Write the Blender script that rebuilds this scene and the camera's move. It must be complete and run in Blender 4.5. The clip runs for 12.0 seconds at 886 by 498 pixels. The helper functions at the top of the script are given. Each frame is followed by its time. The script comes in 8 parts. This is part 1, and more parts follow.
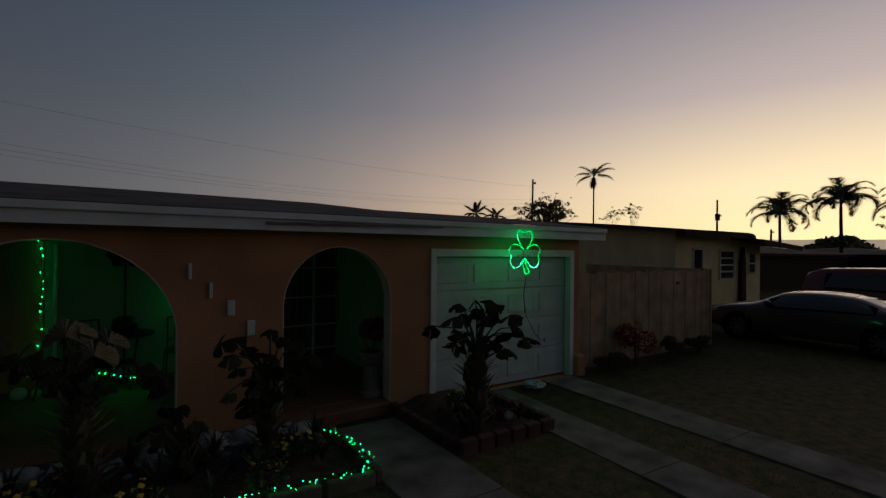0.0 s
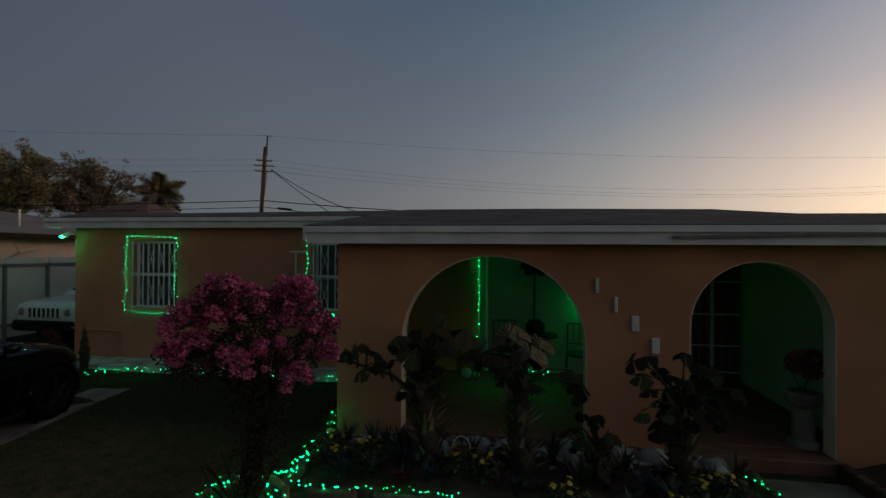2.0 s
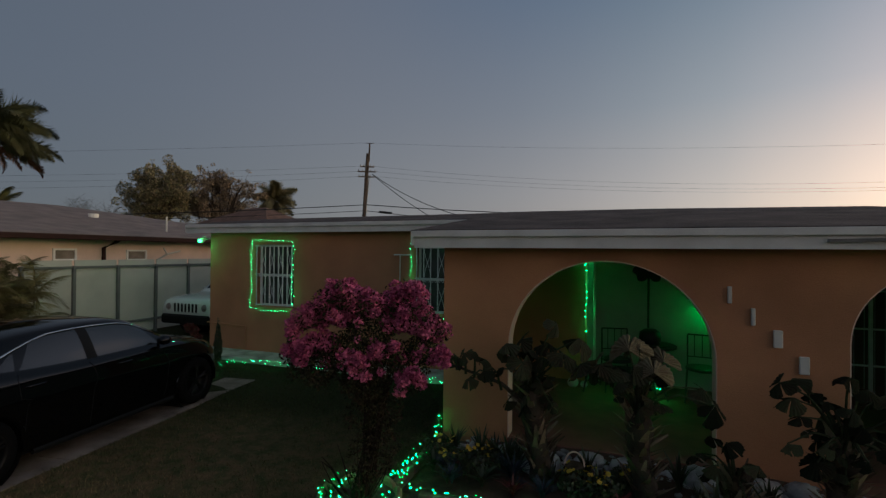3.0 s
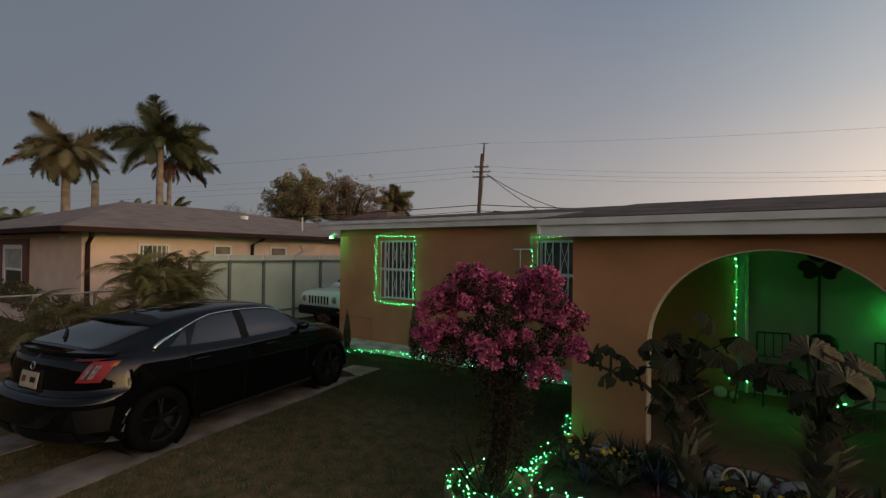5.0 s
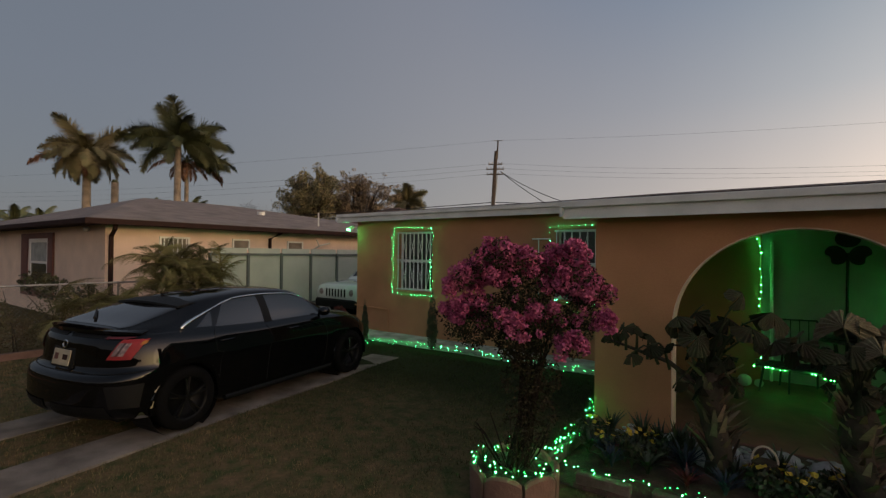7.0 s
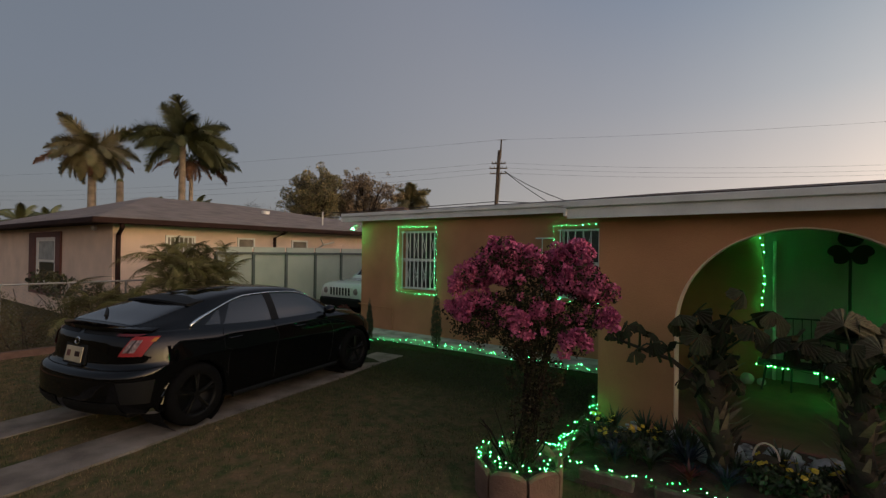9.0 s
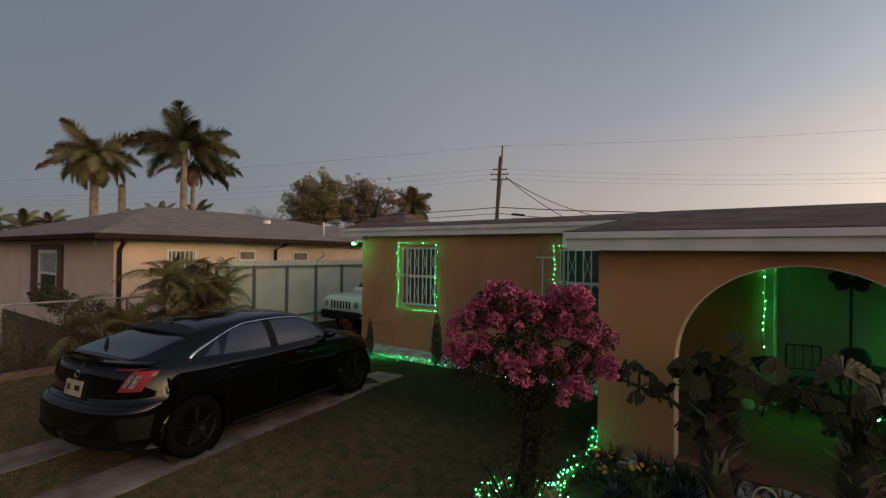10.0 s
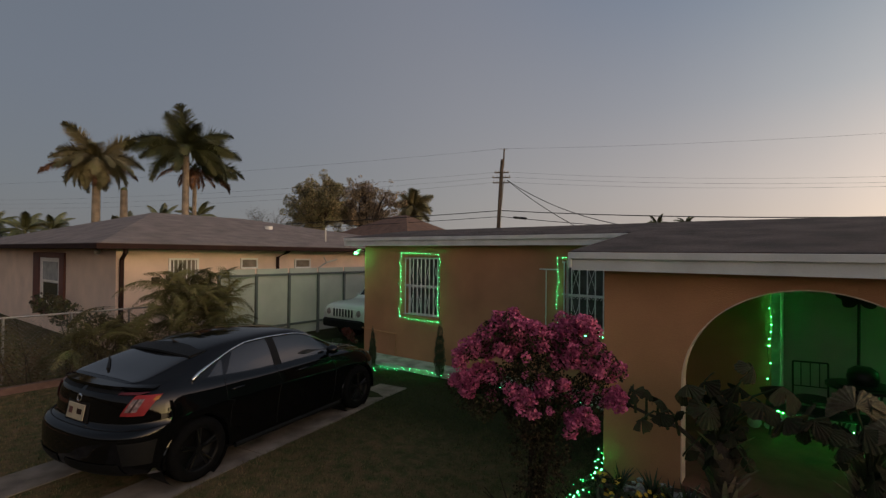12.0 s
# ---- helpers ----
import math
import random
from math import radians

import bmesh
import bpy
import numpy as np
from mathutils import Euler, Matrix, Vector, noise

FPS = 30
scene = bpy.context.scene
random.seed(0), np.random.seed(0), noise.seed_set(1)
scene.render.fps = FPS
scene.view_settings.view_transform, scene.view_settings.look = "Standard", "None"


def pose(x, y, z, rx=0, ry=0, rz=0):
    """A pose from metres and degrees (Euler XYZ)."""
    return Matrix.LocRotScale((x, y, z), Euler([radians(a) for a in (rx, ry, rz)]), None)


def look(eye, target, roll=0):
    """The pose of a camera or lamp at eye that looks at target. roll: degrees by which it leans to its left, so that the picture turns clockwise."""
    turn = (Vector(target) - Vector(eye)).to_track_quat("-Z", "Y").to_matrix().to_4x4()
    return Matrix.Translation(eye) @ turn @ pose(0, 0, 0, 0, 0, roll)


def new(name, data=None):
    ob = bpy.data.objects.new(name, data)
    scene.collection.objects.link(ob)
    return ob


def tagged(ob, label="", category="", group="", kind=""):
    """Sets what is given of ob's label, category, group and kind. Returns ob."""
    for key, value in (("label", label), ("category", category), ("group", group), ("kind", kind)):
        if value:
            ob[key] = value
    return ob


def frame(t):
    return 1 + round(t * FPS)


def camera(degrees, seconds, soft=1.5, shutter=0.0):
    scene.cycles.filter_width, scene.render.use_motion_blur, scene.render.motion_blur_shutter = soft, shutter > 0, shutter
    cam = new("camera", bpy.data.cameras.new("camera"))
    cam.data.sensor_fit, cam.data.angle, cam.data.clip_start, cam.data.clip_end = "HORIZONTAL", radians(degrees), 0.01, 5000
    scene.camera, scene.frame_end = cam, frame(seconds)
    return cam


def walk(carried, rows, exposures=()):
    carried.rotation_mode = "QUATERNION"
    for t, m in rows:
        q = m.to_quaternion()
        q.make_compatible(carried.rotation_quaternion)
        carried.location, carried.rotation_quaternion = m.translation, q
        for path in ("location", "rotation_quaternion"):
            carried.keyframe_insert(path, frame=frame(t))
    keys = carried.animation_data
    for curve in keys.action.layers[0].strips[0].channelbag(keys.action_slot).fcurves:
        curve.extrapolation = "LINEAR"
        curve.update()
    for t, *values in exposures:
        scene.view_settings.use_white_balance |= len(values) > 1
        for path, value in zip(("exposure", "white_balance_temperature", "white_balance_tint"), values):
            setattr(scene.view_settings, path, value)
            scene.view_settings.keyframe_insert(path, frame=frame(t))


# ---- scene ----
cam = camera(86.38, 12.0, soft=1.35, shutter=0.12)
PATH = [
    (0.0, 0.557, 0.438, 2.087, -33.28, 0.09, -0.67),
    (0.5, 0.516, 0.464, 2.109, -32.82, 0.05, -0.72),
    (1.0, 0.452, 0.533, 2.127, -23.23, 0.10, -0.68),
    (1.5, 0.360, 0.587, 2.130, -7.90, 0.39, -0.51),
    (2.0, 0.220, 0.610, 2.185, 9.22, 0.36, -0.39),
    (2.5, 0.142, 0.658, 2.212, 17.06, 0.41, -0.39),
    (3.0, 0.059, 0.670, 2.220, 20.60, 0.43, -0.46),
    (3.5, -0.002, 0.689, 2.206, 24.40, 0.46, -0.55),
    (3.7, -0.022, 0.698, 2.203, 26.20, 0.44, -0.52),
    (5.3, -0.160, 0.756, 2.060, 34.80, 0.54, -0.64),
    (5.5, -0.173, 0.756, 2.051, 34.97, 0.54, -0.64),
    (6.0, -0.207, 0.743, 1.985, 35.23, 0.53, -0.65),
    (6.5, -0.227, 0.718, 1.906, 35.43, 0.52, -0.65),
    (7.0, -0.222, 0.685, 1.885, 35.64, 0.54, -0.64),
    (7.5, -0.239, 0.654, 1.867, 35.73, 0.57, -0.63),
    (7.7, -0.238, 0.642, 1.816, 35.78, 0.50, -0.64),
    (9.3, -0.201, 0.620, 1.943, 36.05, 0.45, -0.66),
    (9.5, -0.207, 0.637, 2.035, 36.07, 0.61, -0.58),
    (10.0, -0.187, 0.631, 2.216, 36.18, 0.58, -0.67),
    (10.5, -0.188, 0.636, 2.298, 36.22, 0.58, -0.67),
    (11.0, -0.190, 0.619, 2.374, 36.25, 0.54, -0.75),
    (11.5, -0.219, 0.619, 2.423, 36.24, 0.56, -0.69),
    (12.0, -0.236, 0.643, 2.434, 36.35, 0.60, -0.58),
]
walk(cam, [(t, pose(x, y, z, 90 + pitch, roll, yaw)) for t, x, y, z, yaw, pitch, roll in PATH],
     [(0.0, -2.1, 5800, 7.5), (0.5, -2.1, 5800, 7.5), (1.0, -1.95, 5750, 7), (1.5, -1.62, 5800, 4), (2.0, -1.22, 5850, 3), (2.5, -0.82, 5950, 4), (3.5, -0.38, 6300, 7), (5.5, 0.05, 6900, 10), (7.6, 0.10, 6900, 10), (9.5, 0.17, 6900, 10), (10.5, 0.06, 6900, 10), (12.0, 0.0, 6900, 10)])


# ---- light ----
SUN_AZ = radians(78)      # clockwise from +y, low in the west
world = bpy.data.worlds.new("dusk")
scene.world = world
world.use_nodes = True
wn = world.node_tree


def wmath(op, a, b=None, c=None):
    n = wn.nodes.new("ShaderNodeMath")
    n.operation, n.use_clamp = op, False
    for i, v in enumerate((a, b, c)):
        if v is None:
            continue
        if isinstance(v, (int, float)):
            n.inputs[i].default_value = v
        else:
            wn.links.new(v, n.inputs[i])
    return n.outputs[0]


# clear dusk sky: a blue-grey vault that warms and brightens towards the set sun
co = wn.nodes.new("ShaderNodeTexCoord")
dot = wn.nodes.new("ShaderNodeVectorMath")
dot.operation = "DOT_PRODUCT"
dot.inputs[1].default_value = (math.sin(SUN_AZ), math.cos(SUN_AZ), 0)
sep = wn.nodes.new("ShaderNodeSeparateXYZ")
wn.links.new(co.outputs["Generated"], dot.inputs[0]), wn.links.new(co.outputs["Generated"], sep.inputs[0])
flat = wmath("SQRT", wmath("SUBTRACT", 1.0, wmath("MINIMUM", wmath("MULTIPLY", sep.outputs["Z"], sep.outputs["Z"]), 0.995)))
near = wmath("MULTIPLY_ADD", wmath("DIVIDE", dot.outputs["Value"], flat), 0.5, 0.5)
ELEV = (0.0, 0.12, 0.28, 0.47, 1.0)
NEAR = (0.00, 0.30, 0.52, 0.68, 0.85, 1.00)
SKY = [
    [(0.138, 0.156, 0.186), (0.136, 0.159, 0.202), (0.134, 0.160, 0.213), (0.126, 0.154, 0.206), (0.105, 0.130, 0.175)],
    [(0.288, 0.278, 0.283), (0.264, 0.268, 0.292), (0.228, 0.242, 0.288), (0.190, 0.211, 0.270), (0.125, 0.150, 0.200)],
    [(0.490, 0.425, 0.390), (0.430, 0.400, 0.405), (0.292, 0.308, 0.358), (0.182, 0.226, 0.310), (0.130, 0.160, 0.220)],
    [(0.960, 0.770, 0.610), (0.790, 0.680, 0.620), (0.455, 0.470, 0.505), (0.235, 0.295, 0.375), (0.150, 0.180, 0.250)],
    [(2.800, 1.860, 1.080), (2.200, 1.540, 1.110), (1.080, 0.890, 0.860), (0.430, 0.470, 0.590), (0.170, 0.200, 0.280)],
    [(5.000, 4.000, 1.800), (5.000, 3.700, 2.000), (2.500, 1.900, 1.600), (1.050, 0.900, 0.980), (0.200, 0.230, 0.310)],
]


def smooth_rows(xs, rows, at):
    """The table between its rows, without kinks."""
    y = np.log(np.array(rows, float))
    h = np.diff(np.array(xs))[:, None, None]
    d = np.diff(y, axis=0) / h
    m = np.concatenate([d[:1] * 0.5, (d[:-1] * h[1:] + d[1:] * h[:-1]) / (h[1:] + h[:-1]), d[-1:] * 0.6])
    i = min(max(int(np.searchsorted(xs, at)) - 1, 0), len(xs) - 2)
    k = h[i]
    t = (at - xs[i]) / k
    return np.exp((2 * t**3 - 3 * t**2 + 1) * y[i] + (t**3 - 2 * t**2 + t) * k * m[i] + (3 * t**2 - 2 * t**3) * y[i + 1] + (t**3 - t**2) * k * m[i + 1])


STEPS = [k / 16 for k in range(17)]
last = None
for i, at in enumerate(STEPS):
    stops = [(e, *c) for e, c in zip(ELEV, smooth_rows(NEAR, SKY, at).tolist())]
    ramp = wn.nodes.new("ShaderNodeValToRGB")
    els = ramp.color_ramp.elements
    while len(els) < len(stops):
        els.new(0.5)
    for e, (p, r, g, b) in zip(els, stops):
        e.position, e.color = p, (r / 5, g / 5, b / 5, 1)
    wn.links.new(sep.outputs["Z"], ramp.inputs["Fac"])
    if last is None:
        last = ramp.outputs[0]
        continue
    mix = wn.nodes.new("ShaderNodeMix")
    mix.data_type = "RGBA"
    step = wn.nodes.new("ShaderNodeMapRange")
    step.inputs["From Min"].default_value, step.inputs["From Max"].default_value = STEPS[i - 1], at
    wn.links.new(near, step.inputs["Value"])
    wn.links.new(step.outputs[0], mix.inputs["Factor"]), wn.links.new(last, mix.inputs["A"]), wn.links.new(ramp.outputs[0], mix.inputs["B"])
    last = mix.outputs["Result"]
dusk = wn.nodes["Background"]
dusk.inputs["Strength"].default_value = 5.0
wn.links.new(last, dusk.inputs["Color"])
sky = wn.nodes.new("ShaderNodeTexSky")
sky.sky_type, sky.sun_disc = "NISHITA", False
sky.sun_elevation, sky.sun_rotation = radians(3.0), SUN_AZ
air = wn.nodes.new("ShaderNodeBackground")
air.inputs["Strength"].default_value = 0.01
wn.links.new(sky.outputs[0], air.inputs["Color"])
both = wn.nodes.new("ShaderNodeAddShader")
wn.links.new(dusk.outputs[0], both.inputs[0]), wn.links.new(air.outputs[0], both.inputs[1])
wn.links.new(both.outputs[0], wn.nodes["World Output"].inputs["Surface"])

sun = new("sun", bpy.data.lights.new("sun", "SUN"))
sun.data.energy, sun.data.angle, sun.data.color = 0.25, radians(25), (1.0, 0.72, 0.45)
sun.matrix_world = look((0, 0, 0), (-math.sin(SUN_AZ), -math.cos(SUN_AZ), -math.tan(radians(4))))


# ---- materials ----
def pmat(name, col, rough=0.8, var=0.2, scale=4.0, bump=0.15, bscale=60.0, metal=0.0, rand=0.0, island=False, col2=None, spec=0.5, detail=6.0, coat=0.0):
    """A surface with grain at two scales, fine relief and an optional variation piece by piece."""
    m = bpy.data.materials.new(name)
    m.use_nodes = True
    nt = m.node_tree
    bsdf = nt.nodes["Principled BSDF"]
    link = nt.links.new
    co = nt.nodes.new("ShaderNodeTexCoord")
    n1 = nt.nodes.new("ShaderNodeTexNoise")
    n1.inputs["Scale"].default_value, n1.inputs["Detail"].default_value = scale, detail
    n2 = nt.nodes.new("ShaderNodeTexNoise")
    n2.inputs["Scale"].default_value, n2.inputs["Detail"].default_value = bscale, 4
    link(co.outputs["Object"], n1.inputs["Vector"]), link(co.outputs["Object"], n2.inputs["Vector"])
    ramp = nt.nodes.new("ShaderNodeValToRGB")
    c2 = col2 or [c * (1 - var * 1.6) for c in col]
    ramp.color_ramp.elements[0].position, ramp.color_ramp.elements[1].position = 0.32, 0.68
    ramp.color_ramp.elements[0].color, ramp.color_ramp.elements[1].color = (*c2, 1), (*[min(1, c * (1 + var * 0.5)) for c in col], 1)
    link(n1.outputs["Fac"], ramp.inputs["Fac"])
    hsv = nt.nodes.new("ShaderNodeHueSaturation")
    link(ramp.outputs["Color"], hsv.inputs["Color"])
    mr = nt.nodes.new("ShaderNodeMapRange")
    mr.inputs["To Min"].default_value, mr.inputs["To Max"].default_value = 1 - var * 0.7, 1 + var * 0.7
    link(n2.outputs["Fac"], mr.inputs["Value"])
    if rand:
        info = nt.nodes.new("ShaderNodeNewGeometry" if island else "ShaderNodeObjectInfo")
        mr2 = nt.nodes.new("ShaderNodeMapRange")
        mr2.inputs["To Min"].default_value, mr2.inputs["To Max"].default_value = 1 - rand, 1 + rand
        link(info.outputs["Random Per Island" if island else "Random"], mr2.inputs["Value"])
        mul = nt.nodes.new("ShaderNodeMath")
        mul.operation = "MULTIPLY"
        link(mr.outputs[0], mul.inputs[0]), link(mr2.outputs[0], mul.inputs[1])
        link(mul.outputs[0], hsv.inputs["Value"])
    else:
        link(mr.outputs[0], hsv.inputs["Value"])
    link(hsv.outputs["Color"], bsdf.inputs["Base Color"])
    bsdf.inputs["Roughness"].default_value, bsdf.inputs["Metallic"].default_value = rough, metal
    bsdf.inputs["Specular IOR Level"].default_value = spec
    bsdf.inputs["Coat Weight"].default_value = coat
    bsdf.inputs["Coat Roughness"].default_value = 0.04
    if bump:
        b = nt.nodes.new("ShaderNodeBump")
        b.inputs["Strength"].default_value, b.inputs["Distance"].default_value = min(1, bump * 3), 0.01
        link(n2.outputs["Fac"], b.inputs["Height"])
        link(b.outputs[0], bsdf.inputs["Normal"])
    return m


def glow(name, col, strength):
    m = bpy.data.materials.new(name)
    m.use_nodes = True
    bsdf = m.node_tree.nodes["Principled BSDF"]
    bsdf.inputs["Base Color"].default_value = (*[min(0.8, c) for c in col], 1)
    bsdf.inputs["Emission Color"].default_value, bsdf.inputs["Emission Strength"].default_value = (*col, 1), strength
    return m


def glassy(name, col, rough=0.03, trans=0.0, ior=1.5):
    m = bpy.data.materials.new(name)
    m.use_nodes = True
    bsdf = m.node_tree.nodes["Principled BSDF"]
    bsdf.inputs["Base Color"].default_value = (*col, 1)
    bsdf.inputs["Roughness"].default_value, bsdf.inputs["Transmission Weight"].default_value = rough, trans
    bsdf.inputs["IOR"].default_value = ior
    return m


M_STUCCO = pmat("peach_stucco", (0.49, 0.235, 0.126), 0.95, 0.16, 0.9, 0.16, 110, spec=0.2)
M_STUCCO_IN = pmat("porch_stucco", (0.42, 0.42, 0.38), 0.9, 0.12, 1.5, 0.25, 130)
M_CREAM = pmat("cream_stucco", (0.76, 0.57, 0.45), 0.9, 0.08, 1.5, 0.2, 130)
M_YELLOW = pmat("yellow_stucco", (0.86, 0.70, 0.35), 0.9, 0.1, 1.5, 0.2, 120)
M_WHITE = pmat("white_paint", (0.74, 0.72, 0.68), 0.5, 0.08, 3, 0.05, 90)
M_FASCIA = pmat("fascia_paint", (0.66, 0.65, 0.62), 0.55, 0.10, 2.5, 0.06, 60)
M_ROOF = pmat("roof_felt", (0.080, 0.061, 0.055), 0.95, 0.40, 1.8, 0.5, 160)
M_ROOF2 = pmat("grey_shingle", (0.225, 0.182, 0.162), 0.95, 0.2, 2.0, 0.4, 90)
M_CONC = pmat("concrete", (0.235, 0.20, 0.165), 0.95, 0.38, 2.6, 0.5, 90, spec=0.2, col2=(0.12, 0.10, 0.08))
M_GRASS = pmat("lawn", (0.038, 0.050, 0.017), 0.95, 0.6, 6.5, 0.8, 30, col2=(0.165, 0.105, 0.056), spec=0.1, detail=9.0)
M_BLADE = pmat("grass_blade", (0.058, 0.074, 0.026), 0.9, 0.3, 5.5, 0.0, 30, rand=0.6, island=True, col2=(0.21, 0.135, 0.072), spec=0.1)


def darken_by_y(mat, col, y0, y1):
    """Blends the lawn to a darker green across y0 to y1 in ragged patches, the darkening put into its colour."""
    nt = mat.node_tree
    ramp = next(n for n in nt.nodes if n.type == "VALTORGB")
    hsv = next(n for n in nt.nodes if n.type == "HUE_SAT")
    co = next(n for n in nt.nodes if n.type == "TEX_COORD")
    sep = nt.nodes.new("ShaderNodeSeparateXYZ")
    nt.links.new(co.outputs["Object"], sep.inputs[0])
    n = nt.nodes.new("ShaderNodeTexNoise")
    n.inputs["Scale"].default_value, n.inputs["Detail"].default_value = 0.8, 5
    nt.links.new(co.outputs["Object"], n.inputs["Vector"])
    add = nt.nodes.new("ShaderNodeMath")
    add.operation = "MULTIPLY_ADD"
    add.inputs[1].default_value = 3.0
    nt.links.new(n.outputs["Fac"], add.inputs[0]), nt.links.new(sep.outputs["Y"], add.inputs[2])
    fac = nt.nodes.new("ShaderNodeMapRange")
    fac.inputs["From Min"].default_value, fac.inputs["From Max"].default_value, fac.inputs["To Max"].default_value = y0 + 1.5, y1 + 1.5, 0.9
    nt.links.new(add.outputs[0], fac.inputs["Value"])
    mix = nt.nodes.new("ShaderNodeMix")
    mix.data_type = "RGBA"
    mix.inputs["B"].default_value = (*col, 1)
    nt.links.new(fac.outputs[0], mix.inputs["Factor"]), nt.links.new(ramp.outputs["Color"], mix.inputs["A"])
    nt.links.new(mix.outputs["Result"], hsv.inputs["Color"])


darken_by_y(M_GRASS, (0.020, 0.028, 0.010), 3.6, 6.4)
darken_by_y(M_BLADE, (0.030, 0.044, 0.015), 3.6, 6.4)
M_SOIL = pmat("bed_soil", (0.080, 0.040, 0.027), 1.0, 0.4, 6, 0.9, 60)
M_TILE = pmat("porch_floor", (0.20, 0.080, 0.054), 0.75, 0.2, 3, 0.08, 50)
M_BRICK = pmat("edge_brick", (0.10, 0.038, 0.028), 0.9, 0.25, 6, 0.4, 60, rand=0.25)
M_WOODF = pmat("fence_board", (0.42, 0.285, 0.165), 0.9, 0.25, 3, 0.3, 70, rand=0.14)
M_PANEL = pmat("fence_panel", (0.46, 0.475, 0.40), 0.6, 0.08, 1.5, 0.05, 60, rand=0.05)
M_POST = pmat("fence_post", (0.13, 0.14, 0.125), 0.7, 0.15, 4, 0.1, 60)
M_BROWN = pmat("brown_trim", (0.034, 0.017, 0.014), 0.8, 0.15, 4, 0.06, 60, spec=0.12)
M_REDTRIM = pmat("red_brown_trim", (0.13, 0.038, 0.026), 0.6, 0.15, 4, 0.06, 60)
M_DARK = pmat("dark_metal", (0.02, 0.02, 0.02), 0.45, 0.2, 6, 0.05, 60)
M_GLASS = glassy("window_glass", (0.015, 0.02, 0.022))
M_BULB = glow("green_led", (0.04, 1.0, 0.20), 115.0)
M_BULBWIN = glow("green_led_window", (0.04, 1.0, 0.24), 32.0)
M_BULBPORCH = glow("green_led_porch", (0.03, 1.0, 0.13), 170.0)
M_BULBHANG = glow("green_led_hanging", (0.03, 1.0, 0.16), 60.0)
M_BULBDIM = glow("green_led_dim", (0.003, 1.0, 0.10), 28.0)


# ---- mesh tools ----
def thing(name, label, category, group="", kind="", at=(0, 0, 0), rz=0):
    ob = new(name)
    ob.empty_display_size = 0.1
    ob.matrix_basis = pose(*at, 0, 0, rz)
    return tagged(ob, label, category, group, kind)


def mesh_of(bm, mat, smooth=False, name="mesh"):
    me = bpy.data.meshes.new(name)
    bmesh.ops.recalc_face_normals(bm, faces=bm.faces)
    bm.to_mesh(me)
    bm.free()
    me.materials.append(mat)
    if smooth:
        me.polygons.foreach_set("use_smooth", [True] * len(me.polygons))
    return me


def part(name, bm, mat, parent=None, label="", smooth=False, m=None):
    me = mesh_of(bm, mat, smooth, name) if isinstance(bm, bmesh.types.BMesh) else bm
    ob = new(name, me)
    ob.parent = parent
    if m is not None:
        ob.matrix_basis = m
    return tagged(ob, label)


def struct(name, bm, mat, label, category, smooth=False, kind="structure"):
    return tagged(new(name, mesh_of(bm, mat, smooth, name)), label, category, "", kind)


def box(bm, x0, x1, y0, y1, z0, z1, bevel=0.0):
    vs = [bm.verts.new((x, y, z)) for x in (x0, x1) for y in (y0, y1) for z in (z0, z1)]
    fs = [bm.faces.new([vs[i] for i in q]) for q in ((0, 1, 3, 2), (4, 6, 7, 5), (0, 4, 5, 1), (2, 3, 7, 6), (0, 2, 6, 4), (1, 5, 7, 3))]
    if bevel:
        es = list({e for f in fs for e in f.edges})
        bmesh.ops.bevel(bm, geom=es, offset=bevel, segments=1, affect="EDGES")
    return bm


def nbox(x0, x1, y0, y1, z0, z1, bevel=0.0):
    return box(bmesh.new(), x0, x1, y0, y1, z0, z1, bevel)


def tube(bm, pts, r, seg=6, caps=True):
    """A round bar along pts; r one radius or one a point."""
    pts = [Vector(p) for p in pts]
    rs = r if isinstance(r, (list, tuple)) else [r] * len(pts)
    rings = []
    up = Vector((0.13, 0.31, 0.94))
    for i, p in enumerate(pts):
        d = (pts[min(i + 1, len(pts) - 1)] - pts[max(i - 1, 0)]).normalized()
        a = d.cross(up if abs(d.dot(up)) < 0.95 else Vector((1, 0, 0))).normalized()
        b = d.cross(a)
        rings.append([bm.verts.new(p + (a * math.cos(t) + b * math.sin(t)) * rs[i]) for t in [k * math.tau / seg for k in range(seg)]])
    for q, s in zip(rings, rings[1:]):
        for k in range(seg):
            bm.faces.new((q[k], q[(k + 1) % seg], s[(k + 1) % seg], s[k]))
    if caps:
        bm.faces.new(rings[0][::-1]), bm.faces.new(rings[-1])
    return bm


def ball(bm, c, r, u=10, v=6, jitter=0.0, squash=1.0, rng=None):
    made = bmesh.ops.create_uvsphere(bm, u_segments=u, v_segments=v, radius=r)["verts"]
    for w in made:
        k = 1 + (rng.uniform(-jitter, jitter) if rng else 0)
        w.co = Vector((w.co.x * k, w.co.y * k, w.co.z * k * squash)) + Vector(c)
    return bm


def prism(bm, poly, axis, a, b):
    """A polygon in the plane across an axis, drawn out from a to b."""
    def at(p, q):
        return {"x": (q, *p), "y": (p[0], q, p[1]), "z": (*p, q)}[axis]
    v0, v1 = [bm.verts.new(at(p, a)) for p in poly], [bm.verts.new(at(p, b)) for p in poly]
    bm.faces.new(v0), bm.faces.new(v1[::-1])
    for i in range(len(poly)):
        j = (i + 1) % len(poly)
        bm.faces.new((v0[i], v0[j], v1[j], v1[i]))
    return bm


def quad(bm, *ps):
    return bm.faces.new([bm.verts.new(p) for p in ps])


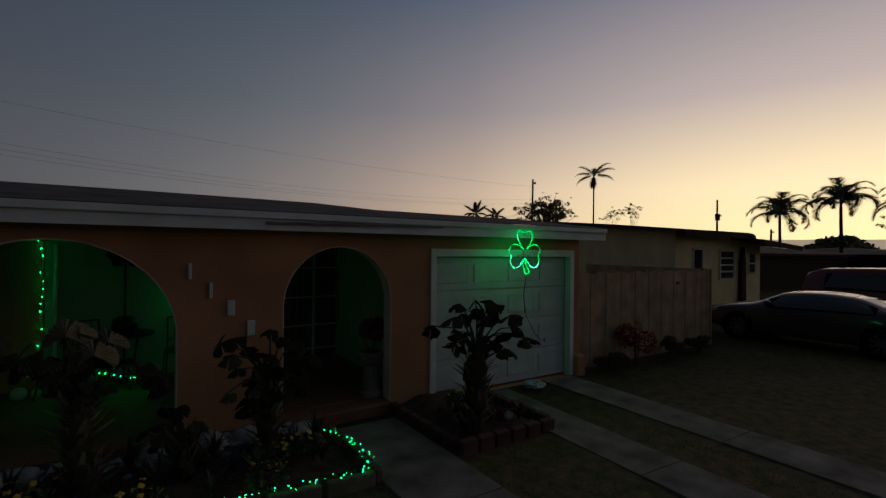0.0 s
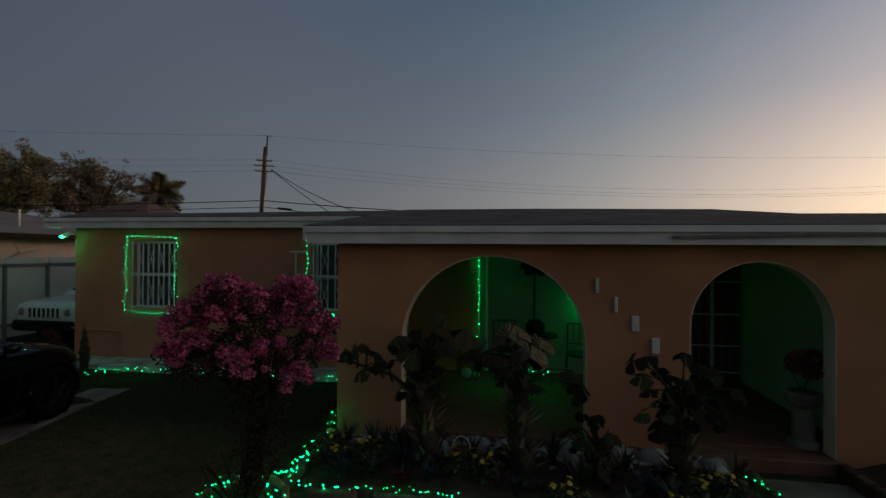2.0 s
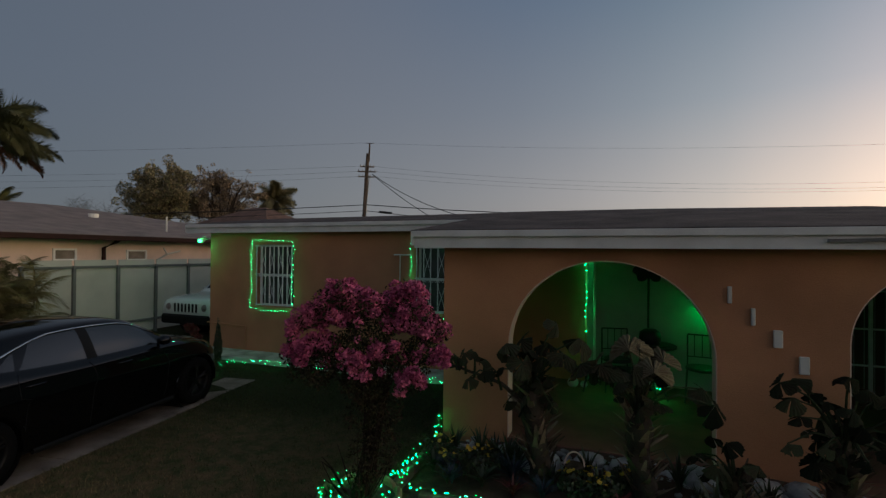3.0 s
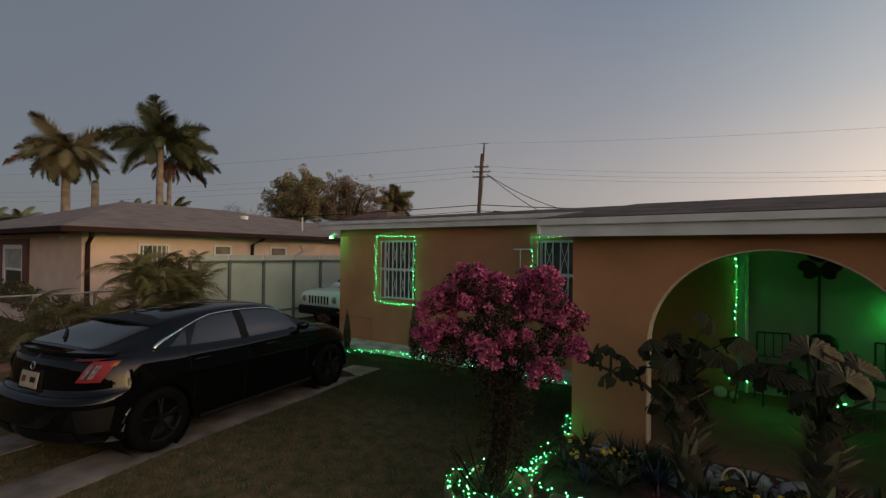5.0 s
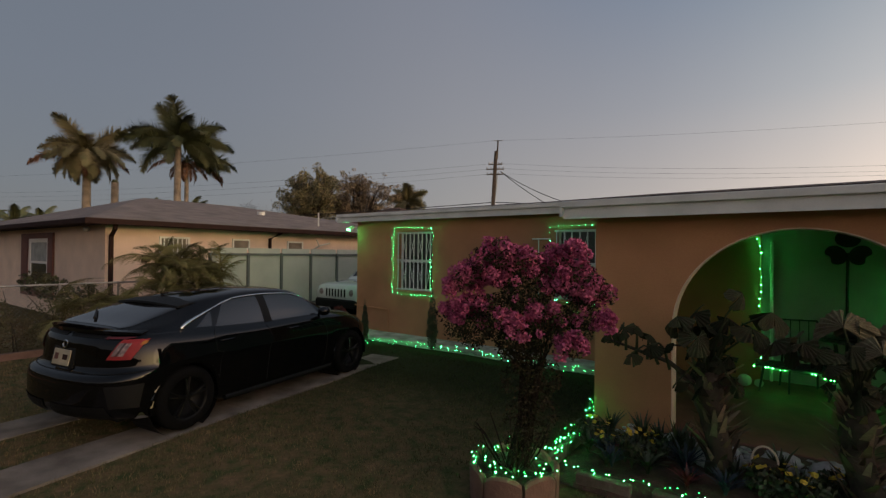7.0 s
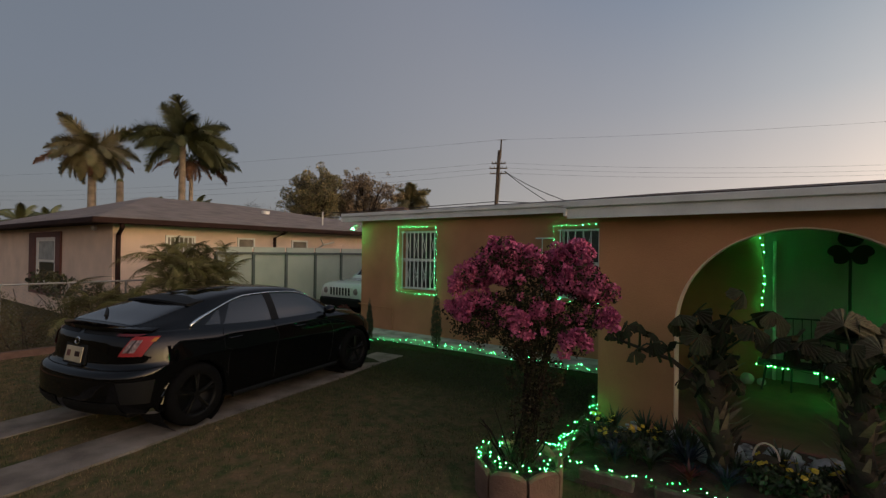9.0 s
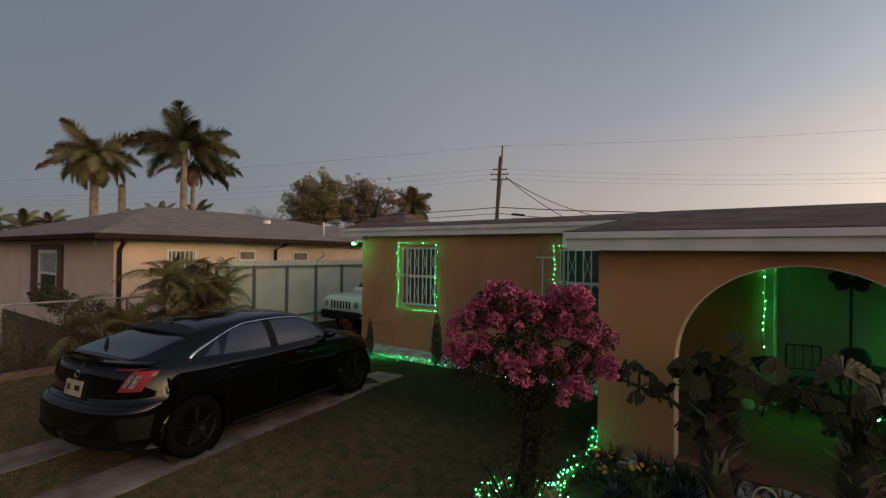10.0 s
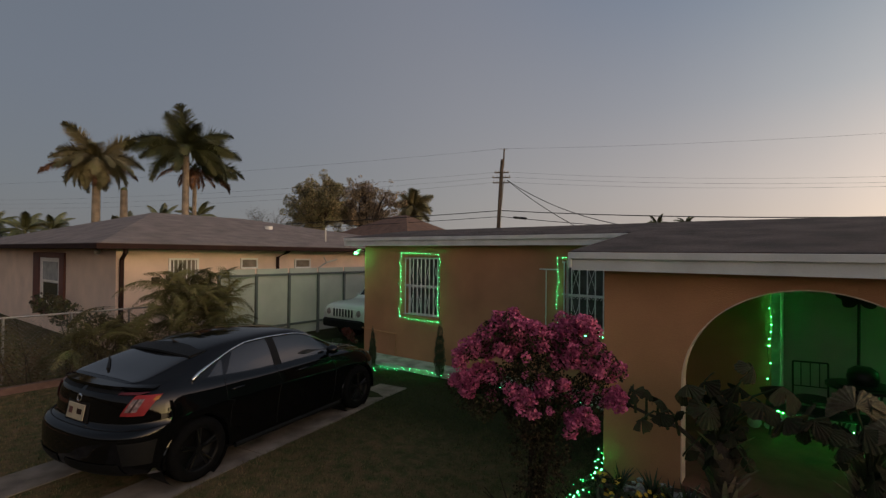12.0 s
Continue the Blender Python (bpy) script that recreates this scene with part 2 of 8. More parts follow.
def arched_wall(x0, x1, y0, y1, z0, z1, arches):
    """A wall along x with openings (xa, xb, sill, spring, top): arched where top > spring."""
    bm = bmesh.new()
    xs = {x0, x1}
    for xa, xb, sill, spring, top in arches:
        n = 28 if top > spring else 1
        xs |= {xa + (xb - xa) * (0.5 - 0.5 * math.cos(math.pi * k / n)) for k in range(n + 1)}
    xs = sorted(xs)

    def head(x, a):
        xa, xb, sill, spring, top = a
        u = (x - (xa + xb) / 2) / ((xb - xa) / 2)
        return spring + (top - spring) * math.sqrt(max(0, 1 - u * u))
    for p, q in zip(xs, xs[1:]):
        a = next((a for a in arches if a[0] - 1e-6 <= p and q <= a[1] + 1e-6), None)
        spans = [((z0, z0), (z1, z1))] if a is None else [((head(p, a), head(q, a)), (z1, z1))] + ([((z0, z0), (a[2], a[2]))] if a[2] > z0 else [])
        for (lp, lq), (hp, hq) in spans:
            quad(bm, (p, y0, lp), (q, y0, lq), (q, y0, hq), (p, y0, hp))
            quad(bm, (p, y1, lp), (p, y1, hp), (q, y1, hq), (q, y1, lq))
            quad(bm, (p, y0, lp), (p, y1, lp), (q, y1, lq), (q, y0, lq))
            quad(bm, (p, y0, hp), (q, y0, hq), (q, y1, hq), (p, y1, hp))
    for xa, xb, sill, spring, top in arches:
        for x in (xa, xb):
            quad(bm, (x, y0, sill), (x, y1, sill), (x, y1, spring), (x, y0, spring))
    for x in (x0, x1):
        quad(bm, (x, y0, z0), (x, y0, z1), (x, y1, z1), (x, y1, z0))
    bmesh.ops.remove_doubles(bm, verts=bm.verts, dist=1e-4)
    return bm


# ---- ground ----
bm = bmesh.new()
gx = [-900, -300, -100, -50, -30, -20] + [-16 + 0.5 * i for i in range(65)] + [20, 30, 50, 100, 300, 900]
gy = [-900, -300, -100, -30, -12] + [-6 + 0.5 * i for i in range(53)] + [30, 50, 100, 300, 900]
grid = [[bm.verts.new((x, y, 0.025 * (noise.noise((x * 0.7, y * 0.7, 0)) - 0.3) if abs(x) < 17 and -7 < y < 21 else -0.01)) for x in gx] for y in gy]
for j in range(len(gy) - 1):
    for i in range(len(gx) - 1):
        bm.faces.new((grid[j][i], grid[j][i + 1], grid[j + 1][i + 1], grid[j + 1][i]))
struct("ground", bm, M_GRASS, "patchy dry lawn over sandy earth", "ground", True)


def strip(name, corners, z0, z1, label, mat=M_CONC):
    bm = prism(bmesh.new(), corners, "z", z0, z1)
    return struct(name, bm, mat, label, "pavement")


def slabs(name, a, b, width, n, z, label, mat=M_CONC):
    """A strip of n cast slabs from a to b, joints open."""
    a, b = Vector(a), Vector(b)
    d = (b - a) / n
    s = Vector((d.y, -d.x)).normalized() * width / 2
    top = thing(name, label, "pavement", kind="structure")
    for i in range(n):
        p, q = a + d * (i + 0.003), a + d * (i + 0.997)
        part("slab", prism(bmesh.new(), [(*(p - s),), (*(p + s),), (*(q + s),), (*(q - s),)], "z", -0.05, z + 0.004 * (i % 2)), mat, top)
    return top


slabs("driveway_strip", (-4.63, -2.5), (-6.10, 7.12), 0.58, 3, 0.008, "worn grey concrete wheel strip in the lawn beside the house")
slabs("driveway_strip", (-6.06, -2.5), (-7.42, 6.7), 0.56, 3, 0.008, "worn grey concrete wheel strip under the parked car")
slabs("driveway_strip", (4.55, -2.5), (4.98, 5.85), 0.62, 3, 0.012, "grey concrete wheel strip leading to the garage")
slabs("driveway_strip", (6.1, -2.5), (6.38, 5.85), 0.62, 3, 0.012, "grey concrete wheel strip leading to the garage door")
slabs("front_walkway", (2.88, -2.5), (2.86, 5.62), 0.84, 4, 0.015, "grey concrete path to the arched entrance")
M_PALECONC = pmat("pale_concrete", (0.50, 0.48, 0.44), 0.95, 0.3, 3.5, 0.5, 70, spec=0.2, col2=(0.26, 0.24, 0.21))
slabs("side_walkway", (-8.55, 8.47), (-1.95, 8.47), 0.64, 6, 0.07, "pale concrete walk along the house wall", M_PALECONC)

# ---- the house ----
FY, BY = 5.905, 8.80          # porch front and recessed front
house = thing("house", "single-storey peach stucco house with arched porch and garage", "house")
part("porch_wall", arched_wall(-1.89, 6.93, FY, FY + 0.2, -0.05, 2.42, [(-1.12, 0.945, 0.14, 1.16, 2.15), (1.985, 3.36, 0.0, 1.42, 2.115), (4.03, 6.70, 0.0, 2.0, 2.0)]), M_STUCCO, house, "peach stucco wall with two arches")
part("recessed_wall", arched_wall(-8.60, -0.45, BY, BY + 0.2, -0.05, 2.75, [(-7.27, -6.32, 1.05, 2.36, 2.36), (-3.52, -2.50, 1.08, 2.34, 2.34)]), M_STUCCO, house)
part("porch_back_wall", nbox(-1.69, -0.455, 8.70, BY - 0.002, 0.15, 2.30), M_STUCCO, house, "peach wall projecting into the porch")
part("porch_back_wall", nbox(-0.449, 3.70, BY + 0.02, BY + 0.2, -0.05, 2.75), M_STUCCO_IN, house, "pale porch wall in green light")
part("side_wall", nbox(-8.60, -8.40, BY + 0.2, 17.0, -0.05, 2.75), M_STUCCO, house)
part("side_wall", nbox(6.73, 6.93, FY + 0.2, 13.0, -0.05, 2.42), M_STUCCO, house)
part("back_wall", nbox(-8.60, 6.93, 17.0, 17.2, -0.05, 2.75), M_STUCCO, house)
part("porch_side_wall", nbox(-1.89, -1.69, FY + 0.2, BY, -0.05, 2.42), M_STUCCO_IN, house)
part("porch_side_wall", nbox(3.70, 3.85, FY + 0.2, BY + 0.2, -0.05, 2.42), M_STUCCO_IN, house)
part("porch_floor", nbox(-1.69, 3.70, FY + 0.2, BY, -0.05, 0.15), M_TILE, house, "red-brown tiled porch floor")
part("porch_ceiling", nbox(-1.69, 3.70, FY + 0.2, BY, 2.30, 2.40), M_WHITE, house)
part("arch_sill", nbox(-1.118, 0.943, FY - 0.02, FY + 0.205, -0.05, 0.156, 0.008), M_TILE, house, "red-brown tiled sill")
part("entrance_step", nbox(1.99, 3.355, FY - 0.08, FY + 0.2, -0.05, 0.13, 0.012), M_TILE, house, "red-brown tiled step")


def slope(bm, corners, thick):
    """A roof slab: the upper corners, drawn down."""
    v0, v1 = [bm.verts.new(c) for c in corners], [bm.verts.new((c[0], c[1], c[2] - thick)) for c in corners]
    bm.faces.new(v0), bm.faces.new(v1[::-1])
    for i in range(len(corners)):
        j = (i + 1) % len(corners)
        bm.faces.new((v0[i], v0[j], v1[j], v1[i]))
    return bm


RZ, RY = 3.09, 10.5
roof = part("roof", slope(bmesh.new(), [(-2.19, 5.606, 2.476), (3.45, 5.606, 2.476), (3.45, 9.3, 2.95), (0.6, RY, RZ), (-2.19, RY, RZ)], 0.008), M_ROOF, house, "dark brown rolled roofing")
part("roof", slope(bmesh.new(), [(3.452, 5.606, 2.476), (7.28, 5.606, 2.476), (7.28, 7.6, 2.72), (3.9, 7.6, 2.735), (3.452, 9.3, 2.95)], 0.008), M_ROOF, house)
part("roof", slope(bmesh.new(), [(3.452, 9.3, 2.93), (3.9, 7.6, 2.72), (7.28, 7.6, 2.71), (7.28, 13.0, 2.60), (3.452, 13.0, 2.75)], 0.06), M_ROOF, house)
part("roof", slope(bmesh.new(), [(-9.06, 8.514, 2.81), (-2.195, 8.514, 2.81), (-2.195, RY + 0.5, 3.12), (-9.06, RY + 0.5, 3.09)], 0.008), M_ROOF, house)
part("roof", slope(bmesh.new(), [(-9.06, RY + 0.5, 3.085), (-2.195, RY + 0.5, 3.115), (3.45, RY, 3.05), (3.45, 17.4, 2.75), (-9.06, 17.4, 2.75)], 0.06), M_ROOF, house)
part("rake_board", prism(bmesh.new(), [(5.60, 2.30), (5.60, 2.462), (8.5, 2.82), (8.5, 2.66)], "x", -2.19, -2.16), M_FASCIA, house)


def fascia(x0, x1, y, zb, zm, zt):
    f = part("fascia", nbox(x0, x1, y, y + 0.03, zb, zm + 0.01), M_FASCIA, house, "grey-white painted eaves board")
    part("drip_edge", nbox(x0 - 0.01, x1 + 0.01, y - 0.034, y + 0.03, zm, zt, 0.006), M_FASCIA, f)
    part("soffit", nbox(x0 + 0.02, x1 - 0.02, y + 0.03, y + 0.34, zb + 0.035, zb + 0.05), M_FASCIA, f)


fascia(-2.16, 7.27, 5.632, 2.274, 2.394, 2.466)
fascia(-9.04, -2.20, 8.54, 2.608, 2.722, 2.80)
part("rake_board", prism(bmesh.new(), [(8.53, 2.62), (8.53, 2.79), (RY + 0.5, 3.06), (RY + 0.5, 2.90)], "x", -9.06, -9.03), M_FASCIA, house)


def arch_lining(xa, xb, sill, spring, top, y0, y1, t=0.012):
    """A pale lining inside an arch: the lit look of its reveal, put into the colour."""
    bm = bmesh.new()
    xm, hw = (xa + xb) / 2, (xb - xa) / 2
    outer = [(xa, sill)] + [(xm - hw * math.cos(math.pi * k / 40), spring + (top - spring) * math.sin(math.pi * k / 40)) for k in range(41)] + [(xb, sill)]
    inner = [(xa + t, sill)] + [(xm - (hw - t) * math.cos(math.pi * k / 40), spring + (top - spring - t) * math.sin(math.pi * k / 40)) for k in range(41)] + [(xb - t, sill)]
    for i in range(len(outer) - 1):
        (a, b), (c, d), (e, f), (g, h) = outer[i], outer[i + 1], inner[i + 1], inner[i]
        quad(bm, (a, y0, b), (c, y0, d), (e, y0, f), (g, y0, h))
        quad(bm, (a, y1, b), (g, y1, h), (e, y1, f), (c, y1, d))
        quad(bm, (g, y0, h), (e, y0, f), (e, y1, f), (g, y1, h))
    bmesh.ops.remove_doubles(bm, verts=bm.verts, dist=1e-4)
    return bm


part("arch_lining", arch_lining(-1.12, 0.945, 0.14, 1.16, 2.15, FY + 0.005, FY + 0.2), M_CREAM, house, "pale lining, the lit arch reveal put into its colour")
part("arch_lining", arch_lining(1.985, 3.36, 0.13, 1.42, 2.115, FY + 0.005, FY + 0.2), M_CREAM, house, "pale lining, the lit arch reveal put into its colour")
part("loose_flashing", prism(bmesh.new(), [(1.72, 2.335), (3.95, 2.372), (3.95, 2.385), (2.6, 2.378), (1.72, 2.362)], "y", 5.594, 5.618), pmat("flashing", (0.17, 0.16, 0.15), 0.8, 0.2, 5, 0.1, 60), house, "grey loose strip of flashing on the eaves board")

# ---- garage door ----
M_DOOR = pmat("door_enamel", (0.52, 0.53, 0.52), 0.5, 0.1, 3, 0.05, 90)
door = part("garage_door", nbox(4.03, 6.70, FY + 0.13, FY + 0.16, 0.03, 1.995), M_DOOR, house, "white sectional garage door")
for r in range(4):
    z0 = 0.035 + 0.49 * r
    sec = part("section", nbox(4.035, 6.695, FY + 0.105, FY + 0.13, z0, z0 + 0.478, 0.006), M_DOOR, door)
    for c in range(4):
        xc = 4.035 + 0.665 * (c + 0.5)
        b = bmesh.new()
        box(b, xc - 0.27, xc + 0.27, FY + 0.094, FY + 0.106, z0 + 0.10, z0 + 0.385, 0.010)
        part("raised_panel", b, M_DOOR, sec)
for x0, x1, z0, z1 in ((3.945, 4.035, 0.0, 2.10), (6.695, 6.785, 0.0, 2.10), (4.036, 6.694, 1.995, 2.10)):
    part("door_trim", nbox(x0, x1, FY - 0.025, FY + 0.10, z0, z1, 0.004), M_WHITE, house)
part("wall_base", nbox(6.79, 7.02, FY - 0.10, FY + 0.02, -0.05, 0.34, 0.03), M_STUCCO, house)
part("door_lock", nbox(6.20, 6.23, FY + 0.088, FY + 0.10, 0.60, 0.66, 0.004), M_DARK, door)

M_BARGREY = pmat("number_paint", (0.60, 0.57, 0.53), 0.6, 0.1, 6, 0.05, 60)
# plain white bars on the pillar between the arches
for x, z, w in ((1.044, 1.836, 0.036), (1.238, 1.634, 0.036), (1.437, 1.438, 0.075), (1.641, 1.209, 0.08)):
    part("bar", nbox(x - w / 2, x + w / 2, FY - 0.03, FY - 0.004, z - 0.082, z + 0.082, 0.006), M_BARGREY, house, "raised white bar on the wall")


# ---- barred windows ----
M_IRON = pmat("white_ironwork", (0.72, 0.72, 0.70), 0.45, 0.1, 8, 0.05, 80)
M_BLIND = pmat("window_blind", (0.36, 0.37, 0.36), 0.8, 0.15, 5, 0.05, 60)


def scroll(bm, x, y, z, r, flip):
    pts = [(x + flip * (r - r * math.cos(t) * (1 - t / 9)), y, z + r * math.sin(t) * (1 - t / 9)) for t in [k * 0.45 for k in range(13)]]
    tube(bm, pts, 0.006, 4)


M_PANE = pmat("window_pane", (0.10, 0.105, 0.10), 0.08, 0.35, 2.5, 0.0, 40)


def barred_window(x0, x1, z0, z1, y, n):
    w = part("window", nbox(x0 + 0.02, x1 - 0.02, y + 0.115, y + 0.125, z0 + 0.02, z1 - 0.02), M_PANE, house, "grey window behind white wrought-iron bars")
    b = bmesh.new()
    for a in ((x0, x0 + 0.045, z0, z1), (x1 - 0.045, x1, z0, z1), (x0 + 0.045, x1 - 0.045, z0, z0 + 0.045), (x0 + 0.045, x1 - 0.045, z1 - 0.045, z1), (x0 + 0.045, x1 - 0.045, (z0 + z1) / 2 - 0.02, (z0 + z1) / 2 + 0.02)):
        box(b, a[0], a[1], y + 0.09, y + 0.13, a[2], a[3])
    part("frame", b, M_WHITE, w)
    part("blind", nbox(x0 + 0.05, x1 - 0.05, y + 0.15, y + 0.16, z0 + 0.05, z1 - 0.05), M_BLIND, w)
    part("sill", nbox(x0 - 0.05, x1 + 0.05, y - 0.05, y + 0.09, z0 - 0.05, z0 - 0.002, 0.008), M_STUCCO, w)
    yb = y - 0.045
    for i in range(n + 1):
        x = x0 + 0.02 + (x1 - x0 - 0.04) * i / n
        part("bar", nbox(x - 0.008, x + 0.008, yb - 0.008, yb + 0.008, z0 + 0.02, z1 - 0.02), M_IRON, w)
    for z in (z0 + 0.03, z0 + (z1 - z0) * 0.52, z1 - 0.03):
        part("rail", nbox(x0 - 0.02, x1 + 0.02, yb - 0.010, yb + 0.010, z - 0.011, z + 0.011), M_IRON, w)
    for i in range(n):
        b = bmesh.new()
        xc = x0 + 0.02 + (x1 - x0 - 0.04) * (i + 0.5) / n
        zm, s = z0 + (z1 - z0) * 0.52, (x1 - x0) / n * 0.22
        scroll(b, xc, yb, zm - s * 1.6, s * 0.9, 1 if i % 2 else -1)
        scroll(b, xc, yb, zm - s * 1.6, s * 0.9, -1 if i % 2 else 1)
        if i % 2:
            for za, zb in ((z0 + 0.05, zm - s * 3), (zm + 0.03, z1 - 0.06)):
                for f in (1, -1):
                    tube(b, [(xc + f * s * 1.9 * math.cos(math.pi * q / 8), yb + 0.010, za + (zb - za) * q / 8) for q in range(9)], 0.005, 4)
        part("ornament", b, M_IRON, w)


barred_window(-7.27, -6.32, 1.05, 2.36, BY, 8)
barred_window(-3.52, -2.50, 1.08, 2.34, BY, 7)
b = bmesh.new()
tube(b, [(-3.98, BY - 0.04, 2.17), (-3.62, BY - 0.04, 2.17)], 0.012)
tube(b, [(-3.85, BY - 0.04, 2.17), (-3.85, BY - 0.04, 1.1)], 0.009)
part("flag_bracket", b, M_IRON, house, "thin white metal bracket on the wall")
b = bmesh.new()
tube(b, [(-8.64, BY - 0.03, 0.62), (-7.55, BY - 0.03, 0.58), (-7.55, BY - 0.03, 0.02)], 0.013)
part("wall_pipe", b, M_STUCCO, house, "painted water pipe on the wall")

M_GATEBAR = pmat("grey_gate_bar", (0.36, 0.36, 0.35), 0.6, 0.1, 6, 0.05, 60)
# ---- security gate behind the entrance arch ----
gate = part("security_gate", nbox(3.24, 3.28, BY - 0.06, BY - 0.02, 0.15, 2.25), M_IRON, house, "pale wrought-iron security gate in the entrance")
part("gate_post", nbox(2.42, 2.46, BY - 0.06, BY - 0.02, 0.15, 2.25), M_IRON, gate)
for z in (0.30, 0.72, 1.22, 1.74, 2.20):
    part("rail", nbox(2.46, 3.69, BY - 0.05, BY - 0.03, z - 0.012, z + 0.012), M_IRON, gate)
for i in range(11):
    x = 2.50 + 0.115 * i
    if abs(x - 3.26) > 0.03:
        part("bar", nbox(x - 0.004, x + 0.004, BY - 0.044, BY - 0.036, 0.30, 2.20), M_GATEBAR, gate)
part("door_leaf", nbox(2.46, 3.69, BY - 0.015, BY - 0.004, 0.155, 2.22), pmat("door_wood", (0.10, 0.05, 0.03), 0.5, 0.2, 3, 0.1, 40), gate, "dark wooden front door")

# ---- porch lamps and decorations ----
# unseen green lamp, added where the porch glow is brightest
lamp = thing("added_porch_lamp", "unseen green bulb added behind the pillar for the porch glow", "lamp", at=(1.32, 8.60, 1.46))
part("base", tube(bmesh.new(), [(0, 0, 0), (0, 0, -0.03)], 0.06, 12), M_WHITE, lamp)
part("bulb", ball(bmesh.new(), (0, 0, -0.07), 0.04, 12, 8), glow("green_bulb", (0.02, 1.0, 0.16), 20.0), lamp, smooth=True)
pl = new("added_porch_light", bpy.data.lights.new("added_porch_light", "POINT"))
pl.data.energy, pl.data.color, pl.data.shadow_soft_size = 2.0, (0.004, 1.0, 0.10), 0.06
pl.location = (1.32, 8.60, 1.33)

flood = thing("flood_lamp", "small green flood lamp under the eaves corner", "lamp", at=(-8.72, 8.74, 2.46))
part("bracket", nbox(-0.02, 0.13, -0.01, 0.01, 0.02, 0.05), M_WHITE, flood)
part("housing", tube(bmesh.new(), [(0.04, 0, 0.05), (-0.05, -0.02, 0.0)], [0.035, 0.06], 12), M_WHITE, flood)
b = ball(bmesh.new(), (0, 0, 0), 0.085, 14, 8)
bmesh.ops.scale(b, vec=(1.0, 0.6, 0.40), verts=b.verts)
part("lens", b, glow("green_flood", (0.10, 1.0, 0.30), 14.0), flood, smooth=True, m=Matrix.Translation((-0.075, -0.03, -0.015)) @ Euler((0, radians(-8), 0)).to_matrix().to_4x4())
fl = new("flood_light", bpy.data.lights.new("flood_light", "POINT"))
fl.data.energy, fl.data.color, fl.data.shadow_soft_size = 14.0, (0.08, 1.0, 0.25), 0.05
fl.location = (-8.86, 8.66, 2.40)


def smooth_line(pts, n=6, closed=False):
    """A curve through points in a plane."""
    out = []
    k = len(pts)
    for i in range(k if closed else k - 1):
        p = [pts[(i + d) % k] if closed else pts[min(max(i + d, 0), k - 1)] for d in (-1, 0, 1, 2)]
        for t in [q / n for q in range(n)]:
            out.append(tuple(0.5 * (2 * p[1][c] + (p[2][c] - p[0][c]) * t + (2 * p[0][c] - 5 * p[1][c] + 4 * p[2][c] - p[3][c]) * t * t + (3 * p[1][c] - p[0][c] - 3 * p[2][c] + p[3][c]) * t ** 3) for c in (0, 1)))
    return out if closed else out + [pts[-1]]


LOBE = [(-0.03, 0.09), (-0.10, 0.18), (-0.145, 0.29), (-0.105, 0.345), (0.0, 0.322), (0.11, 0.345), (0.155, 0.29), (0.135, 0.19), (0.05, 0.09)]
WING = [(-0.03, 0.09), (-0.10, 0.13), (-0.19, 0.15), (-0.275, 0.105), (-0.295, 0.045), (-0.255, -0.025), (-0.275, -0.095), (-0.24, -0.165), (-0.18, -0.195), (-0.105, -0.175), (-0.055, -0.12), (0.0, -0.07)]
STEM = [(0.0, -0.07), (-0.034, -0.11), (-0.022, -0.16), (0.0, -0.22), (0.018, -0.275), (0.06, -0.282), (0.105, -0.265), (0.062, -0.195), (0.028, -0.125), (0.016, -0.07)]


def shamrock_outline(s):
    """Three notched leaves and a stem, as open curves of height s."""
    right = [(0.02 - x, z) for x, z in WING]
    return [[(s * x / 0.63, s * z / 0.63) for x, z in smooth_line(c)] for c in (LOBE, WING, right, STEM)]


sign = thing("shamrock_light", "green rope-light shamrock hung from the eaves", "light sign", at=(5.355, 5.575, 2.03))
M_ROPE = glow("rope_light", (0.0, 1.0, 0.10), 0.9)
M_ROPE2 = glow("rope_light_cyan", (0.12, 1.0, 0.55), 26.0)
M_LEDG = glow("rope_led", (0.0, 1.0, 0.10), 16.0)
rng = random.Random(5)
sl = new("shamrock_glow", bpy.data.lights.new("shamrock_glow", "POINT"))
sl.data.energy, sl.data.color, sl.data.shadow_soft_size = 9.0, (0.0, 1.0, 0.18), 0.15
sl.location = (5.32, 5.50, 2.06)
for li, loop in enumerate(shamrock_outline(0.63)):
    b = bmesh.new()
    tube(b, [(x, 0, z) for x, z in loop], 0.0040, 5)
    part("rope", b, M_ROPE, sign)
    for i, (x, z) in enumerate(loop):
        if rng.random() < 0.72:
            cold = (li == 1 and i > 20) or (li == 2 and i > 36) or (li == 0 and i < 14)
            part("led", ball(bmesh.new(), (x, -0.005, z), 0.0046, 6, 4), M_ROPE2 if cold and rng.random() < 0.8 else M_LEDG, sign)
b = bmesh.new()
tube(b, [(0.0, 0.01, 0.31), (0.0, 0.035, 0.40)], 0.004)
tube(b, [(-0.12, 0.01, -0.02), (0.0, 0.012, 0.0), (0.12, 0.01, -0.02)], 0.003)
tube(b, [(0, 0.01, 0.31), (0, 0.012, -0.07)], 0.003)
part("wire_frame", b, M_DARK, sign)
b = bmesh.new()
tube(b, [(0.06, 0.01, -0.30), (0.20, 0.22, -0.60), (0.40, 0.38, -0.95), (0.62, 0.42, -1.25), (0.80, 0.42, -1.42)], 0.005)
tube(b, [(0.335, 0.33, -0.84), (0.37, 0.357, -0.90)], 0.012)
part("cord", b, M_DARK, sign, "black power cord")

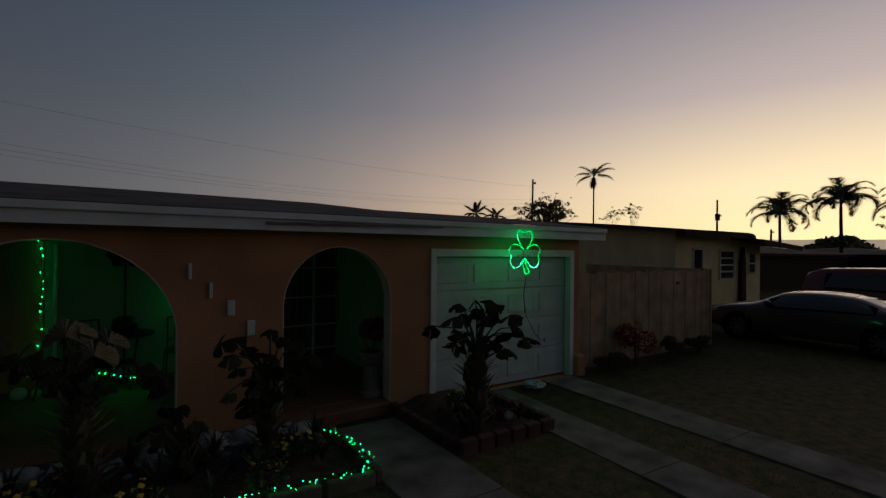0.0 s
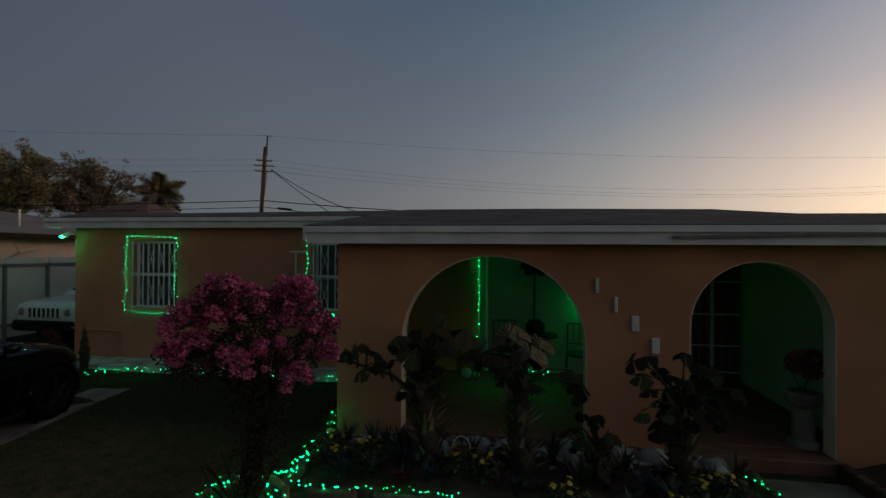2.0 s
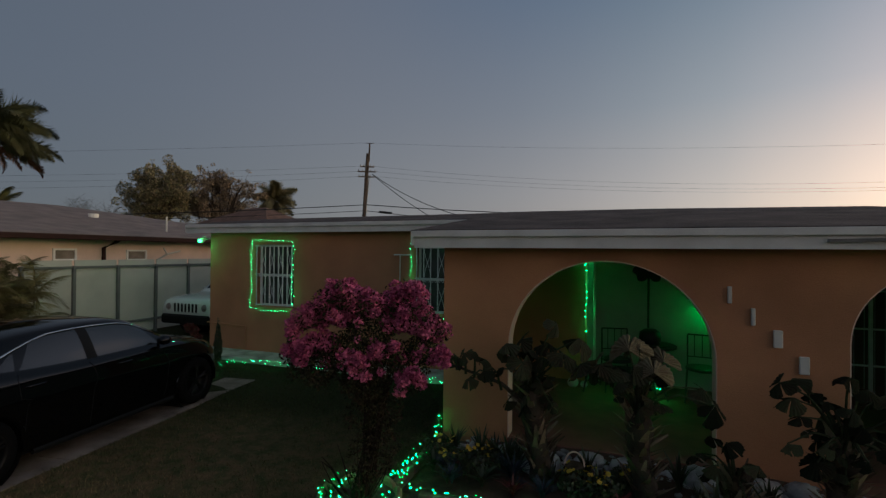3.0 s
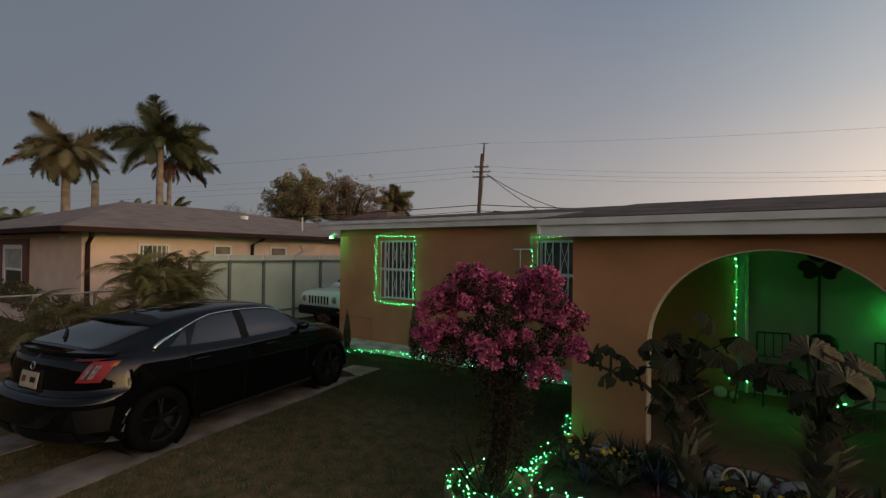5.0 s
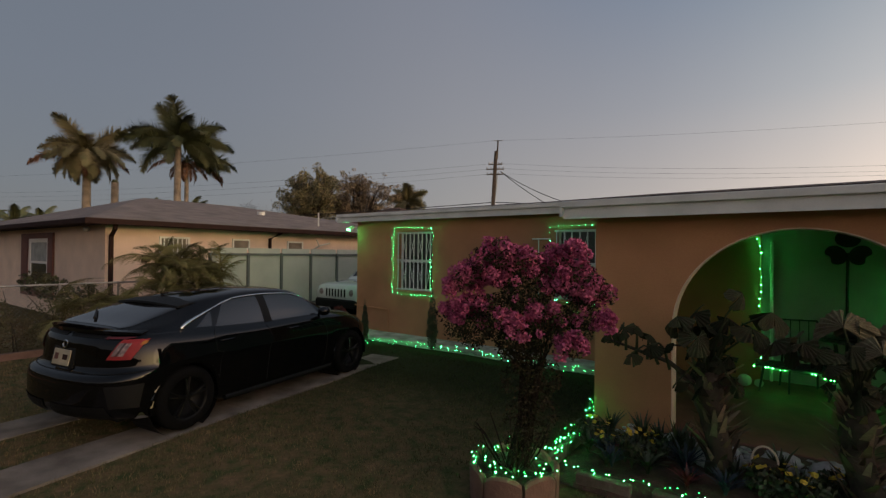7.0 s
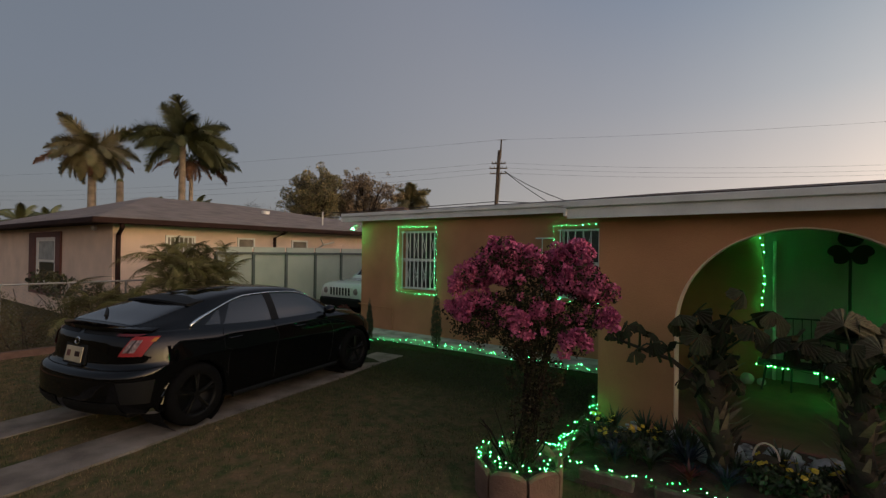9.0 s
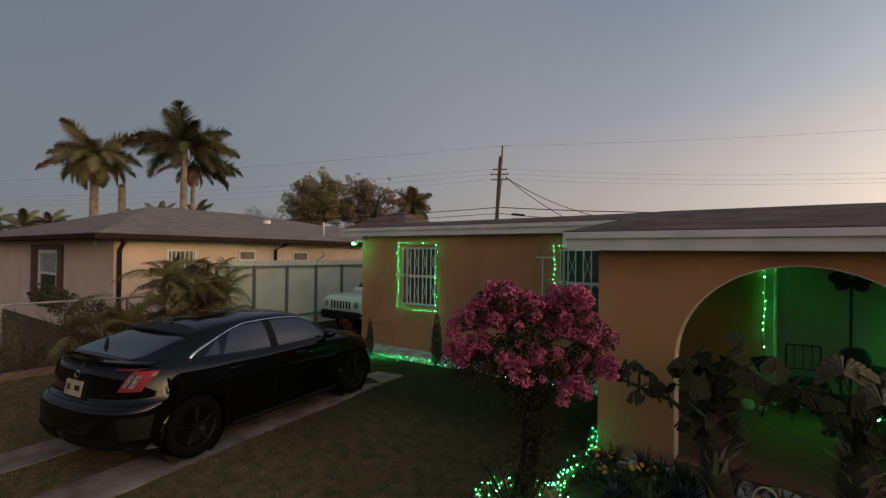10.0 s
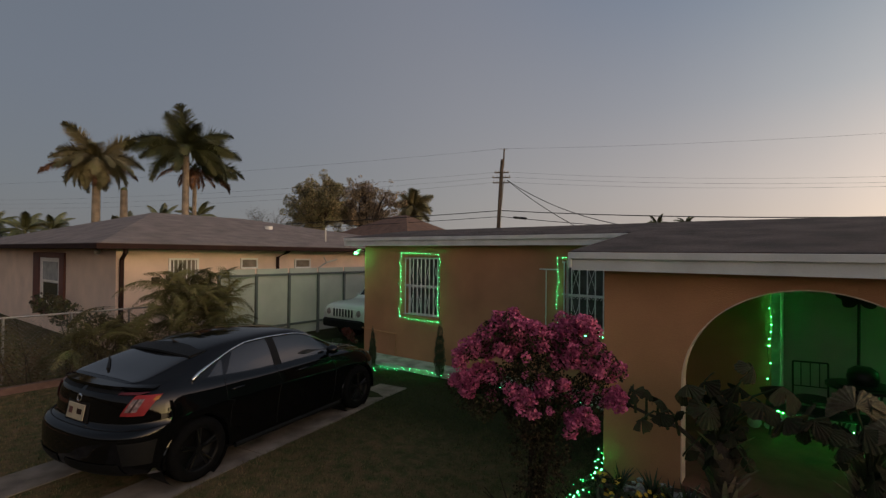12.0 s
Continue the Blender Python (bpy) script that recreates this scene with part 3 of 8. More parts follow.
cut = thing("shamrock_stake", "dark shamrock cut-out on a thin pole", "decoration", at=(0.47, 8.62, 0.15))
b = bmesh.new()
for a in (90, 210, 330):
    heart = [(0.13 * math.sin(t) * (1.0 if abs(t - math.pi) > 0.5 else 1.0), 0.03 + 0.11 * (1 - math.cos(t)) - 0.05 * math.exp(-((t - math.pi) / 0.4) ** 2)) for t in [k * math.tau / 28 for k in range(28)]]
    ca, sa = math.cos(radians(a - 90)), math.sin(radians(a - 90))
    prism(b, [(x * ca - z * sa, x * sa + z * ca + 1.84) for x, z in heart], "y", -0.006 - 0.002 * (a // 100), 0.01)
part("leaf", b, M_DARK, cut)
part("pole", tube(bmesh.new(), [(0.0, 0, 1.8), (-0.01, 0, 0.0)], 0.018, 8), M_DARK, cut)
part("foot", tube(bmesh.new(), [(0, 0, 0), (0, 0, 0.025)], [0.14, 0.12], 14), M_DARK, cut)

hat_table = thing("patio_table", "dark metal patio table on the porch", "table", at=(0.47, 8.22, 0.15))
part("tabletop", tube(bmesh.new(), [(0, 0, 0.72), (0, 0, 0.75)], 0.36, 28), M_DARK, hat_table)
for k in range(4):
    a = math.tau * (k + 0.5) / 4
    part("leg", tube(bmesh.new(), [(0.22 * math.cos(a), 0.22 * math.sin(a), 0.73), (0.16 * math.cos(a), 0.16 * math.sin(a), 0.35), (0.32 * math.cos(a), 0.32 * math.sin(a), 0.0)], 0.013, 6), M_DARK, hat_table)
hat = thing("party_hat", "dark round-crowned hat with a wide brim", "hat", at=(0.47, 8.22, 0.902))
b = bmesh.new()
tube(b, [(0, 0, 0.0), (0, 0, 0.012), (0, 0, 0.02)], [0.27, 0.28, 0.15], 24)
part("brim", b, M_DARK, hat)
b = bmesh.new()
tube(b, [(0, 0, 0.02), (0, 0, 0.10), (0, 0, 0.18), (0, 0, 0.225)], [0.145, 0.155, 0.14, 0.08], 20)
part("crown", b, M_DARK, hat, smooth=True)
bench = thing("patio_bench", "low wrought-iron bench draped with lights", "bench", at=(0.05, 8.25, 0.15))
for i in range(7):
    part("slat", nbox(-0.55, 0.55, -0.18 + 0.06 * i, -0.14 + 0.06 * i, 0.33, 0.345), M_DARK, bench)
for x in (-0.5, 0.5):
    for y in (-0.17, 0.2):
        part("leg", tube(bmesh.new(), [(x * 0.9, y, 0.33), (x, y * 1.1, 0.0)], 0.014, 6), M_DARK, bench)
part("frame", tube(bmesh.new(), [(-0.55, -0.19, 0.325), (0.55, -0.19, 0.325)], 0.012, 6), M_DARK, bench)
part("porch_pipe", tube(bmesh.new(), [(-0.33, BY - 0.04, 0.15), (-0.33, BY - 0.04, 2.1)], 0.022, 8), M_IRON, house, "pale vertical pipe on the porch wall")


def patio_chair(x, y, rz, label):
    c = thing("patio_chair", label, "chair", "patio chairs", at=(x, y, 0.15), rz=rz)
    for sx in (-0.19, 0.19):
        part("leg", tube(bmesh.new(), [(sx, 0.20, 0.90), (sx, 0.19, 0.45), (sx * 1.1, 0.24, 0.0)], 0.012, 6), M_DARK, c)
        part("leg", tube(bmesh.new(), [(sx, -0.18, 0.44), (sx * 1.1, -0.22, 0.0)], 0.012, 6), M_DARK, c)
    part("top_rail", tube(bmesh.new(), [(-0.19, 0.20, 0.90), (0.19, 0.20, 0.90)], 0.012, 6), M_DARK, c)
    part("lower_rail", tube(bmesh.new(), [(-0.19, 0.195, 0.58), (0.19, 0.195, 0.58)], 0.008, 6), M_DARK, c)
    for sx in (-0.10, 0.0, 0.10):
        part("back_bar", tube(bmesh.new(), [(sx, 0.20, 0.90), (sx, 0.195, 0.58)], 0.006, 5), M_DARK, c)
    part("seat", tube(bmesh.new(), [(0, 0, 0.43), (0, 0, 0.44), (0, 0, 0.475), (0, 0, 0.485)], [0.19, 0.215, 0.215, 0.19], 20), M_DARK, c, "round dark seat cushion")
    return c


patio_chair(0.02, 8.38, 12, "dark wrought-iron patio chair against the porch wall")
patio_chair(1.15, 8.22, -8, "dark wrought-iron patio chair beside the table")
for x, y, rr, lab in ((-0.62, 8.25, 0.085, "pale round stone ball on the porch floor"), (-0.46, 8.30, 0.055, "small pale stone on the porch floor")):
    tagged(new("stone_ball", mesh_of(ball(bmesh.new(), (x, y, 0.15 + rr * 0.9), rr, 14, 9, 0.03, 0.92, random.Random(4)), M_STUCCO_IN, True, "stone_ball")), lab, "stone", "porch stones")

# ---- panel fence on the far side of the driveway ----
fence = thing("panel_fence", "pale green panel fence with dark posts", "fence", kind="structure")
FX = -11.9
for i in range(12):
    y = 6.92 + 1.04 * i
    part("post", nbox(FX - 0.03, FX + 0.05, y - 0.035, y + 0.035, 0, 1.84, 0.006), M_POST, fence)
    part("panel", nbox(FX - 0.035, FX - 0.012, y + 0.035, y + 1.005, 0.06, 1.97), M_PANEL, fence)
    for z in (0.36, 1.80):
        part("rail", nbox(FX - 0.010, FX + 0.030, y + 0.036, y + 1.004, z - 0.03, z + 0.03), M_POST, fence)

# ---- chain-link fence in front of the next house ----
M_GALV = pmat("galvanised", (0.30, 0.28, 0.26), 0.55, 0.2, 6, 0.05, 60, metal=0.5)
chain = thing("chain_link_fence", "low galvanised chain-link fence grown with vines", "fence", kind="structure")
for i in range(8):
    y = -0.2 + 1.0 * i
    part("post", tube(bmesh.new(), [(-11.6, y, 0), (-11.6, y, 1.22)], 0.022, 6), M_GALV, chain)
part("top_rail", tube(bmesh.new(), [(-11.6, -0.3, 1.2), (-11.6, 6.9, 1.2)], 0.02, 6), M_GALV, chain)
b = bmesh.new()
for i in range(100):
    y = -0.3 + i * 0.145 / 2 * 1.0
    for s in (1, -1):
        y1 = y + s * 1.15
        if -0.35 < y1 < 6.95:
            tube(b, [(-11.6 + 0.003 * s, y, 0.04), (-11.6 + 0.003 * s, y1, 1.19)], 0.0013, 3, False)
tagged(part("mesh", b, M_GALV, chain), kind="stuff")

# ---- the next house ----
nb = thing("neighbour_house", "cream stucco bungalow with grey hip roof and brown trim", "house")
NX, NY = -13.4, 5.16
part("front_wall", nbox(-29.0, NX, NY, NY + 0.2, 0, 2.5), M_CREAM, nb)
part("side_wall", nbox(NX - 0.2, NX, NY + 0.2, 19.0, 0, 2.5), M_CREAM, nb)
part("back_wall", nbox(-29.0, NX, 19.0, 19.2, 0, 2.5), M_CREAM, nb)
part("side_wall", nbox(-29.0, -28.8, NY + 0.2, 19.0, 0, 2.5), M_CREAM, nb)
EX, EY, EZ = NX + 0.5, NY - 0.5, 2.62
r0 = [(EX, EY, EZ), (EX, 19.7, EZ), (-29.5, 19.7, EZ), (-29.5, EY, EZ)]
A1, A2 = (-21.4, 9.2, 4.02), (-21.4, 13.2, 4.02)
b = bmesh.new()
v = [b.verts.new(p) for p in r0]
a1, a2 = b.verts.new(A1), b.verts.new(A2)
for f in ((v[0], v[1], a2, a1), (v[1], v[2], a2), (v[2], v[3], a1, a2), (v[3], v[0], a1)):
    b.faces.new(f)
w = [b.verts.new((p[0], p[1], p[2] - 0.03)) for p in r0]
b.faces.new(w[::-1])
for i in range(4):
    b.faces.new((v[i], w[i], w[(i + 1) % 4], v[(i + 1) % 4]))
part("roof", b, M_ROOF2, nb, "grey shingle hip roof")
part("gutter", nbox(EX - 0.02, EX + 0.10, EY - 0.1, 19.7, EZ - 0.15, EZ - 0.012, 0.015), M_BROWN, nb, "dark brown metal gutter")
part("gutter", nbox(-29.5, EX - 0.021, EY - 0.10, EY + 0.02, EZ - 0.15, EZ - 0.012, 0.015), M_BROWN, nb, "dark brown metal gutter")
part("soffit", nbox(-29.4, EX - 0.03, EY + 0.03, NY, EZ - 0.13, EZ - 0.10), M_BROWN, nb)
part("soffit", nbox(NX, EX - 0.03, NY + 0.001, 19.0, EZ - 0.13, EZ - 0.10), M_BROWN, nb)
part("downspout", tube(bmesh.new(), [(EX, NY + 0.02, EZ - 0.12), (EX - 0.05, NY + 0.05, EZ - 0.22), (NX + 0.07, NY + 0.10, EZ - 0.40), (NX + 0.06, NY + 0.10, 0.05)], 0.055, 8), M_BROWN, nb, "brown downspout")
part("downspout", tube(bmesh.new(), [(EX, 9.75, EZ - 0.10), (EX - 0.10, 9.72, EZ - 0.18), (NX + 0.07, 9.6, EZ - 0.34), (NX + 0.06, 9.6, 0.05)], 0.05, 8), M_BROWN, nb, "brown downspout")


M_PALEPANE = pmat("curtained_pane", (0.24, 0.20, 0.16), 0.25, 0.2, 5, 0.0, 40)


def side_window(y0, y1, z0, z1, bars):
    w = part("window", nbox(NX + 0.002, NX + 0.012, y0, y1, z0, z1), M_PALEPANE, nb)
    b = bmesh.new()
    for a in ((y0 - 0.05, y0, z0 - 0.05, z1 + 0.05), (y1, y1 + 0.05, z0 - 0.05, z1 + 0.05), (y0, y1, z1, z1 + 0.05), (y0, y1, z0 - 0.05, z0)):
        box(b, NX + 0.001, NX + 0.04, a[0], a[1], a[2], a[3])
    part("frame", b, M_WHITE, w)
    for i in range(bars):
        y = y0 + (y1 - y0) * (i + 0.5) / bars
        part("bar", nbox(NX + 0.05, NX + 0.065, y - 0.012, y + 0.012, z0 - 0.03, z1 + 0.03), M_WHITE, w)


side_window(6.41, 7.09, 1.55, 2.20, 6)
side_window(8.42, 8.88, 1.98, 2.20, 0)
side_window(10.32, 10.85, 1.96, 2.18, 0)
fw = part("window", nbox(-19.25, -17.55, NY - 0.012, NY - 0.002, 0.85, 2.13), M_GLASS, nb, "white window in a wide red-brown surround")
b = bmesh.new()
for a in ((-20.05, -19.35, 0.45, 2.36), (-17.45, -17.02, 0.45, 2.36), (-19.35, -17.45, 2.2, 2.36), (-19.35, -17.45, 0.45, 0.78)):
    box(b, a[0], a[1], NY - 0.06, NY - 0.001, a[2], a[3], 0.008)
part("surround", b, M_REDTRIM, fw)
b = bmesh.new()
for a in ((-19.35, -19.15, 0.78, 2.2), (-17.6, -17.45, 0.78, 2.2), (-19.15, -17.6, 2.08, 2.2), (-19.15, -17.6, 0.78, 0.88), (-19.15, -17.6, 1.45, 1.52)):
    box(b, a[0], a[1], NY - 0.035, NY - 0.001, a[2], a[3])
part("frame", b, M_WHITE, fw)
part("blind", nbox(-19.15, -17.6, NY - 0.022, NY - 0.014, 1.52, 2.08), M_BLIND, fw)
part("wall_lamp", ball(bmesh.new(), (-14.3, NY - 0.10, 2.40), 0.075, 10, 6), M_WHITE, nb, "white round wall lamp", True)
part("meter_box", nbox(NX + 0.001, NX + 0.10, 5.95, 6.12, 1.58, 1.76, 0.01), M_BROWN, nb)
b = bmesh.new()
tube(b, [(NX + 0.05, 11.2, 1.9), (NX + 0.25, 11.4, 2.1), (NX + 0.2, 11.9, 2.2)], 0.03)
tube(b, [(NX + 0.25, 11.4, 2.1), (NX + 0.35, 11.2, 2.3)], 0.02)
part("service_bracket", b, M_BARGREY, nb)
b = bmesh.new()
tube(b, [(-14.3, 12.3, 2.6), (-14.3, 12.3, 3.35)], 0.028)
part("roof_vent", b, M_BARGREY, nb)
part("roof_vent", tube(bmesh.new(), [(-17.5, 12.0, 3.2), (-17.5, 12.0, 3.5)], [0.14, 0.16], 10), M_WHITE, nb)

# ---- houses behind ----
def far_house(name, x0, x1, y0, y1, eave, ridge, wall, roof, label, along="x"):
    h = thing(name, label, "house", "houses behind")
    part("wall", nbox(x0 + 0.4, x1 - 0.4, y0 + 0.4, y1 - 0.4, 0, eave), wall, h)
    b = bmesh.new()
    xm, ym = (x0 + x1) / 2, (y0 + y1) / 2
    v = [b.verts.new((x, y, eave)) for x, y in ((x0, y0), (x1, y0), (x1, y1), (x0, y1))]
    e = min(x1 - x0, y1 - y0) * 0.45
    t = [b.verts.new(p) for p in (((x0 + e, ym, ridge), (x1 - e, ym, ridge)) if along == "x" else ((xm, y0 + e, ridge), (xm, y1 - e, ridge)))]
    if along == "x":
        fs = ((v[0], v[1], t[1], t[0]), (v[1], v[2], t[1]), (v[2], v[3], t[0], t[1]), (v[3], v[0], t[0]))
    else:
        fs = ((v[0], v[1], t[0]), (v[1], v[2], t[1], t[0]), (v[2], v[3], t[1]), (v[3], v[0], t[0], t[1]))
    for f in fs:
        b.faces.new(f)
    b.faces.new(v[::-1])
    part("roof", b, roof, h)
    part("fascia", nbox(x0, x1, y0 - 0.02, y0 + 0.02, eave - 0.18, eave - 0.003), M_BROWN, h)
    return h


M_ROOF3 = pmat("brown_shingle", (0.15, 0.085, 0.06), 0.95, 0.2, 2.0, 0.4, 60)
far_house("far_house", -29.7, -20.7, 24.5, 33.0, 3.5, 5.45, M_CREAM, M_ROOF3, "distant bungalow with a brown shingle roof")
far_house("far_house", -70, -56, 14, 26, 2.7, 4.3, M_CREAM, M_ROOF2, "distant pale bungalow with a grey roof")

# ---- right-hand side: board fence, house and street beyond ----
wood = thing("board_fence", "weathered brown vertical-board fence", "fence", kind="structure")
for i in range(31):
    x = 6.96 + 0.145 * i
    h = 1.70 + 0.02 * math.sin(i * 1.7)
    part("board", nbox(x, x + 0.145, 6.03 + 0.004 * (i % 3), 6.05 + 0.004 * (i % 3), 0.03, h), M_WOODF, wood)
for z in (0.4, 1.4):
    part("rail", nbox(6.96, 11.42, 6.066, 6.11, z - 0.045, z + 0.045), M_WOODF, wood)
for x in (9.2, 11.36):
    part("post", nbox(x - 0.05, x + 0.05, 6.112, 6.21, 0, 1.74), M_WOODF, wood)
part("latch", nbox(10.10, 10.20, 6.0, 6.028, 1.42, 1.48, 0.006), M_DARK, wood)
part("return_board", nbox(11.43, 11.47, 6.0, 9.5, 0.03, 1.72), M_WOODF, wood)

rh = thing("yellow_house", "pale yellow bungalow with a low dark roof", "house")
RX, RYF = 17.3, 10.3
part("wall", nbox(RX, 21.5, RYF, RYF + 0.2, 0, 2.88), M_YELLOW, rh)
part("wall", prism(bmesh.new(), [(21.5, 0), (24.0, 0), (24.0, 2.54), (21.5, 2.70)], "y", RYF, RYF + 0.2), M_YELLOW, rh)
part("wall", prism(bmesh.new(), [(RYF + 0.2, 0), (16.4, 0), (16.4, 3.44), (RYF + 0.2, 2.92)], "x", RX, RX + 0.2), M_YELLOW, rh)
part("wall", nbox(RX + 0.2, 24.0, 16.2, 16.4, 0, 2.95), M_YELLOW, rh)
part("wall", nbox(23.8, 24.0, RYF + 0.2, 16.19, 0, 2.45), M_YELLOW, rh)
part("roof", slope(bmesh.new(), [(16.8, 9.7, 2.93), (21.5, 9.7, 2.90), (21.5, 16.5, 3.55), (16.8, 16.5, 3.50)], 0.12), M_ROOF, rh)
part("roof", slope(bmesh.new(), [(21.505, 9.2, 2.66), (25.3, 9.2, 2.42), (25.3, 16.5, 3.0), (21.505, 16.5, 3.3)], 0.12), M_ROOF, rh)
part("fascia", nbox(16.75, 21.5, 9.64, 9.70, 2.66, 2.92), M_BROWN, rh)
part("fascia", prism(bmesh.new(), [(21.52, 2.46), (25.3, 2.22), (25.3, 2.42), (21.52, 2.66)], "y", 9.14, 9.19), M_BROWN, rh)
part("porch_post", prism(bmesh.new(), [(21.98, 0), (22.36, 0), (22.32, 1.7), (22.17, 2.35), (22.02, 1.7)], "y", 10.12, 10.29), M_BROWN, rh, "dark arched screen beside the entrance")


def front_window(x0, x1, z0, z1, rows):
    w = part("window", nbox(x0, x1, RYF - 0.012, RYF - 0.002, z0, z1), M_GLASS, rh)
    b = bmesh.new()
    for a in ((x0 - 0.07, x0, z0 - 0.07, z1 + 0.07), (x1, x1 + 0.07, z0 - 0.07, z1 + 0.07), (x0, x1, z1, z1 + 0.07), (x0, x1, z0 - 0.07, z0)):
        box(b, a[0], a[1], RYF - 0.05, RYF - 0.001, a[2], a[3])
    for i in range(1, rows):
        z = z0 + (z1 - z0) * i / rows
        box(b, x0, x1, RYF - 0.04, RYF - 0.014, z - 0.03, z + 0.03)
    part("frame", b, M_BARGREY, w)


front_window(18.5, 19.1, 1.2, 2.2, 1)
front_window(20.5, 21.55, 1.05, 2.15, 4)
front_window(22.9, 23.45, 1.25, 2.05, 2)
far_house("far_house", 30, 46, 13, 24, 2.1, 2.75, M_BROWN, M_ROOF, "low dark house down the street")
far_house("far_house", 47, 66, 10, 22, 2.1, 2.7, M_BROWN, M_ROOF, "low shaded house down the street")
far_house("far_house", 30, 44, 34, 46, 2.4, 3.3, M_CREAM, M_ROOF, "low shaded house behind the garage")
# roof turbine on the yellow house
part("roof_turbine", ball(bmesh.new(), (23.6, 10.5, 2.78), 0.2, 10, 6), M_DARK, rh, "", True)

# ---- poles and cables ----
M_POLE = pmat("pole_wood", (0.13, 0.095, 0.07), 0.95, 0.3, 3, 0.3, 30)
M_CABLE = pmat("cable", (0.012, 0.012, 0.013), 0.7, 0.1, 3, 0.0, 30)


def utility_pole(x, y, h, lean, arms, label, turn=0, arm=0.06, girth=1.0):
    p = thing("utility_pole", label, "utility pole", "utility poles", at=(x, y, 0), rz=turn)
    part("shaft", tube(bmesh.new(), [(0, 0, -0.3), (lean * 0.9, 0, h * 0.93), (lean, 0, h)], [0.17 * girth, 0.13 * girth, 0.12 * girth], 8), M_POLE, p)
    for z, w in arms:
        c = part("crossarm", nbox(lean * z / h - w, lean * z / h + w, -0.21, -0.12, z - arm, z + arm), M_POLE, p)
        for k in (-0.9, -0.45, 0.45, 0.9):
            part("insulator", tube(bmesh.new(), [(lean * z / h + w * k, -0.165, z + arm), (lean * z / h + w * k, -0.165, z + arm + 0.12)], [0.045, 0.03], 6), M_GALV, c)
    return p


lp = utility_pole(-16.78, 29.26, 9.05, 0.44, [(8.10, 0.48), (7.76, 0.62), (7.40, 0.56)], "leaning wooden utility pole with short crossarms", 28, 0.03)
part("pole_top", tube(bmesh.new(), [(0.50, 0, 8.5), (0.56, 0, 9.80)], [0.07, 0.05], 6), M_POLE, lp)
part("pin_bar", nbox(0.30, 0.86, -0.02, 0.02, 9.76, 9.80), M_GALV, lp)
part("conduit", tube(bmesh.new(), [(0.55, -0.05, 7.5), (0.36, -0.16, 5.2), (0.20, -0.17, 0)], 0.03, 5), M_GALV, lp)
utility_pole(32.3, 33.4, 8.9, 0.05, [(8.5, 0.2)], "thin wooden utility pole behind the roof", girth=0.7)
tp = utility_pole(52.2, 26.3, 7.7, 0.0, [(6.0, 0.5)], "utility pole carrying a transformer", girth=0.7, arm=0.04)
part("transformer", tube(bmesh.new(), [(-0.32, -0.2, 5.5), (-0.32, -0.2, 6.2)], 0.24, 12), M_DARK, tp)
utility_pole(74.0, 30.0, 5.4, 0.0, [(5.0, 0.5)], "small utility pole on the skyline")


def cable(a, b, sag, r, label="thin black overhead cable"):
    a, b = Vector(a), Vector(b)
    bm = tube(bmesh.new(), [a.lerp(b, k / 16) - Vector((0, 0, sag * 4 * (k / 16) * (1 - k / 16))) for k in range(17)], r, 4)
    tagged(new("cable", mesh_of(bm, M_CABLE, name="cable")), label, "cable", "overhead cables")


PX, PY = -16.34, 29.48
for dz, ez, sag in ((9.8, 8.2, 0.8), (8.2, 7.0, 1.45), (7.85, 6.6, 1.35), (7.5, 6.5, 1.30)):
    cable((PX, PY, dz), (32.3, 33.4, ez), sag, 0.005)
for dz, sag in ((9.8, 0.5), (8.2, 0.6), (7.85, 0.7), (7.5, 0.8)):
    cable((PX, PY, dz), (-75, 9.0, dz - 0.5), sag, 0.006)
cable((PX - 0.15, PY, 5.50), (32.3, 33.4, 5.15), 1.0, 0.030, "thick black telephone cable")
cable((PX - 0.15, PY, 5.08), (-2.0, 30.8, 3.7), 0.12, 0.022)
cable((PX - 0.15, PY, 5.50), (-60, 16.0, 4.6), 0.4, 0.028)
cable((PX - 0.15, PY, 5.08), (-60, 15.5, 4.2), 0.4, 0.020)
cable((PX + 0.3, PY, 7.6), (-8.9, 26.6, 3.5), 0.25, 0.022)
cable((PX + 0.3, PY, 7.6), (-5.3, 25.4, 3.7), 0.65, 0.022)
cable((32.3, 33.4, 6.5), (15, 18, 3.6), 0.3, 0.012)
tagged(new("cable_splice", mesh_of(tube(bmesh.new(), [(-15.55, 29.58, 4.99), (-15.5, 29.58, 4.985), (-14.65, 29.68, 4.89), (-14.6, 29.68, 4.885)], [0.03, 0.085, 0.085, 0.03], 8), M_CABLE, name="cable_splice")), "black splice case on the telephone cable", "cable", "overhead cables")

# ---- vehicles ----
M_PAINT = pmat("black_paint", (0.0025, 0.0025, 0.003), 0.3, 0.1, 2, 0.0, 30, coat=0.7, spec=0.0)
M_TYRE = pmat("tyre_rubber", (0.006, 0.006, 0.006), 0.9, 0.15, 8, 0.2, 80, spec=0.06)
M_RIM = pmat("alloy_rim", (0.007, 0.007, 0.007), 0.4, 0.1, 8, 0.0, 60, spec=0.12)
M_RIMLIP = pmat("machined_alloy", (0.075, 0.075, 0.075), 0.6, 0.1, 8, 0.0, 60)
M_CHROME = pmat("chrome_trim", (0.75, 0.75, 0.75), 0.14, 0.05, 8, 0.0, 60, metal=1.0)
M_TAIL = pmat("red_lens", (0.27, 0.024, 0.026), 0.5, 0.15, 12, 0.0, 60, coat=0.1, spec=0.2)
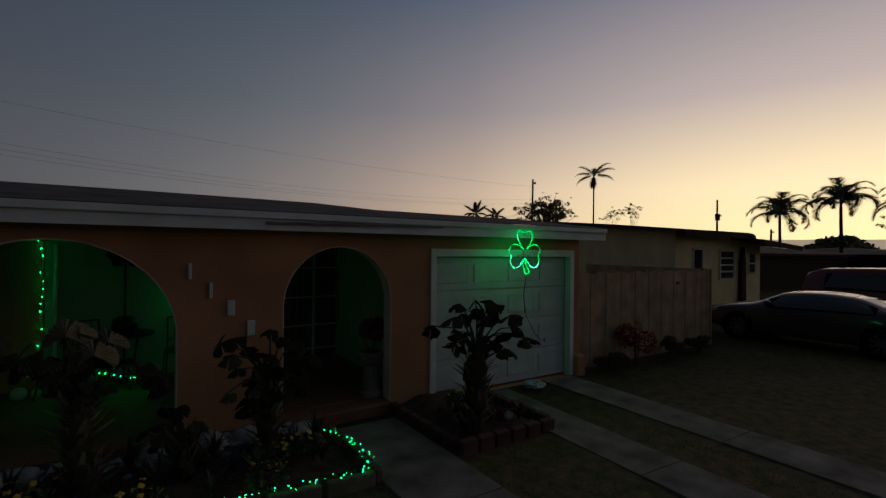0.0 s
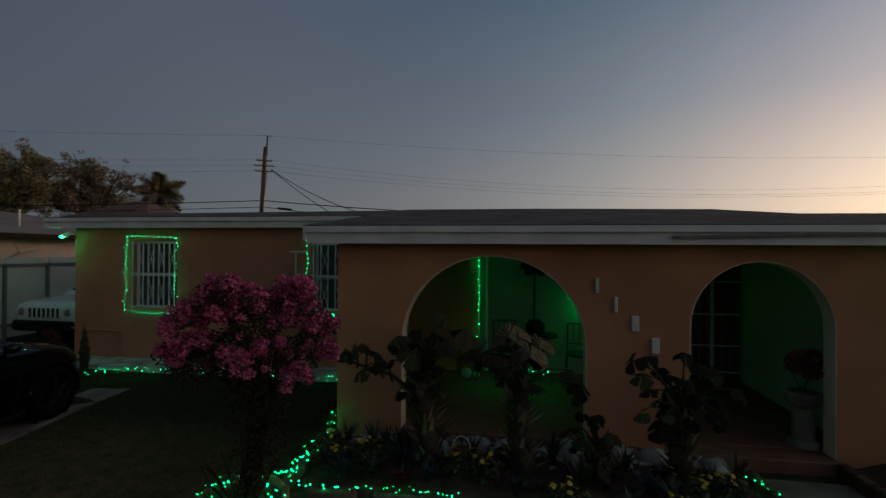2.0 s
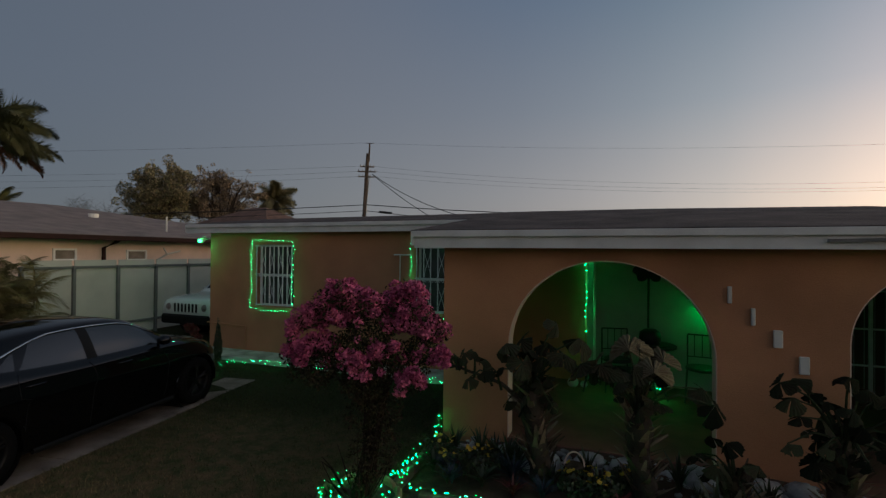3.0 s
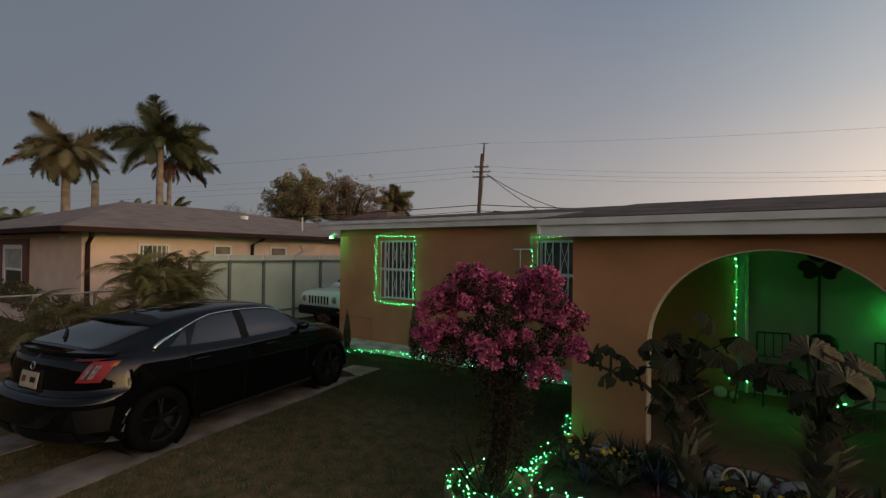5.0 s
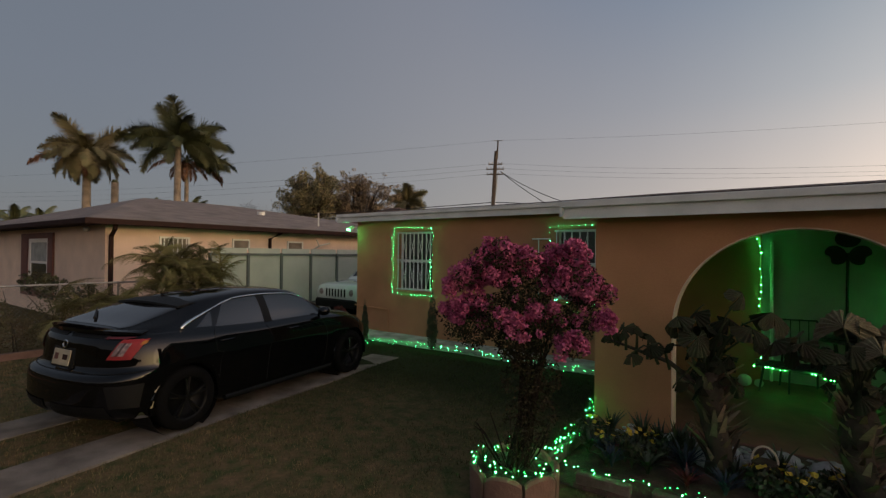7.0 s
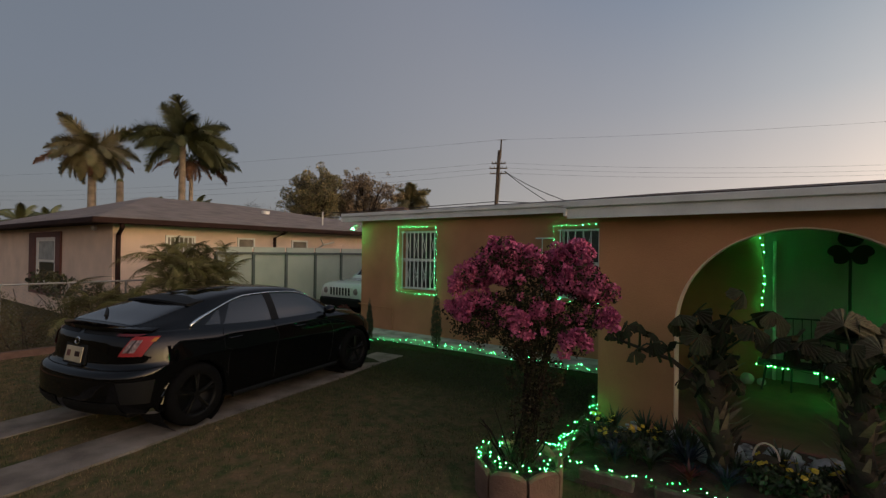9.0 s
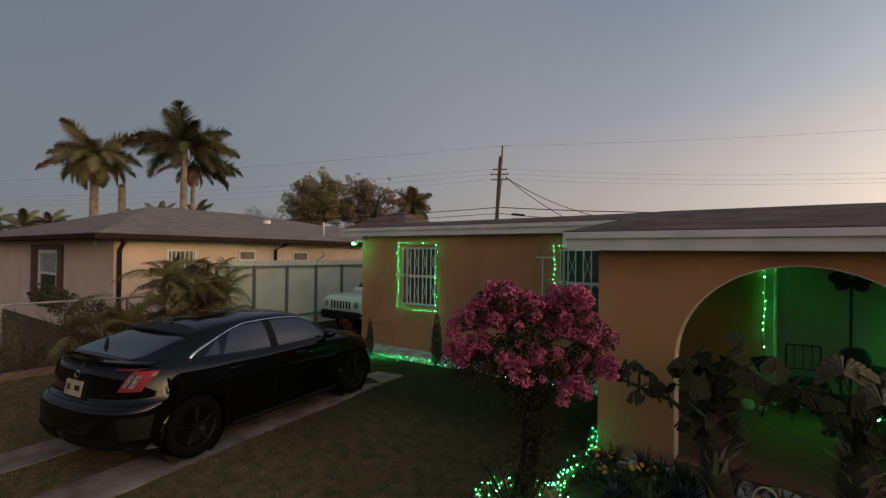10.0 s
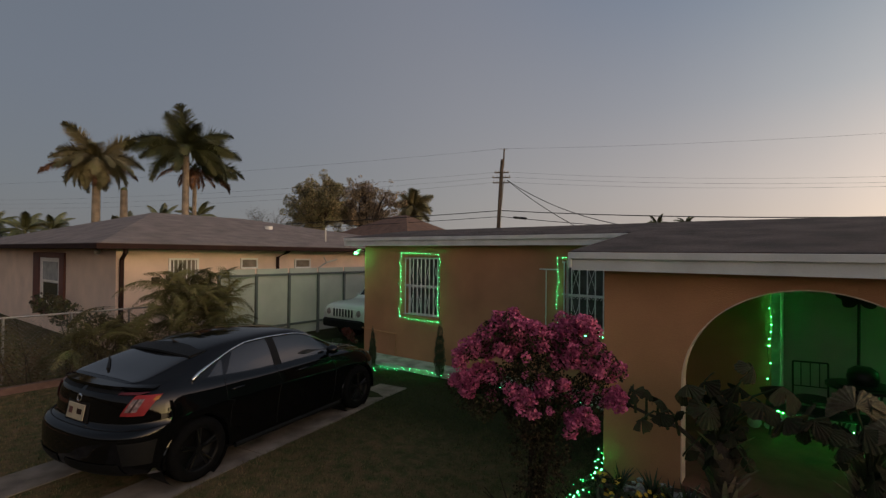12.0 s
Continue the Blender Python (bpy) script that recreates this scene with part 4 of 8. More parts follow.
M_TAILCLEAR = pmat("clear_lens", (0.27, 0.20, 0.20), 0.35, 0.4, 30, 0.1, 60, coat=0.15, spec=0.3)
M_TAILDARK = pmat("dark_red_lens", (0.10, 0.012, 0.016), 0.3, 0.15, 12, 0.0, 60, coat=0.3, spec=0.3)
M_AMBER = pmat("amber_lens", (0.40, 0.16, 0.03), 0.2, 0.1, 12, 0.0, 60, coat=0.1, spec=0.2)
M_DARKLENS = pmat("smoked_lens", (0.06, 0.035, 0.035), 0.2, 0.1, 12, 0.0, 60, coat=0.6)
M_CARGLASS = glassy("tinted_glass", (0.014, 0.014, 0.015), 0.02, 0.0, 1.68)
M_PLASTIC = pmat("black_plastic", (0.006, 0.006, 0.006), 0.6, 0.15, 8, 0.1, 80, spec=0.2)
M_PLATE = pmat("plate_paint", (0.42, 0.36, 0.25), 0.5, 0.08, 10, 0.0, 60)
M_WHITECAR = pmat("white_car_paint", (0.62, 0.63, 0.60), 0.25, 0.06, 3, 0.0, 30, coat=0.8)
M_GREYCAR = pmat("dark_grey_paint", (0.045, 0.038, 0.036), 0.3, 0.1, 2, 0.0, 30, coat=0.6, spec=0.2)
M_REDCAR = pmat("dark_red_paint", (0.13, 0.012, 0.012), 0.3, 0.1, 2, 0.0, 30, coat=0.4)


class Shell:
    """A car body lofted from stations (x, half width, bottom, shoulder, top, half width of the top)."""

    def __init__(self, stations, nu=88, sub=4):
        st = np.array(stations, float)
        self.x0, self.x1 = st[0, 0], st[-1, 0]
        u = np.linspace(0, 1, nu + 1)
        self.xs = self.x0 + (self.x1 - self.x0) * (0.5 * u + 0.5 * (0.5 - 0.5 * np.cos(np.pi * u)))
        cols = [self.curve(st[:, 0], st[:, k], self.xs) for k in range(1, 6)]
        rows = []
        for x, w, zb, zs, zt, wt in zip(self.xs, *cols):
            sh = 0.965
            ctl = np.array([(0, zb), (0.80 * w, zb), (0.965 * w, zb + 0.07), (w, zb + 0.62 * (zs - zb)), (sh * w, zs),
                            (wt + 0.24 * (sh * w - wt), zs + 0.74 * (zt - zs)), (wt * 0.90, zt - 0.028 * min(1, (zt - zs) / 0.3)), (0, zt)])
            v = np.linspace(0, len(ctl) - 1, (len(ctl) - 1) * sub + 1)
            rows.append(np.stack([self.curve(np.arange(len(ctl)), ctl[:, 0], v), self.curve(np.arange(len(ctl)), ctl[:, 1], v)], 1))
        self.rows, self.v = np.array(rows), v

    @staticmethod
    def curve(xs, ys, at):
        d = np.diff(ys) / np.diff(xs)
        m = np.concatenate([[d[0]], np.where(d[:-1] * d[1:] > 0, 2 * d[:-1] * d[1:] / (d[:-1] + d[1:] + 1e-12), 0), [d[-1]]])
        i = np.clip(np.searchsorted(xs, at) - 1, 0, len(xs) - 2)
        h = xs[i + 1] - xs[i]
        t = (at - xs[i]) / h
        return (2 * t**3 - 3 * t**2 + 1) * ys[i] + (t**3 - 2 * t**2 + t) * h * m[i] + (3 * t**2 - 2 * t**3) * ys[i + 1] + (t**3 - t**2) * h * m[i + 1]

    def point(self, x, v, side):
        i = np.interp(x, self.xs, np.arange(len(self.xs)))
        i0 = min(int(i), len(self.xs) - 2)
        r = self.rows[i0] * (1 - i + i0) + self.rows[i0 + 1] * (i - i0)
        return Vector((x, side * np.interp(v, self.v, r[:, 0]), np.interp(v, self.v, r[:, 1])))

    def body(self, holes, wheels, wr):
        """The painted skin without its window openings (x0, x1, v0, v1) and wheel arches."""
        bm = bmesh.new()
        n, k = self.rows.shape[:2]
        for s in (1, -1):
            g = [[bm.verts.new((self.xs[i], s * self.rows[i, j, 0], self.rows[i, j, 1])) for j in range(k)] for i in range(n)]
            for i in range(n - 1):
                for j in range(k - 1):
                    xc, vc = (self.xs[i] + self.xs[i + 1]) / 2, (self.v[j] + self.v[j + 1]) / 2
                    zc = (self.rows[i, j, 1] + self.rows[i + 1, j + 1, 1]) / 2
                    if any(c < vc < d and a + (t[0] if t else 0) * (vc - c) / (d - c) < xc < b + (t[1] if t else 0) * (vc - c) / (d - c) for a, b, c, d, *t in holes):
                        continue
                    if vc < 3.9 and any(math.hypot(xc - w, zc - wr) < wr + 0.045 for w in wheels):
                        continue
                    bm.faces.new((g[i][j], g[i + 1][j], g[i + 1][j + 1], g[i][j + 1]))
            bm.faces.new(g[0]), bm.faces.new(g[-1])
        bmesh.ops.remove_doubles(bm, verts=bm.verts, dist=1e-4)
        return bm

    def patch(self, corners, side, lift, nx=14, nv=6, taper=None):
        """A panel on the skin between (x0, x1, v0, v1), lifted off it; side 0 spans both sides. taper: x shift from the lower to the upper edge at both ends."""
        x0, x1, v0, v1 = corners
        ta, tb = taper or (0, 0)
        bm = bmesh.new()
        sides = (side,) if side else (1, -1)
        for s in sides:
            vs = []
            for i in range(nx + 1):
                col = []
                for j in range(nv + 1):
                    q = j / nv
                    a, b = x0 + ta * q, x1 + tb * q
                    p = self.point(a + (b - a) * i / nx, v0 + (v1 - v0) * q, s)
                    e1 = self.point(a + (b - a) * i / nx + 0.02, v0 + (v1 - v0) * q, s) - p
                    e2 = self.point(a + (b - a) * i / nx, min(7, v0 + (v1 - v0) * q + 0.05), s) - self.point(a + (b - a) * i / nx, max(0, v0 + (v1 - v0) * q - 0.05), s)
                    nrm = e2.cross(e1)
                    nrm = nrm.normalized() * s if nrm.length > 1e-9 else Vector((0, s, 0))
                    col.append(bm.verts.new(p + nrm * lift))
                vs.append(col)
            for i in range(nx):
                for j in range(nv):
                    bm.faces.new((vs[i][j], vs[i + 1][j], vs[i + 1][j + 1], vs[i][j + 1]))
        bmesh.ops.remove_doubles(bm, verts=bm.verts, dist=1e-4)
        return bm


def lathe(bm, prof, seg=28):
    """A turned part about the y axis from (radius, y) points."""
    rings = [[bm.verts.new((r * math.cos(t), y, r * math.sin(t))) for t in [k * math.tau / seg for k in range(seg)]] for r, y in prof]
    for a, b in zip(rings, rings[1:]):
        for k in range(seg):
            bm.faces.new((a[k], a[(k + 1) % seg], b[(k + 1) % seg], b[k]))
    return bm


def add_wheel(car, x, y, r, side, w=0.2, spokes=5, lip=M_RIM):
    m = pose(x, y, r)
    b = lathe(bmesh.new(), [(r * 0.66, side * 0.0), (r * 0.72, side * 0.012), (r * 0.93, side * 0.008), (r * 0.985, -side * 0.02), (r, -side * 0.05), (r, -side * (w - 0.04)), (r * 0.95, -side * w), (r * 0.6, -side * w)])
    wheel = part("wheel", b, M_TYRE, car, smooth=True, m=m)
    b = lathe(bmesh.new(), [(r * 0.70, side * 0.004), (r * 0.66, side * 0.006), (r * 0.63, -side * 0.03), (r * 0.60, -side * 0.10), (0.0, -side * 0.11)])
    part("rim", b, M_RIM, wheel, "dark alloy rim", True)
    for k in range(spokes):
        a = math.tau * k / spokes + 0.3
        for d in (-0.10, 0.10):
            p = [(r * 0.10 * math.cos(a), -side * 0.015, r * 0.10 * math.sin(a)), (r * 0.40 * math.cos(a + d), -side * 0.012, r * 0.40 * math.sin(a + d)), (r * 0.66 * math.cos(a + d * 1.25), -side * 0.012, r * 0.66 * math.sin(a + d * 1.25))]
            part("spoke", tube(bmesh.new(), p, [0.02, 0.014, 0.016], 4), lip, wheel)
        q = [(r * 0.22 * math.cos(a), -side * 0.004, r * 0.22 * math.sin(a)), (r * 0.60 * math.cos(a + 0.12), side * 0.0, r * 0.60 * math.sin(a + 0.12))]
        part("spoke_edge", tube(bmesh.new(), q, 0.0045, 4), M_CHROME if lip is M_RIM else lip, wheel, "machined bright edge")
    part("hub", tube(bmesh.new(), [(0, -side * 0.03, 0), (0, side * 0.0, 0)], 0.035, 10), lip, wheel)


def arch_lip(car, x, r, hw, mat):
    for s in (1, -1):
        part("wheel_arch", tube(bmesh.new(), [(x + (r + 0.05) * math.cos(t), s * hw, r + (r + 0.05) * math.sin(t)) for t in [math.pi * k / 16 for k in range(-1, 18)]], 0.022, 6), mat, car)
        b = bmesh.new()
        lathe(b, [(r + 0.06, s * (hw - 0.02)), (r + 0.06, s * (hw - 0.42)), (0.0, s * (hw - 0.42))], 24)
        for vtx in b.verts:
            vtx.co += Vector((x, 0, r))
        part("wheel_well", b, M_PLASTIC, car)


class Hull:
    """A car body in two skins: a belt of rows that wraps the plan outline, and a top that spans it.
    Belt rows: (rear x, front x, half width, z at the rear, z at the side, z at the front)."""
    RX, FX = 0.52, 0.95

    def __init__(self, belt, crown, rail, hubs, sub=4):
        self.belt = np.array(belt, float)
        self.crown, self.rail, self.hubs = np.array(crown, float), np.array(rail, float), hubs
        us = np.concatenate([np.linspace(0, 1, 17), np.linspace(1, 2, 73)[1:], np.linspace(2, 3, 17)[1:]])
        js = np.linspace(0, len(belt) - 1, (len(belt) - 1) * 3 + 1)
        self.us, self.js = us, js
        self.skin = np.array([[self.belt_point(u, j) for j in js] for u in us])
        self.vs = np.linspace(0, 6, 6 * sub + 1)
        self.tops = np.array([self.section(p) for p in self.skin[:, -1]])

    def belt_point(self, u, j):
        k = np.arange(len(self.belt))
        xr, xf, w, zr, zs, zf = [float(Shell.curve(k, self.belt[:, c], np.array([j]))[0]) for c in range(6)]
        if u <= 1:
            t, n = u * math.pi / 2, 2.5
            x, y = xr + self.RX * (1 - math.cos(t) ** (2 / n)) if u < 1 else xr + self.RX, w * math.sin(t) ** (2 / n)
        elif u <= 2:
            x, y = xr + self.RX + (xf - self.FX - xr - self.RX) * (u - 1), w
        else:
            t, n = (3 - u) * math.pi / 2, 2.3
            x, y = xf - self.FX * (1 - max(0, math.cos(t)) ** (2 / n)), w * max(0, math.sin(t)) ** (2 / n)
        mid = math.exp(-((j - 5) / 1.6) ** 2)
        y += sum(0.022 * mid * math.exp(-((x - h) / 0.42) ** 4) for h in self.hubs) * y / w
        y -= 0.020 * math.exp(-((j - 2.6) / 0.9) ** 2) * math.exp(-((x - 2.3) / 0.8) ** 4)
        a = min(1, max(0, (x - xr) / (0.85 + 0.9 * min(1, max(0, (j - 5) / 2)))))
        b = min(1, max(0, (x - 3.0) / (xf - 3.0)))
        z = zr + (zs - zr) * a * a * (3 - 2 * a)
        return Vector((x, y, z + (zf - z) * b * b))

    def section(self, p):
        x, yb, zb = p
        zc = max(float(Shell.curve(self.crown[:, 0], self.crown[:, 1], np.array([x]))[0]), zb + 0.002)
        wr = min(float(Shell.curve(self.rail[:, 0], self.rail[:, 1], np.array([x]))[0]), yb * 0.82)
        h = min(1.0, (zc - zb) / 0.3)
        ze = zc - 0.035 * h
        ctl = np.array([(yb, zb), (yb - 0.022 * min(1, yb / 0.5), zb + 0.018 * h), (wr + 0.58 * (yb - wr), zb + 0.48 * (ze - zb)), (wr + 0.035 * h, ze - 0.045 * h),
                        (wr - 0.05 * min(1, wr / 0.3), ze + 0.006 * h), (wr * 0.5, zc - 0.007 * h), (0, zc)])
        k = np.arange(7)
        return np.stack([np.full(len(self.vs), x), Shell.curve(k, ctl[:, 0], self.vs), Shell.curve(k, ctl[:, 1], self.vs)], 1)

    @staticmethod
    def grid(table, a, b, i, j, side):
        fi, fj = np.interp(i, a, np.arange(len(a))), np.interp(j, b, np.arange(len(b)))
        i0, j0 = min(int(fi), len(a) - 2), min(int(fj), len(b) - 2)
        p, q = fi - i0, fj - j0
        v = (table[i0, j0] * (1 - p) + table[i0 + 1, j0] * p) * (1 - q) + (table[i0, j0 + 1] * (1 - p) + table[i0 + 1, j0 + 1] * p) * q
        return Vector((v[0], side * v[1], v[2]))

    def low(self, u, j, side):
        return self.grid(self.skin, self.us, self.js, u, j, side)

    def top(self, x, v, side):
        return self.grid(self.tops, self.tops[:, 0, 0], self.vs, x, v, side)

    def body(self, wr):
        bm = bmesh.new()
        for s in (1, -1):
            for tab, cut in ((self.skin, True), (self.tops, False)):
                g = [[bm.verts.new((p[0], s * p[1], p[2])) for p in row] for row in tab]
                for i in range(len(g) - 1):
                    for j in range(len(g[0]) - 1):
                        c = (tab[i, j] + tab[i + 1, j + 1]) / 2
                        if cut and any(math.hypot(c[0] - h, c[2] - wr) < wr + 0.04 for h in self.hubs) and c[1] > 0.5:
                            continue
                        bm.faces.new((g[i][j], g[i + 1][j], g[i + 1][j + 1], g[i][j + 1]))
        bmesh.ops.remove_doubles(bm, verts=bm.verts, dist=2e-4)
        return bm

    def patch(self, at, a0, a1, b0, b1, sides, lift, taper=(0, 0), na=16, nb=8):
        """A panel on a skin (at: low or top), lifted off it; taper shifts both ends from its lower to its upper edge."""
        bm = bmesh.new()
        for s in sides:
            vs = []
            for i in range(na + 1):
                col = []
                for k in range(nb + 1):
                    q = k / nb
                    a, b = a0 + taper[0] * q + (a1 + taper[1] * q - a0 - taper[0] * q) * i / na, b0 + (b1 - b0) * q
                    p = at(a, b, s)
                    nrm = (at(a + 0.02, b, s) - at(a - 0.02, b, s)).cross(at(a, b + 0.08, s) - at(a, b - 0.08, s)) * -s
                    if nrm.length > 1e-9:
                        p += nrm.normalized() * lift
                    col.append(bm.verts.new(p))
                vs.append(col)
            for i in range(na):
                for k in range(nb):
                    bm.faces.new((vs[i][k], vs[i + 1][k], vs[i + 1][k + 1], vs[i][k + 1]))
        bmesh.ops.remove_doubles(bm, verts=bm.verts, dist=2e-4)
        return bm


def strake(bm, rows):
    """A solid lofted through closed cross-sections."""
    rings = [[bm.verts.new(p) for p in r] for r in rows]
    n = len(rings[0])
    for a, b in zip(rings, rings[1:]):
        for i in range(n):
            bm.faces.new((a[i], a[(i + 1) % n], b[(i + 1) % n], b[i]))
    bm.faces.new(rings[0]), bm.faces.new(rings[-1])
    return bm


# black hatchback on the strips
BELT = [(0.34, 4.24, 0.76, 0.24, 0.17, 0.20), (0.16, 4.40, 0.865, 0.275, 0.215, 0.24), (0.095, 4.50, 0.893, 0.40, 0.36, 0.34), (0.095, 4.54, 0.902, 0.55, 0.56, 0.48), (0.115, 4.54, 0.902, 0.655, 0.69, 0.60),
        (0.222, 4.50, 0.897, 0.705, 0.77, 0.66), (0.238, 4.44, 0.885, 0.85, 0.85, 0.71), (0.258, 4.37, 0.862, 0.97, 0.925, 0.745), (0.315, 4.29, 0.822, 1.035, 0.955, 0.765)]
CROWN_Z = [(0.315, 1.037), (0.42, 1.085), (0.55, 1.115), (0.80, 1.195), (1.05, 1.27), (1.30, 1.33), (1.65, 1.372), (2.10, 1.392), (2.50, 1.378), (2.75, 1.33), (3.05, 1.175), (3.33, 1.01), (3.42, 0.985), (3.80, 0.935), (4.10, 0.86), (4.29, 0.767)]
RAIL_Y = [(0.315, 0.60), (0.60, 0.60), (1.10, 0.565), (1.60, 0.575), (2.20, 0.585), (2.70, 0.59), (3.10, 0.65), (3.40, 0.70), (3.80, 0.62), (4.29, 0.40)]
WHEELS = (0.95, 3.65)
hull = Hull(BELT, CROWN_Z, RAIL_Y, WHEELS)
car = thing("hatchback_car", "glossy black five-door hatchback parked on the strips", "car", at=(-6.004, 2.09, 0.015), rz=98.8)
part("body", hull.body(0.33), M_PAINT, car, "glossy black body", True)
for s in (1, -1):
    part("side_window", hull.patch(hull.top, 1.10, 1.30, 1.22, 2.25, (s,), 0.003, (0.22, 0.05)), M_CARGLASS, car, "tinted quarter glass", True)
    part("side_window", hull.patch(hull.top, 1.335, 2.04, 1.17, 2.90, (s,), 0.003, (0.22, 0.0)), M_CARGLASS, car, "tinted rear door glass", True)
    part("side_window", hull.patch(hull.top, 2.17, 3.06, 1.10, 2.90, (s,), 0.003, (-0.03, -0.16)), M_CARGLASS, car, "tinted front door glass", True)
    part("window_pillar", hull.patch(hull.top, 2.045, 2.165, 1.05, 2.96, (s,), 0.004, (-0.015, -0.015), 3), M_PLASTIC, car, smooth=True)
    xs = np.linspace(0.93, 3.10, 34)
    line = [hull.top(x, 1.30 + 1.77 * min(1, max(0, (x - 0.93) / 0.80)) ** 0.68, s) + Vector((0, s * 0.008, 0.002)) for x in xs]
    part("window_trim", tube(bmesh.new(), line, [0.020, 0.024, 0.022, 0.019, 0.016, 0.013, 0.011] + [0.0085] * 24 + [0.006] * 3, 6), M_CHROME, car, "bright chrome window trim", True)
    lamp_unit = part("taillight", hull.patch(hull.low, 0.41, 0.64, 5.75, 7.35, (s,), 0.012, (0.14, 0.17), 20, 10), M_TAIL, car, "red tail lamp", True)
    part("inner_lens", hull.patch(hull.low, 0.45, 0.565, 5.98, 6.95, (s,), 0.017, (0.08, 0.08)), M_TAILCLEAR, lamp_unit, "clear inner lens", True)
    part("lens_rib", hull.patch(hull.low, 0.492, 0.515, 5.98, 6.95, (s,), 0.021, (0.08, 0.08), 3, 8), M_DARKLENS, lamp_unit, smooth=True)
    part("upper_lens", hull.patch(hull.low, 0.36, 0.57, 7.38, 7.72, (s,), 0.010, (0.02, 0.10)), M_TAILDARK, lamp_unit, "dark red upper lens", True)
    part("turn_signal", hull.patch(hull.low, 0.715, 0.770, 6.80, 7.15, (s,), 0.017, (0.04, 0.03)), M_AMBER, lamp_unit, "amber side marker", True)
    part("rear_vent", hull.patch(hull.low, 0.58, 0.86, 1.9, 3.3, (s,), 0.006, (-0.06, 0.04)), M_PLASTIC, car, "black vent panel in the bumper", True)
    # chrome patch added for the pale reflection low on the bumper corner
    part("bumper_corner", hull.patch(hull.low, 0.76, 0.90, 0.95, 1.55, (s,), 0.009, (0.09, -0.02)), M_CHROME, car, "chrome patch added for a reflection on the lower bumper", True)
    part("sill", tube(bmesh.new(), [(1.42, s * 0.86, 0.205), (3.22, s * 0.86, 0.205)], 0.032, 6), M_PLASTIC, car)
    m = hull.top(3.02, 1.0, s)
    mirror = part("mirror", ball(bmesh.new(), (m.x, m.y + s * 0.11, m.z + 0.055), 0.088, 14, 9, squash=0.72), M_PAINT, car, smooth=True)
    part("mirror_stalk", tube(bmesh.new(), [(m.x + 0.02, m.y, m.z), (m.x + 0.01, m.y + s * 0.08, m.z + 0.03)], 0.018, 6), M_PLASTIC, mirror)
    for u in (1.245, 1.625):
        p = hull.low(u, 6.2, s)
        part("door_handle", tube(bmesh.new(), [p + Vector((-0.1, s * 0.008, 0)), p + Vector((-0.06, s * 0.03, 0)), p + Vector((0.06, s * 0.03, 0)), p + Vector((0.1, s * 0.008, 0))], 0.012, 6), M_PAINT, car, smooth=True)
    for u in (1.19, 1.48, 1.84):
        part("door_gap", tube(bmesh.new(), [hull.low(u + (0.05 if u < 1.2 and j < 5 else 0), j, s) + Vector((0, s * 0.001, 0)) for j in np.linspace(1.5, 8, 14)], 0.004, 4), M_PLASTIC, car)
    part("headlight", hull.patch(hull.low, 2.28, 2.62, 6.3, 7.7, (s,), 0.006), M_DARKLENS, car, smooth=True)
    part("hood_crease", tube(bmesh.new(), [hull.top(x, 4.3, s) + Vector((0, 0, 0.001)) for x in np.linspace(3.4, 4.2, 10)], 0.006, 5), M_PAINT, car, smooth=True)
part("rear_window", hull.patch(hull.top, 0.47, 1.10, 3.55, 6.0, (1, -1), 0.003, (0, 0), 14, 10), M_CARGLASS, car, "tinted rear glass", True)
part("windscreen", hull.patch(hull.top, 2.70, 3.33, 3.35, 6.0, (1, -1), 0.003, (0, 0), 12, 8), M_CARGLASS, car, "tinted windscreen", True)
rows = []
for y in np.linspace(-0.56, 0.56, 15):
    a = hull.top(1.24, 6, 1).z - 0.030 * (y / 0.5) ** 2 + 0.006
    x = 0.985 + 0.06 * (y / 0.56) ** 2
    rows.append([(1.26, y, a), (x, y, a - 0.030), (x - 0.004, y, a - 0.052), (x + 0.09, y, a - 0.062), (1.24, y, a - 0.03)])
part("roof_spoiler", strake(bmesh.new(), rows), M_PLASTIC, car, "matt black roof spoiler")
rows = []
for u in np.concatenate([-np.linspace(0.70, 0.02, 12), np.linspace(0.02, 0.70, 12)]):
    p = hull.low(abs(u), 8, 1 if u > 0 else -1)
    f = 1 - (abs(u) / 0.76) ** 4
    rows.append([(p.x - 0.030 * f, p.y, p.z + 0.042 * f + 0.004), (p.x - 0.026 * f, p.y, p.z + 0.012 * f), (p.x + 0.02, p.y * 0.99, p.z - 0.012), (p.x + 0.20, p.y * 0.93, p.z + 0.045), (p.x + 0.17, p.y * 0.95, p.z + 0.052)])
part("tail_spoiler", strake(bmesh.new(), rows), M_PAINT, car, "black lip spoiler along the tailgate")
# black strip paints the shadow below the tail lip
part("lip_shadow_strip", hull.patch(hull.low, 0.02, 0.40, 7.45, 7.95, (1, -1), 0.004, (0, 0), 12, 3), M_PLASTIC, car, "black strip painting the shadow under the lip", True)
p = hull.top(0.56, 5.5, 1)
part("wiper", tube(bmesh.new(), [p + Vector((0, -0.05, 0.02)), p + Vector((0.10, 0.12, 0.055)), p + Vector((0.22, 0.34, 0.085))], [0.016, 0.011, 0.006], 6), M_PLASTIC, car)
part("roof_antenna", strake(bmesh.new(), [[(1.22 + 0.16 * (1 - q), 0.022 * (1 - q), 1.305), (1.22 - 0.02 * q, 0, 1.305 + 0.085 * q + 0.003), (1.22 + 0.16 * (1 - q), -0.022 * (1 - q) - 0.001, 1.305)] for q in (0.0, 0.35, 0.7, 0.98)]), M_PAINT, car)
TILT = pose(0.236, 0, 0.795, 0, 11, 0)
